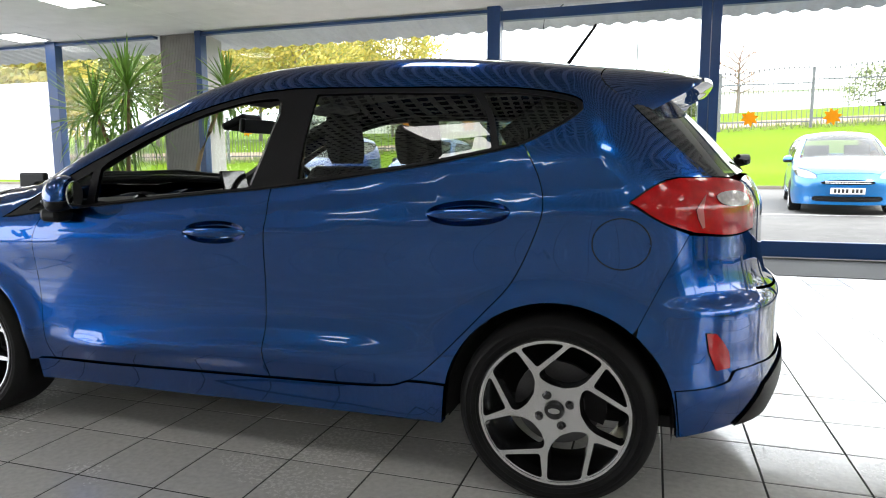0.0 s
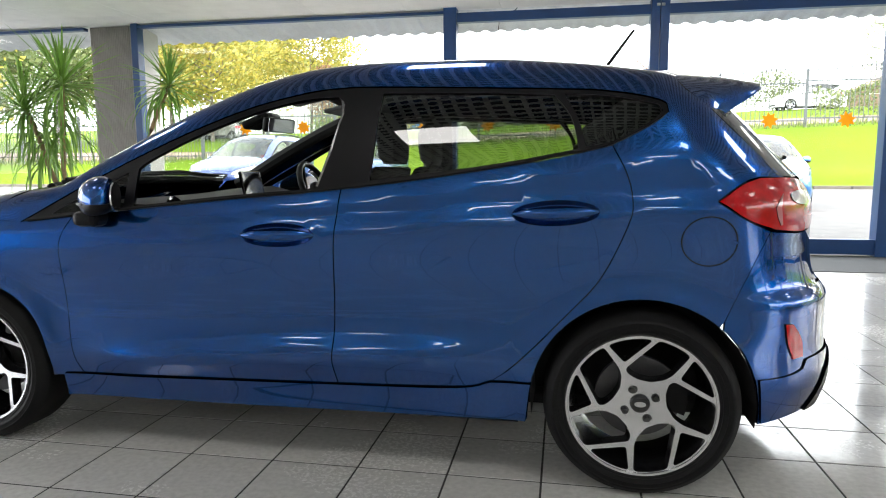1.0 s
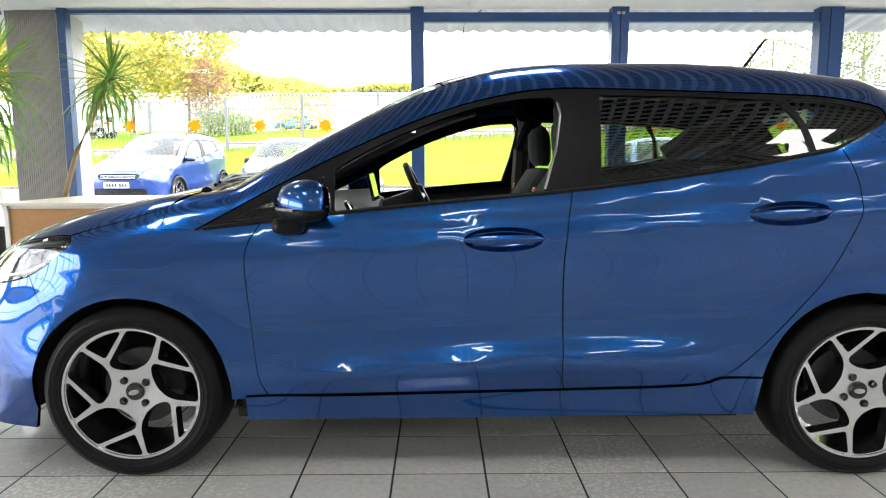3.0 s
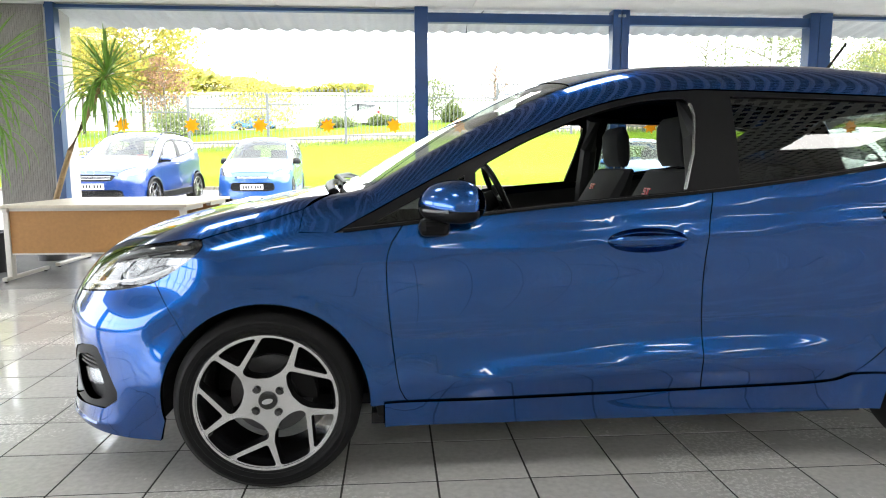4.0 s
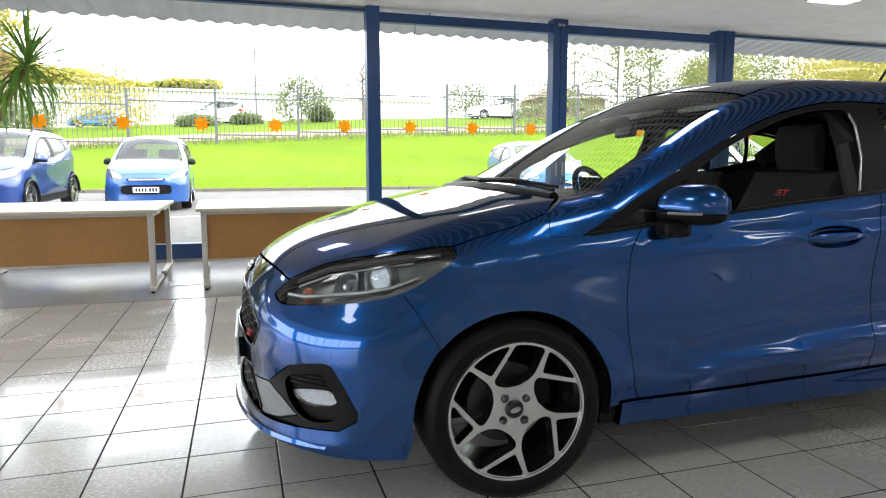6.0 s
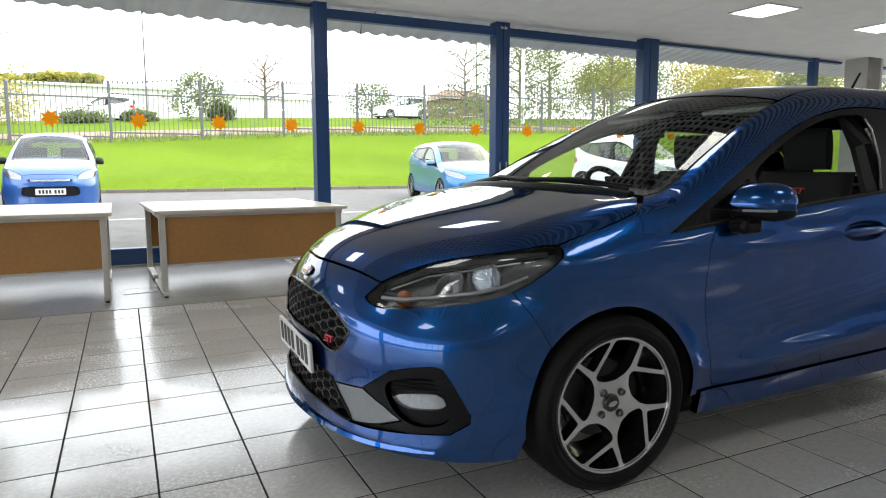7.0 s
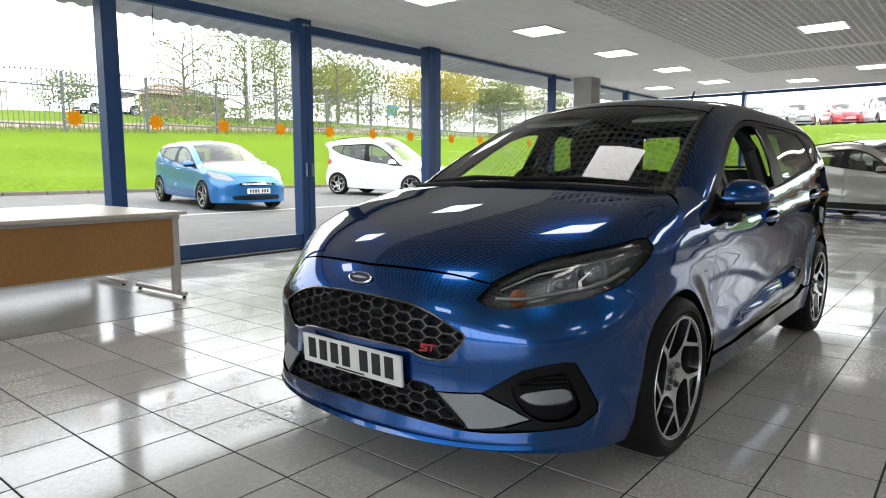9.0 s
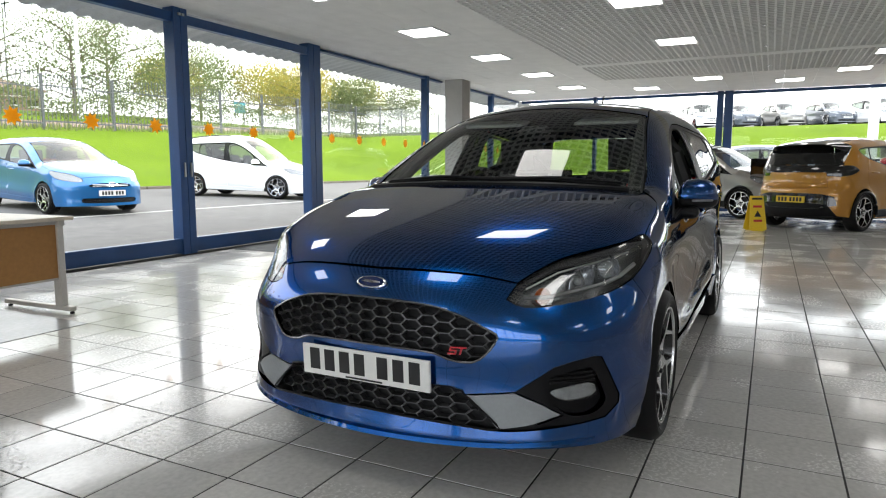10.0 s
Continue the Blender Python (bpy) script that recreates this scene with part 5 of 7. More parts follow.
        part("wheel_bolt", Mesh().lathe([(0.015, -0.035), (0.015, -0.022)], 20, Matrix.Translation((0.054 * math.cos(t), 0.054 * math.sin(t), 0))).lathe([(0.0105, -0.03), (0.0105, -0.014), (0.008, -0.011)], 6, Matrix.Translation((0.054 * math.cos(t), 0.054 * math.sin(t), 0))), ALLOY_DARK, w)
    part("brake_disc", Mesh().lathe([(0.06, -0.10), (0.139, -0.10), (0.139, -0.122), (0.06, -0.122)], 40, closed=True), DISC, w, "grey brake disc", smooth=True)
    arc_pts = [(r_ * math.cos(radians(a)), r_ * math.sin(radians(a))) for r_, angles in ((0.155, range(-20, 37, 7)), (0.09, range(36, -21, -7))) for a in angles]
    cal = Mesh().prism(arc_pts, 0.06, Matrix.Translation((0, 0, -0.14)))
    part("brake_caliper", cal, SHELL, w)
    WHEEL_PARTS.extend((o.name.split(".")[0], o.data) for o in w.children)
    return w


CAR = pose(-2.6255, 2.955, 0, 0, 0, -0.5) @ Matrix.Diagonal((1.0, 0.985, 0.975, 1))
car = thing("hatchback_car", "metallic blue five-door hatchback with black and silver alloy wheels", "car", CAR)
body(car, BLUE)
for cx in (0.0, S.rear_x):
    for side in (-1, 1):
        wheel(car, cx, side, 14.5 if cx == 0 else 0.0)


# ---- front of the hatchback: grilles, plate, lamps ----
def honeycomb(outline, size, sink, stretch=1.8, wall=0.09):
    """A six-cornered mesh within a half outline, both sides, following the nose."""
    pts = line(*[(a, 0.0, b) for a, b in outline], fine=0.02)
    half = np.array([(p[0], p[2]) for p in pts])
    poly = np.concatenate([half, half[::-1] * np.array([-1, 1])])
    m = Mesh()
    dy, dz = size * stretch * 1.5, size * math.sqrt(3)
    for i in range(-16, 17):
        for j in range(0, 14):
            cy, cz = i * dy, 0.2 + j * dz + (dz / 2 if i % 2 else 0)
            if not inside(poly, np.array([[cy, cz]]))[0] or near(poly, np.array([[cy, cz]]))[0] < size * 0.15:
                continue
            ring = []
            for s, d in ((1.0, 0.0), (1 - wall, 0.0), (1 - wall * 2.2, 0.024), (1.0, 0.024)):
                for k in range(6):
                    t = math.pi / 3 * k
                    ring.append((sink + d, cy + size * stretch * s * math.cos(t), cz + size * s * math.sin(t)))
            m.add(ring, [(6 * a + k, 6 * a + (k + 1) % 6, 6 * b + (k + 1) % 6, 6 * b + k) for a, b in ((0, 1), (1, 2), (2, 3)) for k in range(6)])
    v = np.array(m.v)
    skin_x = S.cast(np.stack([0 * v[:, 0] + 0.3, v[:, 1], v[:, 2]], 1), np.tile([-1.0, 0, 0], (len(v), 1)))[:, 0]
    m.v = np.stack([v[:, 0] + skin_x, v[:, 1], v[:, 2]], 1).tolist()
    return m


def rim_bar(outline3d, radius, mirror=False):
    p = [tuple(q) for q in outline3d] + [tuple(outline3d[0])]
    if mirror:
        p = [(x, -y, z) for x, y, z in p]
    return Mesh().tube(p, radius, 6)


DARK_MESH = mat("satin_black_mesh", (0.045, 0.045, 0.047), 0.3, 0.3, grain=0.1, scale=100)
GREY_EDGE = mat("dark_chrome_edge", (0.16, 0.16, 0.165), 0.25, 0.8)
BACK_UPPER = both(loop(line(sf(0.0, 0.69), sf(0.3, 0.68)), line(sf(0.3, 0.68), sf(0.49, 0.575)), line(sf(0.49, 0.575), sf(0.42, 0.45)), line(sf(0.42, 0.45), sf(0.0, 0.48))))
BACK_LOWER = both(loop(line(sf(0.0, 0.41), sf(0.36, 0.40)), line(sf(0.36, 0.40), sf(0.54, 0.225)), line(sf(0.54, 0.225), sf(0.0, 0.235))))
for pts, back_outline, size, name in ((UPPER_GRILLE, BACK_UPPER, 0.021, "upper_grille"), (LOWER_GRILLE, BACK_LOWER, 0.021, "lower_grille")):
    g = part(name, honeycomb(pts, size, 0.012), DARK_MESH, car, "black honeycomb grille")
    back = panel(S, back_outline, "front", sink=0.05, depth=0.0, gap=0.0, grid=0.05)
    part("grille_backing", back, SHELL, g)
    part("grille_edge", rim_bar(mesh_hole(pts), 0.004), GREY_EDGE if name == "upper_grille" else BLACK, g)

plate = part("number_plate", Mesh().box(-0.006, -0.26, -0.0555, 0.006, 0.26, 0.0555), PLATE_WHITE, car, "white front number plate", bevel=0.003, at=pose(-0.866, 0.0, 0.422, 0, -3, 0))
for i, y in enumerate((0.205, 0.142, 0.079, 0.016, -0.077, -0.14, -0.203)):
    part("dark_bar", Mesh().box(-0.0075, y - 0.021, -0.034, -0.006, y + 0.021, 0.044), INK, plate)
part("maker_strip", Mesh().box(-0.0075, -0.075, -0.05, -0.006, 0.075, -0.044), INK, plate)
part("plate_holder", Mesh().box(0.006, -0.2, -0.04, 0.03, 0.2, 0.04), BLACK, plate)
badge = Mesh().lathe([(1.0, 0), (1.0, 0.004), (0.9, 0.007)], 36, pose(-0.810, 0, 0.711, 0, -56, 0) @ Matrix.Diagonal((0.024, 0.06, 1, 1)))
bd = part("bonnet_badge", badge, CHROME, car, "oval chrome and navy badge", smooth=True)
part("badge_face", Mesh().lathe([(1.0, 0.005), (0.96, 0.0085)], 36, pose(-0.810, 0, 0.711, 0, -56, 0) @ Matrix.Diagonal((0.0195, 0.053, 1, 1))), NAVY, bd, smooth=True)
part("badge_mark", Mesh().lathe([(1.0, 0.008), (0.9, 0.0095)], 24, pose(-0.810, 0, 0.711, 0, -56, 0) @ Matrix.Diagonal((0.005, 0.038, 1, 1))), CHROME, bd)
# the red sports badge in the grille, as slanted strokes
gb = Mesh()
gm = pose(-0.818, -0.333, 0.51, 90, 0, -74) @ Matrix.Diagonal((0.58, 0.66, 1, 1))
for x0, x1, y0, y1 in ((-0.045, 0.0, 0.012, 0.02), (-0.045, -0.036, 0.0, 0.012), (-0.045, 0.0, -0.003, 0.004), (-0.009, 0.0, -0.018, -0.003), (-0.05, 0.0, -0.02, -0.012), (0.004, 0.05, 0.012, 0.02), (0.018, 0.028, -0.02, 0.012)):
    gb.prism([(x0 + 0.3 * y0, y0), (x1 + 0.3 * y0, y0), (x1 + 0.3 * y1, y1), (x0 + 0.3 * y1, y1)], 0.006, gm)
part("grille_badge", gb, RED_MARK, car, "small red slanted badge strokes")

FOG_WING = loop(line(sf(0.359, 0.361), sf(0.513, 0.377)), line(sf(0.513, 0.377), (-0.719, 0.602, 0.333)), line((-0.719, 0.602, 0.333), (-0.683, 0.652, 0.296)), line((-0.683, 0.652, 0.296), (-0.739, 0.575, 0.266), sf(0.484, 0.25), sf(0.463, 0.252)), line(sf(0.463, 0.252), sf(0.359, 0.361)))
PIVOT_LINE = [(-0.70, 0.53, 0.672), (-0.66, 0.60, 0.672), (-0.58, 0.67, 0.686), (-0.48, 0.725, 0.702), (-0.40, 0.76, 0.722), (-0.32, 0.775, 0.755)]
PIVOT_LINE = [sf(y, z) for x, y, z in PIVOT_LINE[:3]] + [ss(x, z) for x, y, z in PIVOT_LINE[3:]]
LID_LINE = [(-0.665, 0.505, 0.73), (-0.57, 0.555, 0.778), (-0.44, 0.63, 0.814), (-0.33, 0.69, 0.834), (-0.25, 0.735, 0.842)]
LID_LINE = [ss(x, z) for x, y, z in LID_LINE]
for flip in (True, False):
    sg = -1 if flip else 1
    surround = part("fog_lamp_surround", panel(S, FOG, "front", sink=0.03, depth=0.0, gap=-0.012, mirror=flip), BLACK, car, "black fog lamp surround")
    part("bumper_blade", panel(S, FOG_WING, "front", sink=0.004, depth=0.02, gap=0.004, mirror=flip), SILVER_TRIM, surround, "silver-grey bumper insert")
    part("fog_lamp_bezel", panel(S, FOG_FRAME, "front", holes=[FOG_WELL], sink=0.003, depth=0.045, gap=0.002, mirror=flip), BLACK, surround)
    lf = part("fog_lamp", panel(S, FOG_GLASS, "front", sink=0.016, depth=0.02, gap=0.0, grid=0.02, mirror=flip), LENS, surround, "clear oval fog lamp")
    part("fog_reflector", panel(S, FOG_GLASS, "front", sink=0.027, depth=0.0, gap=0.002, grid=0.008, mirror=flip), REFLECTOR_BRIGHT, lf)
    for k in range(3):
        z = 0.402 + 0.015 * k
        part("bezel_slat", Mesh().tube([(S.sf(y, z)[0] + 0.018, sg * y, z) for y in (0.61, 0.65, 0.69, 0.73)], 0.005, 6), BLACK, surround)
    # inside the headlight
    def lamp_frame(x, z, inset):
        p = np.array(S.ss(x, z))
        nn = S.normal(p[None])[0]
        base = Vector((p[0] - nn[0] * inset, sg * (p[1] - nn[1] * inset), p[2] - nn[2] * inset))
        d = Vector((-0.72, sg * 0.66, 0.12)).normalized()
        u = Vector((0.62, sg * 0.7, 0.25))
        u = (u - d * u.dot(d)).normalized()
        w = d.cross(u)
        if w.z < 0:
            w = -w
        return Matrix.Translation(base) @ Matrix((u, w, d)).transposed().to_4x4()

    m4 = lamp_frame(-0.44, 0.762, 0.042)
    pj = part("lamp_projector", Mesh().lathe([(0.056, -0.03), (0.056, 0.006), (0.05, 0.012), (0.045, 0.004), (0.043, -0.012)], 32, m4), REFLECTOR_BRIGHT, car, "bright projector ring", smooth=True)
    part("projector_lens", Mesh().lathe([(0.043, -0.008), (0.038, 0.008), (0.024, 0.02), (0.006, 0.025)], 28, m4), LENS_BODY, pj, "clear glass projector lens", smooth=True)
    m4 = lamp_frame(-0.545, 0.735, 0.042)
    quad = rounded(np.array([(-0.058, -0.036), (-0.02, 0.036), (0.03, 0.044), (0.066, 0.034), (0.046, -0.016), (0.03, -0.038)]), 2)
    bowl_mesh = Mesh()
    nq = len(quad)
    for s_, d_ in ((1.08, 0.006), (1.0, 0.008), (0.85, -0.012), (0.5, -0.028)):
        bowl_mesh.v += [tuple(m4 @ Vector((a * s_, b * s_, d_))) for a, b in quad]
    bowl_mesh.f = [(nq * r_ + k, nq * r_ + (k + 1) % nq, nq * r_ + nq + (k + 1) % nq, nq * r_ + nq + k) for r_ in range(3) for k in range(nq)] + [tuple(range(3 * nq, 4 * nq))]
    rf = part("lamp_reflector", bowl_mesh, REFLECTOR_BRIGHT, car, "bright faceted reflector bowl", smooth=True)
    part("reflector_bulb", Mesh().lathe([(0.012, -0.028), (0.012, -0.004), (0.006, 0.002)], 16, m4), STEEL, rf, smooth=True)
    part("light_strip", Mesh().tube([(x + 0.018, sg * (y - 0.02), z + 0.006) for x, y, z in PIVOT_LINE], 0.0075, 8), STEEL, car, "bright lamp strip", smooth=True)
    part("lamp_eyelid", Mesh().tube([(x + 0.012, sg * (y - 0.014), z - 0.008) for x, y, z in LID_LINE], [0.006, 0.010, 0.014, 0.012, 0.006], 8), DARK_MESH, car, smooth=True)
    part("lamp_eyelid_trim", Mesh().tube([(x + 0.012, sg * (y - 0.012), z - 0.028) for x, y, z in LID_LINE[:4]], 0.0035, 6), STEEL, car, smooth=True)
    m4 = lamp_frame(-0.655, 0.695, 0.034)
    part("indicator_bulb", Mesh().lathe([(0.026, -0.012), (0.03, -0.004), (0.022, 0.006), (0.008, 0.012)], 18, m4), AMBER, car, smooth=True)
    part("rear_reflector", panel(S, REFLECTOR, "rear", sink=-0.004, depth=0.01, mirror=flip, grid=0.02), RED_LENS, car, "red bumper reflector")
    part("tail_light_stripe", panel(S, STRIPE_LENS, "rear", sink=-0.0065, depth=0.004, mirror=flip, grid=0.02), PINK_LENS, car)
    part("reversing_lens", panel(S, REVERSE_LENS, "rear", sink=-0.007, depth=0.006, mirror=flip, grid=0.02), PALE_LENS, car, "pale reversing lamp lens")
    # wiper arms and antenna belong to no side; fuel flap on the near flank
    if flip:
        ringp = [S.ss(2.68 + 0.083 * math.cos(t), 0.853 + 0.078 * math.sin(t)) for t in np.linspace(0, 2 * math.pi, 49)]
        part("fuel_flap_gap", Mesh().tube([(x, -y - 0.0002, z) for x, y, z in ringp], 0.0022, 6), SHELL, car, "round fuel flap joint")
        e = S.ss(2.75, 0.85)
        part("fuel_flap_notch", Mesh().lathe([(0.016, 0), (0.014, 0.004)], 16, Matrix.Translation((e[0], -e[1] + 0.003, e[2])) @ pose(0, 0, 0, 90, 0, 0) @ Matrix.Diagonal((1, 0.5, 1, 1))), BLUE, car, smooth=True)
    # mud flap behind the front wheel and black sill strip
    part("belt_strip", Mesh().tube([(x, sg * (S.ss(x, float(belt_at(x)))[1] + 0.001), float(belt_at(x)) + 0.004) for x in np.linspace(0.26, 2.37, 30)], 0.0065, 6), BLACK, car, "black rubber belt strip", smooth=True)
    part("sill", Mesh().box(0.36, sg * 0.80 - 0.03, 0.235, 2.12, sg * 0.80 + 0.03, 0.31), SHELL, car, bevel=0.01)

# lip under the front bumper
lip = []
for y in np.linspace(-0.74, 0.74, 41):
    x = float(S.front(0.19)) + 0.30 * y * y + 0.62 * abs(y) ** 6
    lip.append((x - 0.008 + 0.02 * abs(y), y, 0.19 + 0.03 * abs(y) ** 3))
splitter = Mesh()
for x, y, z in lip:
    splitter.v += [(x - 0.012, y, z), (x - 0.006, y, z + 0.014), (x + 0.07, y, z + 0.02), (x + 0.07, y, z - 0.012)]
splitter.f = [(4 * i + k, 4 * i + (k + 1) % 4, 4 * i + 4 + (k + 1) % 4, 4 * i + 4 + k) for i in range(40) for k in range(4)] + [(0, 1, 2, 3), (160, 161, 162, 163)]
part("front_splitter", splitter, BLUE, car, smooth=True)

# wipers, aerial, rear wiper
for y0, y1 in ((-0.05, 0.58), (-0.62, -0.02)):
    w = part("wiper_arm", Mesh().tube([(S.st(0.17, y1 if y0 < -0.1 else y0)[0], (y1 if y0 < -0.1 else y0), S.st(0.17, 0.1)[2] + 0.02), (S.st(0.2, (y0 + y1) / 2)[0], (y0 + y1) / 2, S.st(0.2, (y0 + y1) / 2)[2] + 0.028), (0.25, (y0 if y0 < -0.1 else y1), S.st(0.25, 0.58)[2] + 0.016)], [0.012, 0.009, 0.006], 8), BLACK, car)
    blade = [(0.19 + 0.07 * abs(y) , y, S.st(0.19 + 0.07 * abs(y), abs(y))[2] + 0.012) for y in np.linspace(y0, y1, 12)]
    part("wiper_blade", Mesh().tube(blade, 0.007, 6), BLACK, w)
part("scuttle_panel", Mesh().tube([(0.155 + 0.06 * (y / 0.66) ** 2, y, S.st(0.155 + 0.06 * (y / 0.66) ** 2, abs(y))[2] - 0.008) for y in np.linspace(-0.66, 0.66, 25)], 0.022, 8), BLACK, car, "black scuttle panel", smooth=True)
zr = S.st(2.4, 0.0)[2]
ab = part("aerial_base", Mesh().lathe([(0.028, -0.004), (0.024, 0.01), (0.012, 0.024)], 20, Matrix.Translation((2.39, 0.02, zr)) @ Matrix.Diagonal((1.4, 0.8, 1, 1))), BLACK, car, smooth=True)
part("aerial_rod", Mesh().tube([(2.39, 0.02, zr + 0.015), (2.512, 0.02, zr + 0.185)], [0.0085, 0.006], 8), BLACK, ab)
rw = S.sr(0.0, 1.1)
part("rear_wiper", Mesh().tube([(rw[0] + 0.005, 0.0, rw[2]), (rw[0] + 0.05, 0.0, rw[2] + 0.01), (rw[0] + 0.045, -0.05, rw[2] + 0.02), (S.sr(0.3, 1.12)[0] + 0.03, -0.3, 1.12)], [0.022, 0.02, 0.012, 0.008], 8), BLACK, car)

# ---- cabin ----
def cushion(pts, width, centre, depth, power=2.6):
    """A padded block along pts (x, z) with its own thickness, rounded across."""
    m = Mesh()
    n, rows = 14, len(pts)
    for (x, z), d in zip(pts, depth):
        for k in range(n):
            t = 2 * math.pi * k / n
            c, s = math.cos(t), math.sin(t)
            m.v.append((x + d * math.copysign(abs(s) ** (2 / power), s), centre + width / 2 * math.copysign(abs(c) ** (2 / power), c), z))
    m.f = [(n * i + k, n * i + (k + 1) % n, n * i + n + (k + 1) % n, n * i + n + k) for i in range(rows - 1) for k in range(n)] + [tuple(range(n))[::-1], tuple(range(n * (rows - 1), n * rows))]
    return m


for cy in (-0.37, 0.37):
    back = part("front_seat", cushion([(1.36, 0.45), (1.38, 0.55), (1.42, 0.72), (1.47, 0.9), (1.52, 1.0), (1.55, 1.08), (1.555, 1.09)], 0.5, cy, [0.06, 0.09, 0.09, 0.08, 0.07, 0.045, 0.01]), CLOTH, car, "black cloth sports seat", smooth=True)
    part("headrest", cushion([(1.565, 1.10), (1.56, 1.13), (1.555, 1.2), (1.55, 1.26), (1.55, 1.29), (1.55, 1.30)], 0.24, cy, [0.03, 0.05, 0.055, 0.05, 0.03, 0.01]), CLOTH, back, smooth=True)
    part("seat_base", Mesh().box(0.85, cy - 0.24, 0.26, 1.4, cy + 0.24, 0.5), CLOTH, back, bevel=0.05)
    sm = Mesh()
    mm = Matrix.Translation((1.422, cy - 0.06, 1.0)) @ pose(0, 0, 0, 0, 0, -90) @ pose(0, 0, 0, 78, 0, 0)
    for x0, x1, y0, y1 in ((-0.03, -0.004, 0.008, 0.014), (-0.03, -0.024, 0.0, 0.008), (-0.03, -0.004, -0.003, 0.003), (-0.01, -0.004, -0.014, -0.003), (-0.034, -0.004, -0.014, -0.009), (0.002, 0.034, 0.008, 0.014), (0.012, 0.02, -0.014, 0.008)):
        sm.prism([(x0 + 0.3 * y0, y0), (x1 + 0.3 * y0, y0), (x1 + 0.3 * y1, y1), (x0 + 0.3 * y1, y1)], 0.004, mm)
    part("seat_badge", sm, RED_MARK, back, "red stitched strokes")
bench = part("rear_bench", cushion([(2.3, 0.45), (2.33, 0.6), (2.38, 0.8), (2.42, 0.95), (2.43, 0.98)], 1.25, 0.0, [0.08, 0.1, 0.09, 0.06, 0.02], 5), CLOTH, car, "black rear bench", smooth=True)
for cy in (-0.36, 0.36):
    part("rear_headrest", cushion([(2.43, 0.98), (2.43, 1.0), (2.44, 1.06), (2.44, 1.09), (2.44, 1.10)], 0.24, cy, [0.02, 0.04, 0.045, 0.03, 0.01]), CLOTH, bench, smooth=True)
dash = Mesh()
nd = 24
for i in range(nd + 1):
    y = -0.72 + 1.44 * i / nd
    bulge = 0.04 * math.exp(-(((y - 0.36) / 0.2) ** 2))
    dash.v += [(0.22, y, 0.90), (0.30, y, 0.945), (0.5, y, 0.955 + bulge * 0.5), (0.68, y, 0.945 + bulge), (0.75, y, 0.90 + bulge), (0.78, y, 0.80), (0.70, y, 0.55), (0.25, y, 0.5)]
dash.f = [(8 * i + k, 8 * i + (k + 1) % 8, 8 * i + 8 + (k + 1) % 8, 8 * i + 8 + k) for i in range(nd) for k in range(8)] + [tuple(range(8)), tuple(range(8 * nd, 8 * nd + 8))]
dash = part("dashboard", dash, CABIN, car, "charcoal moulded dashboard", smooth=True)
part("touch_screen", Mesh().box(-0.008, -0.1, -0.065, 0.008, 0.1, 0.065, pose(0.74, 0.02, 1.005, 0, -12, 0)), GLOSS_BLACK, dash, "upright tablet screen", bevel=0.004)
part("air_vent", Mesh().lathe([(0.045, 0), (0.045, 0.012), (0.03, 0.006)], 20, Matrix.Translation((0.72, -0.6, 0.93)) @ pose(0, 0, 0, 0, 60, 0)), GLOSS_BLACK, dash, smooth=True)
wheel_m = pose(0.95, 0.36, 0.945, 0, 65, 0) @ pose(0, 0, 0, 0, 0, 0)
rim_pts = [wheel_m @ Vector((0.178 * math.cos(t), 0.178 * math.sin(t), 0)) for t in np.linspace(0, 2 * math.pi, 41)]
sw = part("steering_wheel", Mesh().tube(rim_pts, 0.016, 10), BLACK, car, "black leather steering wheel", smooth=True)
part("wheel_hub", Mesh().lathe([(0.07, -0.01), (0.07, 0.01), (0.05, 0.03)], 24, wheel_m), BLACK, sw, smooth=True)
for a in (0, 180, 270):
    q = [wheel_m @ Vector((r * math.cos(radians(a + 90)), r * math.sin(radians(a + 90)), 0.004)) for r in (0.05, 0.17)]
    part("wheel_spoke", Mesh().tube(q, [0.022, 0.014], 8), STEEL if a != 270 else BLACK, sw)
part("steering_column", Mesh().tube([wheel_m @ Vector((0, 0, -0.02)), wheel_m @ Vector((0, 0, -0.22))], [0.05, 0.07], 12), BLACK, sw, smooth=True)
mir = part("interior_mirror", Mesh().box(-0.016, -0.11, -0.035, 0.016, 0.11, 0.035, pose(0.90, 0.0, 1.29, 0, 8, -12)), BLACK, car, "black rear-view mirror", bevel=0.012)
part("mirror_face", Mesh().box(0.0165, -0.10, -0.03, 0.018, 0.10, 0.03, pose(0.90, 0.0, 1.29, 0, 8, -12)), CHROME, mir)
part("sensor_pod", Mesh().box(-0.09, -0.08, -0.02, 0.05, 0.08, 0.02, pose(0.83, 0.0, 1.318, 0, -22, 0)), BLACK, mir, bevel=0.015)
for cy in (-0.36, 0.36):
    part("sun_visor", Mesh().box(-0.08, -0.2, -0.01, 0.08, 0.2, 0.01, pose(1.14, cy, 1.385, 0, -12, 0)), LINING, car, "pale grey sun visor", bevel=0.008)
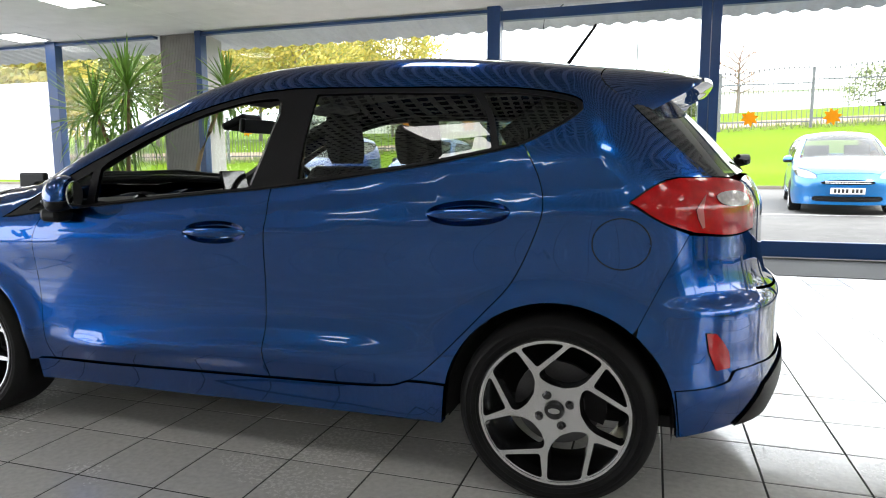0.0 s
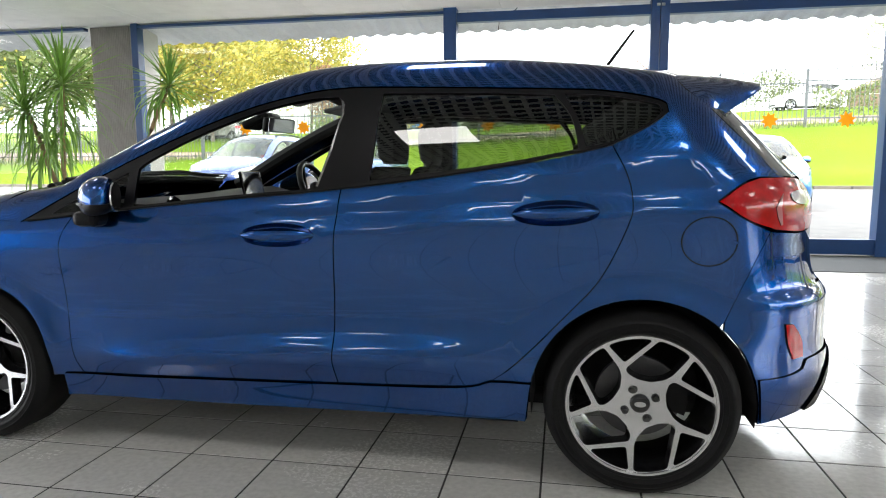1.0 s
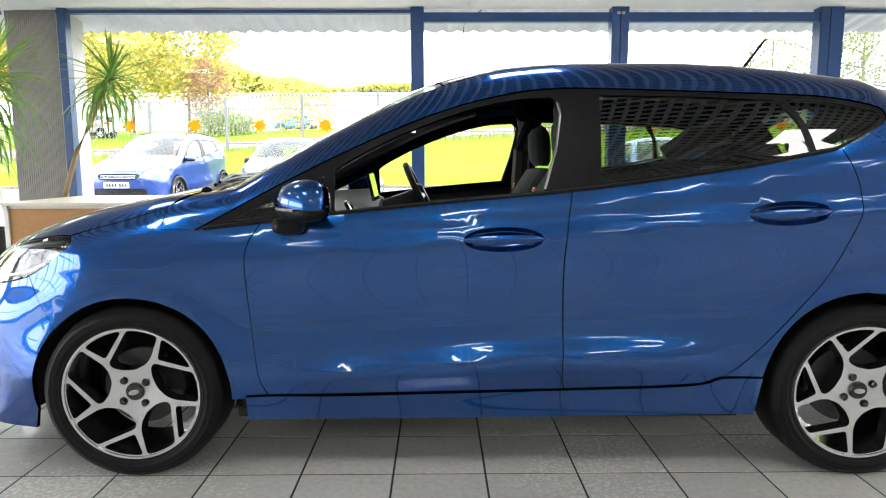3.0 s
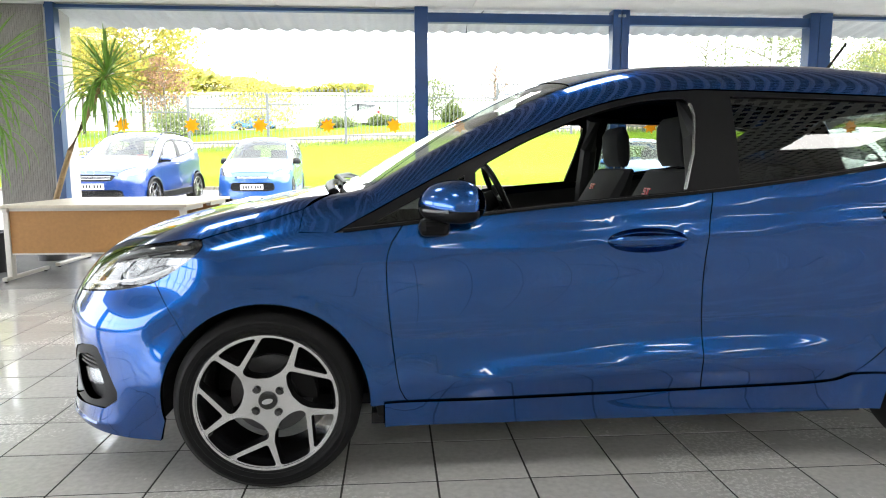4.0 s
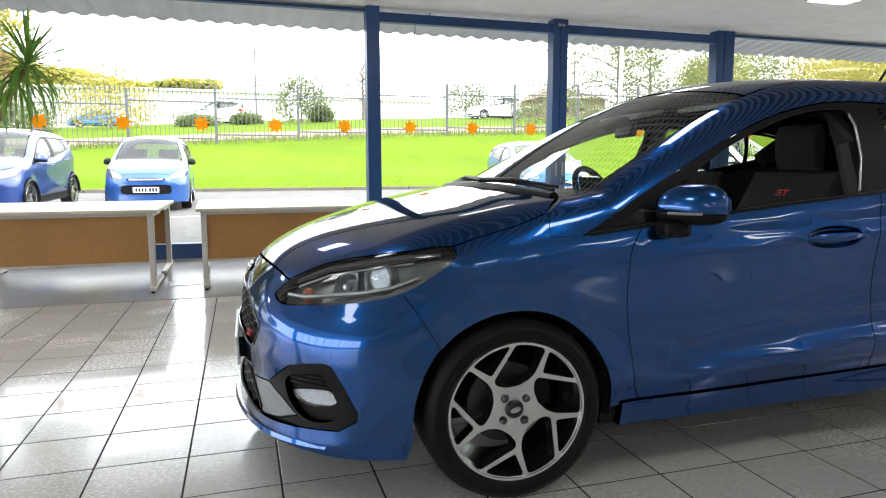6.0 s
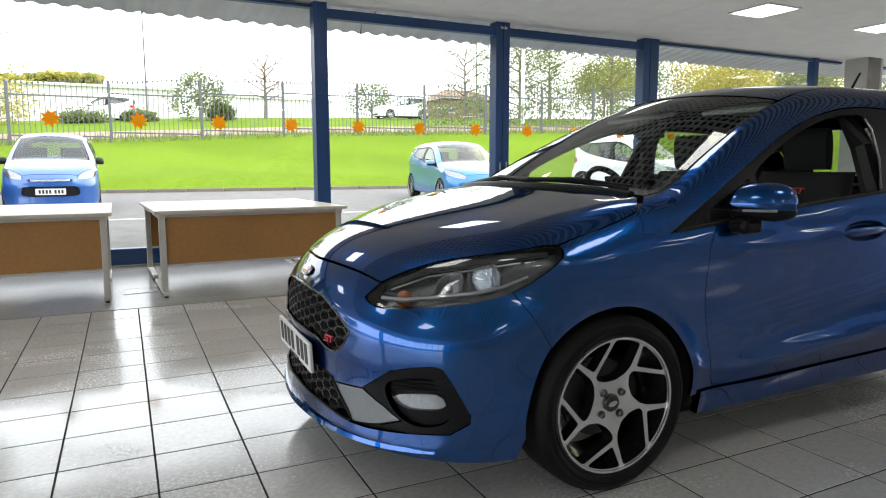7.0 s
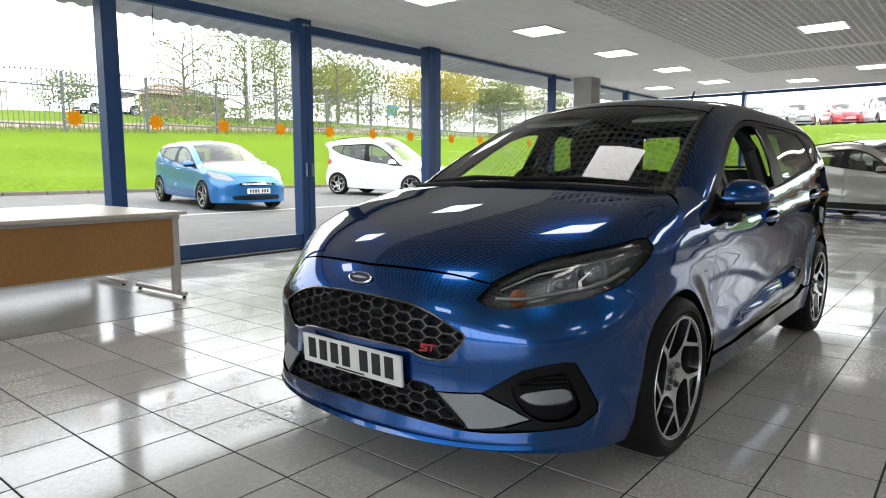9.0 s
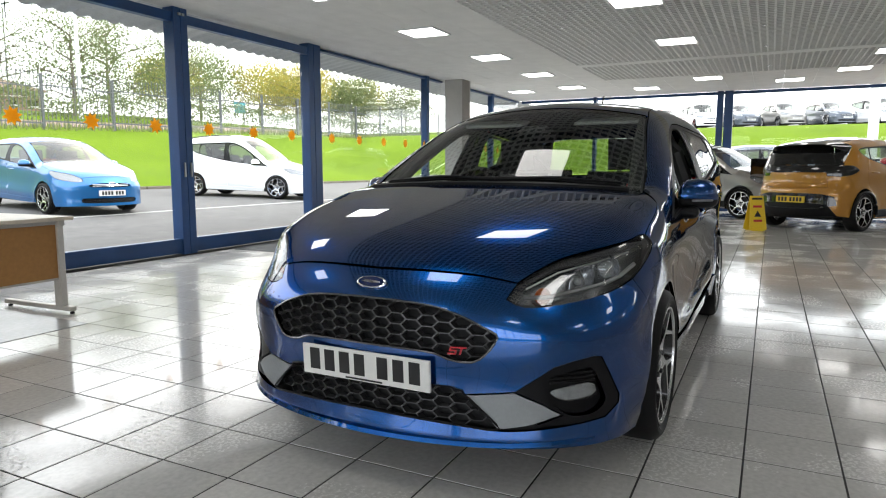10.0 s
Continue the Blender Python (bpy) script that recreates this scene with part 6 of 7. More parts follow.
for sg in (-1, 1):
    p = [(S.st(0.3 + 0.9 * k / 8, 0.68 - 0.12 * k / 8)[0] + 0.03, sg * (0.68 - 0.125 * k / 8 - 0.02), S.st(0.3 + 0.9 * k / 8, 0.68 - 0.12 * k / 8)[2] - 0.035) for k in range(9)]
    part("windscreen_pillar_trim", Mesh().tube(p, 0.035, 8), CABIN, car, smooth=True)
    belt_b = [(1.50, sg * (S.ss(1.5, z)[1] - 0.1), z) for z in (0.5, 0.8, 1.0, 1.2, 1.36)]
    part("centre_pillar_trim", Mesh().tube(belt_b, [0.06, 0.055, 0.05, 0.045, 0.04], 8), CABIN, car, smooth=True)
    edge = [(x, sg * (S.ss(x, z)[1] - 0.004), z) for x, z in ((1.405, 1.02), (1.445, 1.15), (1.47, 1.28), (1.462, 1.325))]
    part("window_channel", Mesh().tube(edge, 0.005, 6), LAMP_BEZEL, car, "grey window channel")
    quarter = [(x, sg * (S.ss(x, z)[1] - 0.13), z) for x, z in ((2.3, 1.16), (2.45, 1.25), (2.62, 1.30))]
    part("rear_pillar_trim", Mesh().tube(quarter, [0.05, 0.07, 0.08], 8), CABIN, car, smooth=True)
part("parcel_shelf", Mesh().box(2.45, -0.58, 0.985, 2.95, 0.58, 1.005), CABIN, car, bevel=0.006)


# ---- things in the showroom ----
def desk(at, w, label, depth=0.84):
    t = thing("desk", label, "desk", at, "desks by the window")
    h = 0.73
    part("desk_top", Mesh().box(-0.02, -0.02, h - 0.028, w + 0.02, depth, h), DESK_TOP, t, "pale beech top", bevel=0.005)
    part("modesty_panel", Mesh().box(0.05, 0.07, 0.27, w - 0.05, 0.09, h - 0.06), WOOD, t, "brown front panel", bevel=0.003)
    part("cable_tray", Mesh().box(0.06, 0.1, h - 0.05, w - 0.06, 0.16, h - 0.03), BLACK, t)
    part("panel_trim", Mesh().box(0.05, 0.066, 0.255, w - 0.05, 0.094, 0.27), DESK_METAL, t)
    part("top_rail", Mesh().box(0.04, 0.06, h - 0.06, w - 0.04, 0.1, h - 0.03), DESK_METAL, t)
    for x in (0.02, w - 0.07):
        leg = part("leg", Mesh().box(x, 0.05, 0.04, x + 0.05, 0.13, h - 0.028), DESK_METAL, t, bevel=0.005)
        part("foot", Mesh().box(x, -0.04, 0.02, x + 0.05, depth - 0.1, 0.055), DESK_METAL, leg, bevel=0.008)
        part("upper_arm", Mesh().box(x, 0.03, h - 0.07, x + 0.05, depth - 0.15, h - 0.03), DESK_METAL, leg, bevel=0.005)
        for yy in (-0.02, depth - 0.14):
            part("levelling_foot", Mesh().lathe([(0.016, 0.0), (0.016, 0.012), (0.008, 0.016), (0.008, 0.024)], 12, Matrix.Translation((x + 0.025, yy, 0))), BLACK, leg)
    return t


for x, y, turn, w, label in ((-5.88, 6.34, 0.6, 1.70, "office desk with pale top, brown front panel and beige legs"), (-3.83, 6.36, 2.4, 1.64, "second office desk with pale top and brown front panel")):
    base = pose(x, y, 0, 0, 0, turn)
    desk(base, w, label)
    desk(base @ pose(w, 1.69, 0, 0, 0, 180), w, "rear office desk pushed back to back against another")


def yucca(x, y, canes, label, seed, pot=(0.22, 0.42), reach=0.62, count=70, skirt=0.5):
    """canes: (lean x, lean y, height)."""
    rng = random.Random(seed)
    t = thing("potted_plant", label, "plant", pose(x, y, 0), "tall indoor plants")
    r, h = pot
    part("planter", Mesh().lathe([(r * 0.82, 0), (r, h * 0.9), (r * 1.04, h), (r * 0.92, h), (r * 0.9, h - 0.04)], 28), POT, t, "dark planter", smooth=True)
    part("soil", Mesh().lathe([(r * 0.9, h - 0.05), (r * 0.5, h - 0.035)], 20), SOIL, t)
    for lx, ly, top in canes:
        pts = [Vector((lx * (k / 6) ** 1.4 + rng.uniform(-0.01, 0.01), ly * (k / 6) ** 1.4 + rng.uniform(-0.01, 0.01), h - 0.05 + (top - h) * k / 6)) for k in range(7)]
        trunk = part("trunk", Mesh().tube(pts, [0.035, 0.032, 0.03, 0.028, 0.027, 0.026, 0.022], 10), CANE, t, smooth=True)
        for k in range(count):
            leaf = Mesh()
            u = k / count
            hangs = u > 0.58
            v = (u - 0.58) / 0.42 if hangs else u / 0.58
            base = pts[-1] + (pts[-3] - pts[-1]).normalized() * (skirt * v if hangs else 0.14 * v)
            a = k * 2.39996 + rng.uniform(-0.25, 0.25)
            rise = rng.uniform(-0.5, 0.15) if hangs else 1.45 - 1.75 * v**0.8 + rng.uniform(-0.15, 0.15)
            L = reach * rng.uniform(0.75, 1.05) * (1.0 if hangs else 0.72 + 0.4 * math.sin(3.0 * v))
            d = Vector((math.cos(a), math.sin(a), 0))
            s = Vector((-math.sin(a), math.cos(a), 0))
            seg, p, ang = 7, base.copy(), rise
            droop = rng.uniform(0.2, 0.34) if hangs else rng.uniform(0.0, 0.1) * (0.4 + v)
            for i in range(seg + 1):
                f = i / seg
                wd = 0.019 * (0.55 + 1.3 * f) * (1 - f) ** 0.7 + 0.0012
                n = -math.sin(ang) * d + Vector((0, 0, math.cos(ang)))
                leaf.v += [tuple(p + s * wd + n * wd * 0.35), tuple(p - n * wd * 0.1), tuple(p - s * wd + n * wd * 0.35)]
                p = p + (L / seg) * (math.cos(ang) * d + Vector((0, 0, math.sin(ang))))
                ang = max(-1.52, ang - droop)
            leaf.f = [(3 * i + j, 3 * i + j + 1, 3 * i + j + 4, 3 * i + j + 3) for i in range(seg) for j in range(2)]
            part("leaf", leaf, LEAF, trunk, smooth=True)
    return t


yucca(-6.4, 7.05, [(0.14, -0.07, 2.16), (-0.33, -0.15, 1.86)], "tall yucca with two crowns of long drooping leaves", 3, reach=0.78, count=120, skirt=0.75)
yucca(-6.22, 7.95, [(0.78, -0.03, 2.22)], "leaning yucca with one spiky crown beside the column", 5, pot=(0.18, 0.42), reach=0.66, count=92, skirt=0.34)

# dark chair and low cabinet far behind the plants
stand = thing("office_chair", "black office chair by the far windows", "chair", pose(-8.2, 7.2, 0))
part("backrest", Mesh().box(-0.24, -0.03, 0.55, 0.24, 0.05, 1.0), BLACK, stand, bevel=0.03)
part("seat", Mesh().box(-0.25, 0.0, 0.42, 0.25, 0.5, 0.5), BLACK, stand, bevel=0.03)
part("stem", Mesh().lathe([(0.03, 0.05), (0.03, 0.42)], 12, Matrix.Translation((0, 0.25, 0))), STEEL, stand)
part("base", Mesh().box(-0.3, 0.22, 0.02, 0.3, 0.28, 0.06).box(-0.03, -0.05, 0.02, 0.03, 0.55, 0.06), BLACK, stand)


# star stickers on the glass
def sticker(x, y, z=1.6, r=0.102):
    m = Mesh()
    o = []
    for k in range(16):
        rr = r if k % 2 == 0 else r * 0.58
        o.append((rr * math.cos(math.pi * k / 8 + 0.2), rr * math.sin(math.pi * k / 8 + 0.2)))
    m.prism(o, 0.0015, pose(x, y - 0.003, z, 90, 0, 0))
    return tagged(part("window_sticker", m, STAR), "orange eight-pointed star sticker on the window", "sticker", "window stickers")


for k in range(5):
    sticker(-2.19 - 0.84 * k, GLASS_Y)
for x in (-1.36, -0.52, 0.32, 1.16, 2.0, 2.84):
    sticker(x, 8.45)
for k in range(5):
    sticker(3.95 + 0.84 * k, GLASS_Y)
for k in range(4):
    sticker(9.0 + 0.84 * k, GLASS_Y)
# entrance mat, vinyl floor under the desks
tagged(part("entrance_mat", Mesh().box(1.3, 7.1, -0.004, 7.2, 8.3, 0.006), MATTING, bevel=0.003), "dark ribbed entrance mat in front of the doors", "mat")
structure("vinyl_floor", Mesh().box(WEST, 6.003, -0.006, -2.395, 8.44, 0.003), VINYL, "smooth grey floor under the desks")

# wet-floor sign
ws = thing("floor_sign", "yellow folding wet-floor sign on the tiles", "sign", pose(7.45, 1.97, 0, 0, 0, -65))
for s in (-1, 1):
    leafm = pose(0, s * 0.13, 0, s * 11, 0, 0)
    face = part("sign_leaf", Mesh().prism([(-0.15, 0.03), (-0.1, 0.0), (0.1, 0.0), (0.15, 0.03), (0.11, 0.62), (-0.11, 0.62)], 0.012, leafm @ pose(0, 0, 0, 90, 0, 0)), SIGN_YELLOW, ws)
    if s < 0:
        mk = leafm @ pose(0, -0.0135, 0, 90, 0, 0)
        part("sign_mark", Mesh().prism([(-0.06, 0.25), (0.06, 0.25), (0.0, 0.36)], 0.001, mk), INK, face)
        for y0, y1 in ((0.41, 0.45), (0.16, 0.2)):
            part("text_bar", Mesh().prism([(-0.075, y0), (0.075, y0), (0.075, y1), (-0.075, y1)], 0.001, mk), RED_MARK, face)
        part("text_bar", Mesh().prism([(-0.09, 0.55), (0.09, 0.55), (0.09, 0.585), (-0.09, 0.585)], 0.001, mk), INK, face)

# small stand with a screen between the far cars
st_ = thing("display_stand", "dark screen on a slim stand beside the cars", "stand", pose(10.4, 1.9, 0, 0, 0, -70))
part("screen", Mesh().box(-0.28, -0.02, 0.85, 0.28, 0.02, 1.3), GLOSS_BLACK, st_, bevel=0.01)
part("post", Mesh().box(-0.03, -0.03, 0.03, 0.03, 0.03, 0.85), WOOD, st_)
part("foot", Mesh().box(-0.2, -0.2, 0.0, 0.2, 0.2, 0.03), BLACK, st_, bevel=0.006)

# canopy of corrugated sheet outside
can = Mesh()
xs = np.arange(-16, 20, 0.02)
for x in xs:
    w = 0.018 * max(-0.6, math.sin(2 * math.pi * x / 0.225))
    for y, z in ((8.65, 3.1), (9.5, 2.97), (9.5, 2.96), (8.65, 3.09)):
        can.v.append((x, y, z + w))
can.f = [(4 * i + k, 4 * i + (k + 1) % 4, 4 * i + 4 + (k + 1) % 4, 4 * i + 4 + k) for i in range(len(xs) - 1) for k in range(4)]
structure("canopy", can, CANOPY, "white corrugated canopy edge over the glass front", smooth=True)
structure("roof", Mesh().box(WEST - 0.3, SOUTH - 0.3, 3.9, EAST + 0.3, 8.8, 4.1), ROOFING, "flat roof over the showroom")
structure("fascia", Mesh().box(WEST - 0.3, 8.62, 3.12, EAST + 0.3, 8.8, 3.9), WHITE_METAL, "white fascia above the glass front")

# ---- floor tiles ----
P, X0, Y0 = 0.3235, -1.745, 2.118
tile = Mesh().box(-P / 2 + 0.0035, -P / 2 + 0.0035, -0.006, P / 2 - 0.0035, P / 2 - 0.0035, 0.0).data("tile", TILE, bevel=0.0015)
floor_ob = bpy.data.objects["floor"]
rest = Mesh()
for i in range(-32, 53):
    for j in range(-30, 20):
        x, y = X0 + (i + 0.5) * P, Y0 + (j + 0.5) * P
        if y > GLASS_Y - 0.1 or (x < -2.35 and y > 6.0) or x > EAST or x < WEST or y < SOUTH:
            continue
        if -5.1 < x < 0.9 and 0.9 < y < 6.1 and not (-2.9 < x < 0.9 and y > 3.9):
            part("tile", tile, None, floor_ob, at=Matrix.Translation((x, y, 0)))
        else:
            rest.box(x - P / 2 + 0.0035, y - P / 2 + 0.0035, -0.006, x + P / 2 - 0.0035, y + P / 2 - 0.0035, 0.0)
r = tagged(part("far_tiles", rest, TILE, floor_ob), "", "", "", "stuff")


# ---- other cars ----
def number_plate(parent, x, z, rear=False):
    c = part("number_plate", Mesh().box(-0.006, -0.26, -0.055, 0.006, 0.26, 0.055), PLATE_YELLOW if rear else PLATE_WHITE, parent, at=pose(x, 0, z))
    sx = 0.0072 if rear else -0.0072
    for y in (0.19, 0.13, 0.07, 0.01, -0.08, -0.14, -0.2):
        part("dark_bar", Mesh().box(min(sx, sx * 0.8), y - 0.02, -0.036, max(sx, sx * 0.8), y + 0.02, 0.036), INK, c)
    return c


def other_car(name, label, colour, at, scale=(1, 1, 1), taller=1.0, upright=0.0, lift=0.0, plate_front=True, g=0.07, cladding=False, rails=False, rear_trim=False, face="slim", plate_z=0.44, mirrors=None):
    """at: the front axle on the ground; the nose points to its -x."""
    def warp(x, y, z):
        up = float(step(np.array(z), 1.0, 1.4)) * float(step(np.array(x), 1.9, 2.75))
        zz = z + lift * float(step(np.array(z), 0.22, 0.5))
        if z > 0.98:
            zz = 0.98 + lift + (z - 0.98) * taller
        return (x + upright * up, y * (1 + 0.08 * (taller - 1) * float(step(np.array(z), 1.0, 1.4))), zz)
    c = thing(name, label, "car", at @ Matrix.Diagonal((*scale, 1)))
    body(c, colour, warp, g, face=face)
    if mirrors:
        for o in c.children:
            if o.name.startswith("door_mirror"):
                o.data.materials[0] = mirrors
    for cx in (0.0, S.rear_x):
        for side in (-1, 1):
            w = wheel(c, cx, side)
            if lift:
                w.matrix_basis = w.matrix_basis @ Matrix.Diagonal((1.08, 1.08, 1, 1))
                w.location.z = 0.335
    number_plate(c, -0.875, plate_z + lift) if plate_front else number_plate(c, 3.245, 0.47 + lift, True)
    for yy in (-0.36, 0.36):
        seat = cushion([(1.36, 0.5), (1.42, 0.8), (1.5, 1.0), (1.53, 1.15), (1.54, 1.25)], 0.46, yy, [0.08, 0.09, 0.08, 0.05, 0.02])
        part("seat", seat, CLOTH, c, smooth=True)
    part("dashboard", Mesh().box(0.28, -0.66, 0.6, 0.72, 0.66, 0.93), CABIN, c, bevel=0.05)
    if rear_trim:
        band = both(loop(line(sr(0.0, 1.05), sr(0.5, 1.045), ss(2.88, 1.03)), line(ss(2.88, 1.03), ss(2.83, 0.98)), line(ss(2.83, 0.98), ss(2.95, 0.94), sr(0.5, 0.935), sr(0.0, 0.935))))
        skin("rear_band", band, GLOSS_BLACK, c, "rear", warp=warp, grid=0.05, sink=-0.014, depth=0.03, label="gloss black light band")
        valance = both(loop(line(sr(0.0, 0.58), sr(0.45, 0.575), sr(0.66, 0.53)), line(sr(0.66, 0.53), sr(0.70, 0.40)), line(sr(0.70, 0.40), sr(0.4, 0.36), sr(0.0, 0.355))))
        skin("lower_valance", valance, GLOSS_BLACK, c, "rear", warp=warp, grid=0.05, sink=-0.012, depth=0.03, label="black lower bumper")
        for o in c.children:
            if o.name.startswith(("tail_light", "rear_window", "roof")):
                o.data.materials[0] = GLOSS_BLACK
    if cladding:
        for sg in (-1, 1):
            for cx in (0.0, S.rear_x):
                p = [(cx + 0.36 * math.cos(t), sg * 0.885, S.wheel + 0.01 + 0.36 * math.sin(t)) for t in np.linspace(-0.1, math.pi + 0.1, 24)]
                part("arch_cladding", Mesh().tube(p, 0.028, 8), BLACK, c, smooth=True)
            part("sill_cladding", Mesh().box(0.36, sg * 0.85 - 0.03, 0.24, 2.13, sg * 0.85 + 0.03, 0.38), BLACK, c, bevel=0.02)
    if rails:
        for sg in (-1, 1):
            p = [warp(*S.st(x, 0.52)) for x in (1.3, 1.6, 2.0, 2.4, 2.6)]
            part("roof_rail", Mesh().tube([(x, sg * y, z + (0.01 if i in (0, 4) else 0.04)) for i, (x, y, z) in enumerate(p)], 0.014, 8), BLACK, c)
    return c


def land(x, y):
    return float(rise(np.array(x), np.array(y)))


def parked(x, y, turn):
    """Stands on the land at its front axle and leans with it; turn: the way its tail points, degrees from east."""
    a = radians(turn)
    z0, z1 = land(x, y), land(x + 2.5 * math.cos(a), y + 2.5 * math.sin(a))
    return pose(x, y, z0, 0, 0, turn) @ pose(0, 0, 0, 0, -math.degrees(math.atan2(z1 - z0, 2.5)), 0)


hatch = other_car("parked_hatchback", "bright blue parked hatchback outside on the tarmac", BRIGHT_BLUE, parked(3.6, 14.45, 82), (1.05, 1.03, 1.0))
mpv = other_car("people_carrier", "white parked people carrier on the tarmac", WHITE_CAR, parked(10.5, 14.85, 103), (1.08, 1.04, 1.0), 1.5, 0.3, 0.04, rails=True)
small = other_car("small_hatchback", "pale blue small hatchback facing the window", PALE_BLUE, parked(-5.3, 15.3, 92), (0.88, 0.93, 1.0), 1.05, 0.12, face="small", mirrors=BLACK)
other_car("parked_suv", "deep blue parked compact SUV facing the window", DEEP_BLUE, parked(-8.1, 14.3, 86), (1.0, 1.02, 1.0), 1.1, 0.1, 0.08, cladding=True, rails=True, face="wide", plate_z=0.47)
silver = other_car("silver_crossover", "silver crossover with black wheel arches on the showroom floor", SILVER_CAR, pose(11.05, 1.95, 0, 0, 0, 62), (0.95, 0.97, 1.0), 1.1, 0.12, 0.07, cladding=True, rails=True)
yellow = other_car("yellow_crossover", "amber yellow crossover with black rear band on the showroom floor", YELLOW_CAR, pose(10.5, -0.33, 0, 0, 0, 147), (1.0, 1.0, 1.0), 1.08, 0.12, 0.08, plate_front=False, cladding=True, rear_trim=True)
grey = other_car("grey_hatchback", "grey parked hatchback in the upper car park", GREY_CAR, parked(20.5, 0.4, 80), (1.05, 1.03, 1.0), 1.1, 0.12, 0.06, g=0.1)
red = other_car("red_hatchback", "red parked hatchback in the upper car park", RED_CAR, parked(44.3, 8.5, 25), (1.0, 1.0, 1.0), 1.0, 0.1, 0.0, g=0.1)
for src, spots in ((grey, [(44.0, 3.5, 25), (44.5, -2.0, 25), (45.0, -7.5, 25), (23.5, -9.5, 80), (44.2, 13.8, 25)]), (mpv, [(44.6, -4.8, 25), (43.8, 5.9, 25), (44.1, 16.5, 25), (20.8, -4.8, 80), (14.0, 47.5, 4), (-6.4, 49.5, 4)]), (hatch, [(-17.0, 66.0, 4)]), (silver, [(44.0, 0.8, 25), (26.0, 3.2, 80), (26.0, -1.6, 80), (44.2, 11.1, 25), (-28, 48, 4)])):
    for x, y, turn in spots:
        if y > 40:
            copy_thing(src, pose(x, y, land(x, y), 0, 0, turn))
        else:
            copy_thing(src, parked(x, y, turn))


# ---- fence ----
fence = thing("palisade_fence", "grey steel palisade fence along the top of the bank", "fence")
post_mesh = Mesh().box(-0.06, -0.05, -0.3, 0.06, 0.05, 2.5).data("post", FENCE, bevel=0.01)
pales = Mesh()
X = np.arange(-62, 96, 0.19)
for x in X:
    z = land(x, FENCE_Y)
    top = 2.35 + 0.12 * math.sin((x % 3.6) / 3.6 * math.pi)
    pales.box(x - 0.013, FENCE_Y - 0.06, z + 0.08, x + 0.013, FENCE_Y - 0.045, z + top)
    pales.add([(x - 0.05, FENCE_Y - 0.052, z + top + 0.03), (x + 0.05, FENCE_Y - 0.052, z + top + 0.03), (x, FENCE_Y - 0.052, z + top + 0.14), (x, FENCE_Y - 0.04, z + top - 0.02)], [(0, 1, 2), (0, 2, 3), (1, 3, 2), (0, 3, 1)])
for k in range(44):
    x = -62 + 3.6 * k
    part("post", post_mesh, None, fence, at=Matrix.Translation((x, FENCE_Y, land(x, FENCE_Y))))
for h in (0.35, 1.95):
    rail = Mesh()
    for k in range(43):
        x = -62 + 3.6 * k
        rail.box(x, FENCE_Y - 0.045, land(x, FENCE_Y) + h, x + 3.6, FENCE_Y + 0.01, land(x, FENCE_Y) + h + 0.06)
    part("rail", rail, FENCE, fence)
tagged(part("pale", pales, FENCE, fence), "", "", "", "stuff")


# ---- trees and scrub ----
def tree(x, y, h, spread, leaves, material, seed, label, trunk=0.16, start=0.3, size=0.3, name="tree", z=None):
    rng = random.Random(seed)
    z0 = land(x, y) if z is None else z
    t = thing(name, label, "tree", pose(x, y, z0))
    m = Mesh().tube([(0, 0, -0.3), (0.05, 0.0, h * 0.25), (0.0, 0.08, h * 0.5), (0.05, 0.0, h * 0.85)], [trunk, trunk * 0.8, trunk * 0.5, 0.02], 8)
    tips = []
    for k in range(16):
        a = k * 2.4 + rng.uniform(-0.3, 0.3)
        b = h * (start + (0.9 - start) * k / 16)
        r = spread * (0.55 + 0.45 * math.sin(math.pi * (0.2 + 0.75 * k / 16))) * rng.uniform(0.75, 1.1)
        tip = Vector((r * math.cos(a), r * math.sin(a), b + h * rng.uniform(0.06, 0.16)))
        mid = Vector((0.5 * r * math.cos(a + 0.15), 0.5 * r * math.sin(a + 0.15), b + h * 0.05))
        m.tube([(0.02, 0.02, b * 0.92), mid, tip], [trunk * 0.4, trunk * 0.22, 0.015], 5)
        tips += [tip, mid * 0.4 + tip * 0.6, mid]
        for q in range(2):
            a2 = a + rng.uniform(-0.8, 0.8)
            t2 = mid + Vector((0.45 * r * math.cos(a2), 0.45 * r * math.sin(a2), h * rng.uniform(0.0, 0.12)))
            m.tube([mid, t2], [trunk * 0.18, 0.012], 4)
            tips.append(t2)
    tips.append(Vector((0.05, 0, h * 0.95)))
    part("trunk", m, BARK, t, smooth=True)
    crown = Mesh()
    for k in range(leaves):
        c = rng.choice(tips)
        g = spread * 0.23
        p = c + Vector((rng.gauss(0, g), rng.gauss(0, g), rng.gauss(0, g * 0.8)))
        n = Vector((rng.gauss(0, 1), rng.gauss(0, 1), rng.gauss(0, 1) + 0.4)).normalized()
        u = n.orthogonal().normalized()
        v = n.cross(u)
        s = size * rng.uniform(0.5, 1.1)
        crown.add([p + u * s, p + v * s * 0.6, p - u * s, p - v * s * 0.6], [(0, 1, 2, 3)])
    part("crown", crown, material, t)
    return t


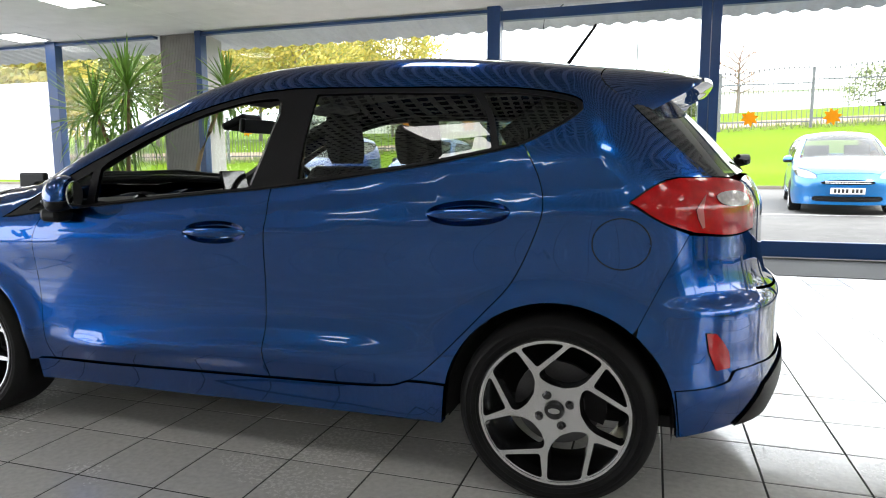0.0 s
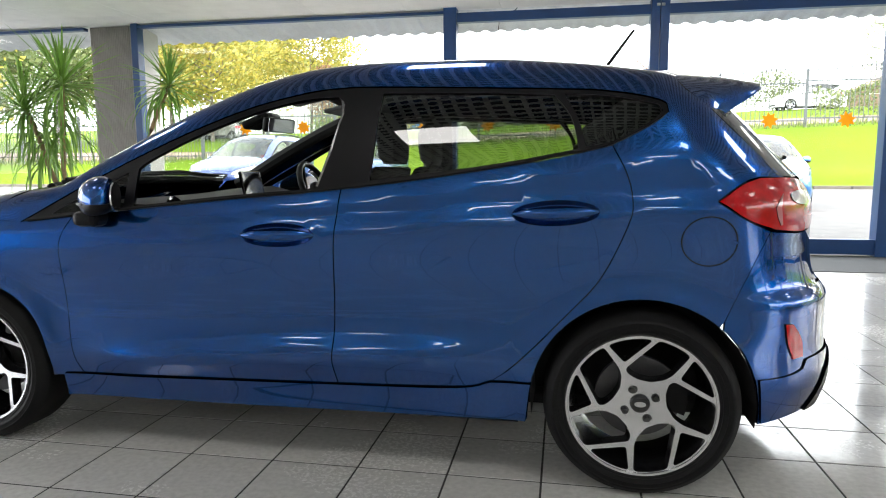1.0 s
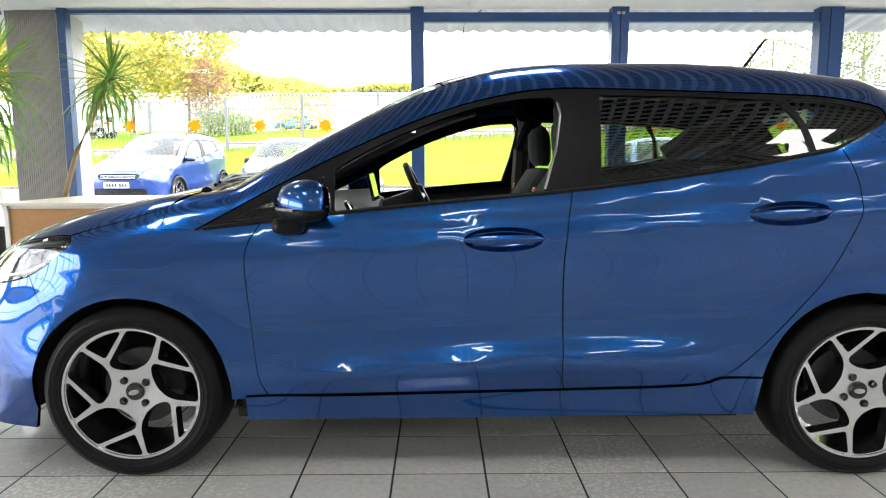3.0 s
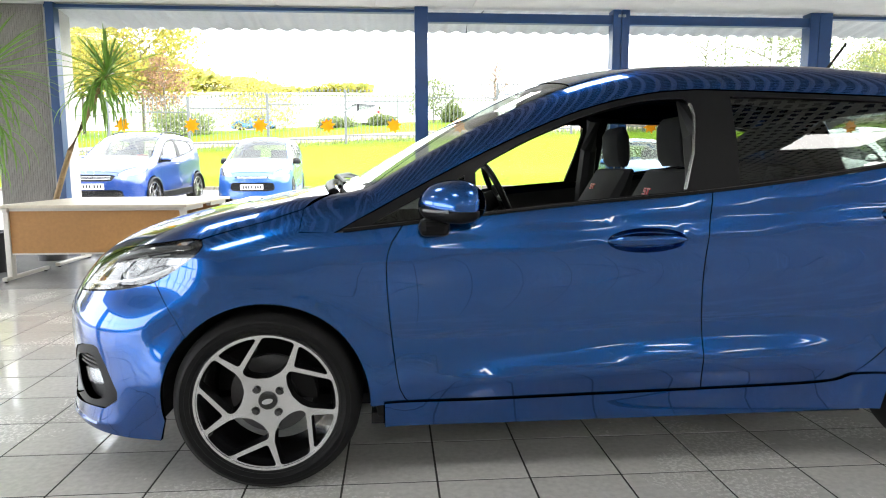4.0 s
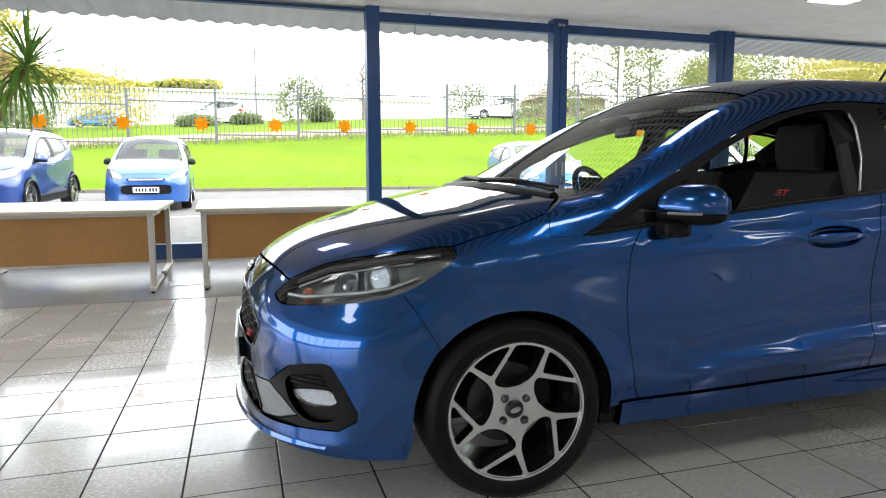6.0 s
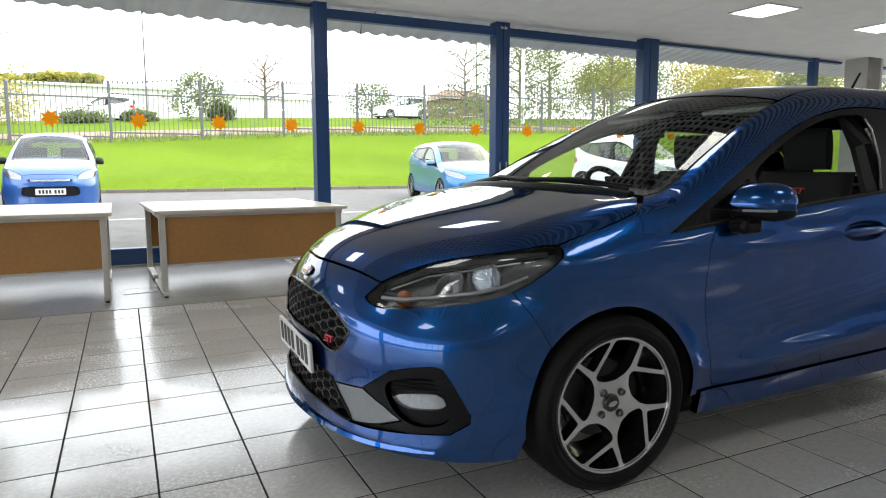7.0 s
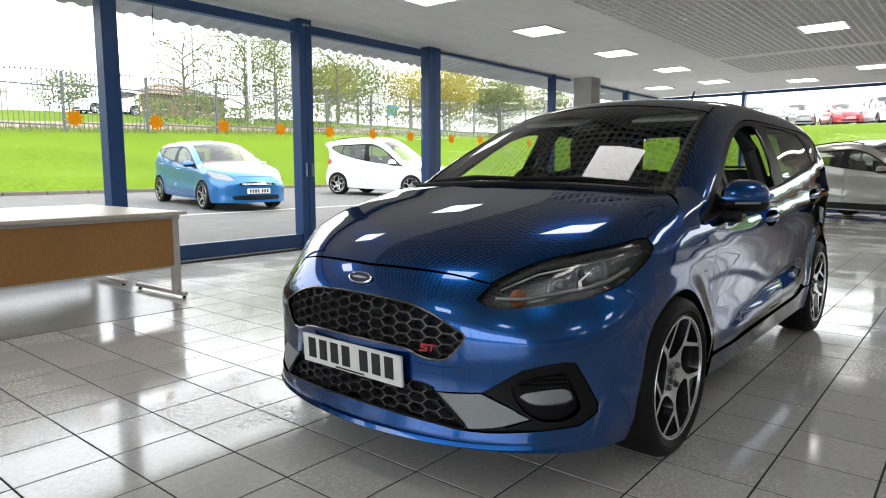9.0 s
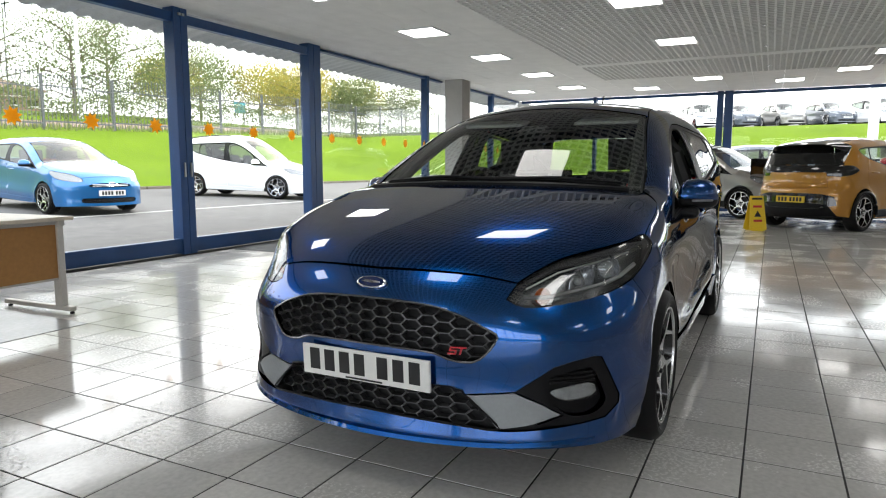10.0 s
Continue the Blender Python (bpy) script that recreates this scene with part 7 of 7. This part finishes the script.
tree(23.4, 43.5, 7.0, 3.3, 15000, GREEN_LEAVES, 1, "green broadleaf tree behind the fence", start=0.12, size=0.075)
tree(27.5, 45.5, 7.2, 3.2, 14000, GREEN_LEAVES, 2, "tall green broadleaf tree behind the fence", start=0.12, size=0.075)
tree(32.4, 43.7, 6.6, 3.0, 12000, GREEN_LEAVES, 3, "green tree thinning in autumn behind the fence", start=0.12, size=0.075)
tree(20.0, 46.0, 6.0, 2.6, 6000, GREEN_LEAVES, 4, "thin green tree behind the fence", start=0.12, size=0.075)
tree(5.4, 49.0, 4.6, 2.0, 3200, RUST_LEAVES, 5, "thin reddish tree behind the fence", size=0.065)
tree(-19.9, 53.3, 5.6, 1.7, 2600, RUST_LEAVES, 7, "slim rust-coloured tree behind the fence", size=0.13, start=0.1)
for x, y, h, s, k in ((0.6, 46.0, 3.0, 1.6, 11), (2.0, 46.2, 0.9, 0.7, 13), (-6.0, 46.0, 0.4, 1.2, 14), (-2.9, 46.3, 0.5, 0.8, 17), (14.5, 52.0, 2.6, 1.8, 15), (-16.0, 45.0, 1.4, 1.8, 16)):
    tree(x, y, h, s, 3600, GREEN_LEAVES, k, "green shrub behind the fence", trunk=0.06, start=0.05, size=0.1, name="shrub")
tree(-11.2, 46.5, 3.6, 2.4, 3600, AUTUMN_LEAVES, 12, "yellowing shrub behind the fence", trunk=0.06, start=0.05, size=0.11, name="shrub")
spots = [(48, 58, 9), (54, 55, 8.5), (60, 54, 8), (55, 43, 7), (66, 50, 8), (47, 44, 7.5), (72, 46, 8), (41, 55, 7)]
for k, (x, y, h) in enumerate(spots):
    tree(x, y, h * 0.8, h * 0.42, 8000, AUTUMN_LEAVES if k % 3 else GREEN_LEAVES, 30 + k, "yellowing autumn tree beyond the fence", size=0.135)
spots = [(-27, 47, 9.5), (-33, 51, 10), (-22.5, 56, 10), (-38, 44, 9), (-45, 40, 9), (-29, 60, 11), (-41, 53, 10), (-35, 34, 8), (-48, 30, 9), (-31, 27, 7), (-40, 22, 7.5)]
for k, (x, y, h) in enumerate(spots):
    tree(x, y, h, h * 0.4, 7000, GREEN_LEAVES if k % 4 == 3 else AUTUMN_LEAVES, 60 + k, "dense autumn tree on the bank", size=0.2)
# the wooded hill in the distance
rng = random.Random(9)
wood = Mesh()
for k in range(9400):
    x = rng.uniform(-110, -7)
    u = (x + 110) / 150
    y = 150 + rng.uniform(0, 14)
    h = 3.0 + 3.0 * noise.noise((x * 0.06, 0, 3)) + 36 * max(0, 0.55 - u)
    p = Vector((x, y, land(x, y) + 5.5 + rng.random() ** 0.7 * h))
    n = Vector((rng.gauss(0, 1), rng.gauss(0, 1), rng.gauss(0, 1))).normalized()
    a = n.orthogonal().normalized()
    b = n.cross(a)
    s = rng.uniform(0.5, 1.3)
    wood.add([p + a * s, p + b * s * 0.7, p - a * s, p - b * s * 0.7], [(0, 1, 2, 3)])
tagged(part("distant_wood", wood, AUTUMN_LEAVES), "autumn woodland on a distant hill", "woodland", "", "stuff")
hedge = Mesh()
for k in range(16000):
    x = rng.uniform(12, 70)
    y, top = 36.5 + 0.25 * (x - 12) * 0.4 + rng.uniform(-0.7, 0.7), 1.5 + 0.7 * noise.noise((x * 0.35, 0, 1)) + 0.3 * noise.noise((x * 1.3, 0, 5))
    p = Vector((x, y, land(x, y) + max(0.05, top) * rng.random() ** 0.6))
    n = Vector((rng.gauss(0, 1), rng.gauss(0, 1), rng.gauss(0, 1))).normalized()
    a = n.orthogonal().normalized()
    b, q = n.cross(a), rng.uniform(0.05, 0.11)
    hedge.add([p + a * q, p + b * q * 0.6, p - a * q, p - b * q * 0.6], [(0, 1, 2, 3)])
tagged(part("hedge", hedge, GREEN_LEAVES), "ragged dull green hedge behind the fence", "hedge", "", "stuff")
rough = Mesh()
for k in range(9000):
    x, y = rng.uniform(-60, 90), FENCE_Y + rng.uniform(-0.5, 2.0)
    z, s, a = land(x, y), rng.uniform(0.12, 0.4), rng.uniform(0, 3.1)
    dx, dy = 0.03 * math.cos(a), 0.03 * math.sin(a)
    rough.add([(x - dx, y - dy, z - 0.02), (x + dx, y + dy, z - 0.02), (x + rng.uniform(-0.1, 0.1), y, z + s)], [(0, 1, 2)])
tagged(part("rough_grass", rough, GRASS_BLADES), "uncut rough grass along the fence", "grass", "", "stuff")


# ---- buildings and poles beyond ----
def hall(x0, x1, y, d, h, label, wall, roof, pitch=0.0, bays=6):
    z = min(land(x0, y), land(x1, y))
    b = thing("industrial_building", label, "building", pose(x0, y, z - 0.5))
    w = x1 - x0
    part("wall", Mesh().box(0, 0, 0, w, d, h + 0.5), wall, b)
    if pitch:
        part("roof", Mesh().add([(-0.5, -0.5, h + 0.5), (w + 0.5, -0.5, h + 0.5), (w + 0.5, d + 0.5, h + 0.5), (-0.5, d + 0.5, h + 0.5), (w * 0.3, d / 2, h + 0.5 + pitch), (w * 0.7, d / 2, h + 0.5 + pitch)], [(0, 1, 5, 4), (1, 2, 5), (2, 3, 4, 5), (3, 0, 4), (0, 3, 2, 1)]), roof, b)
    else:
        part("roof", Mesh().box(-0.3, -0.3, h + 0.5, w + 0.3, d, h + 0.75), roof, b)
    for k in range(bays):
        x = w * (k + 0.25) / bays
        win = part("window", Mesh().box(x, -0.04, h * 0.55, x + w * 0.4 / bays, 0.02, h * 0.8), GLOSS_BLACK, b)
        part("frame", Mesh().box(x - 0.06, -0.06, h * 0.55 - 0.1, x + w * 0.4 / bays + 0.06, -0.03, h * 0.55), WHITE_METAL, win)
    return b


hall(-48, 2, 80, 14, 4.2, "long pale warehouse beyond the road", CREAM, WHITE_METAL, bays=0)
hall(6, 22, 88, 12, 2.6, "low white industrial building beyond the road", WHITE_METAL, CREAM, bays=0)
hall(29, 37, 68, 9, 2.2, "low red-brown brick building with a dark hipped roof", BRICK, BRICK, 1.6, 4)


def pole(x, y, h, r, material, label, arm=0.0):
    p = thing("lamp_post", label, "lamp post", pose(x, y, land(x, y)))
    part("shaft", Mesh().lathe([(r, -0.2), (r * 0.95, h * 0.5), (r * 0.7, h)], 12), material, p, smooth=True)
    part("head", Mesh().box(-0.1, -arm - 0.3, h - 0.02, 0.1, 0.05, h + 0.08), FENCE, p, bevel=0.02)
    return p


pole(21.8, 40.6, 6.6, 0.14, WHITE_METAL, "pale thick lamp post behind the fence")
pole(26.3, 55.6, 8.0, 0.06, FENCE, "slim street lamp post beyond the fence", 0.6)
pole(-1.7, 68.0, 9.5, 0.08, FENCE, "slim street lamp post beyond the road", 0.6)
pole(30.6, -2.3, 6.0, 0.22, WHITE_METAL, "thick white post in the eastern car park")
sg_ = thing("road_sign", "turquoise sign board on two posts beyond the fence", "sign", pose(41, 45.7, land(41, 45.7)))
part("board", Mesh().box(-0.7, -0.03, 1.0, 0.7, 0.03, 2.0), mat("turquoise_board", (0.03, 0.35, 0.45), 0.5, grain=0.05), sg_)
for x in (-0.5, 0.5):
    part("post", Mesh().box(x - 0.04, 0.03, -0.2, x + 0.04, 0.1, 1.9), FENCE, sg_)

board = thing("hoarding", "large white board standing outside the far windows", "board", pose(-15.2, 12.4, land(-15.2, 12.4)))
part("panel", Mesh().box(-1.6, -0.04, 0.7, 1.6, 0.04, 3.0), WHITE_METAL, board, bevel=0.01)
for x in (-1.3, 1.3):
    part("post", Mesh().box(x - 0.05, 0.04, -0.2, x + 0.05, 0.14, 2.9), FENCE, board)
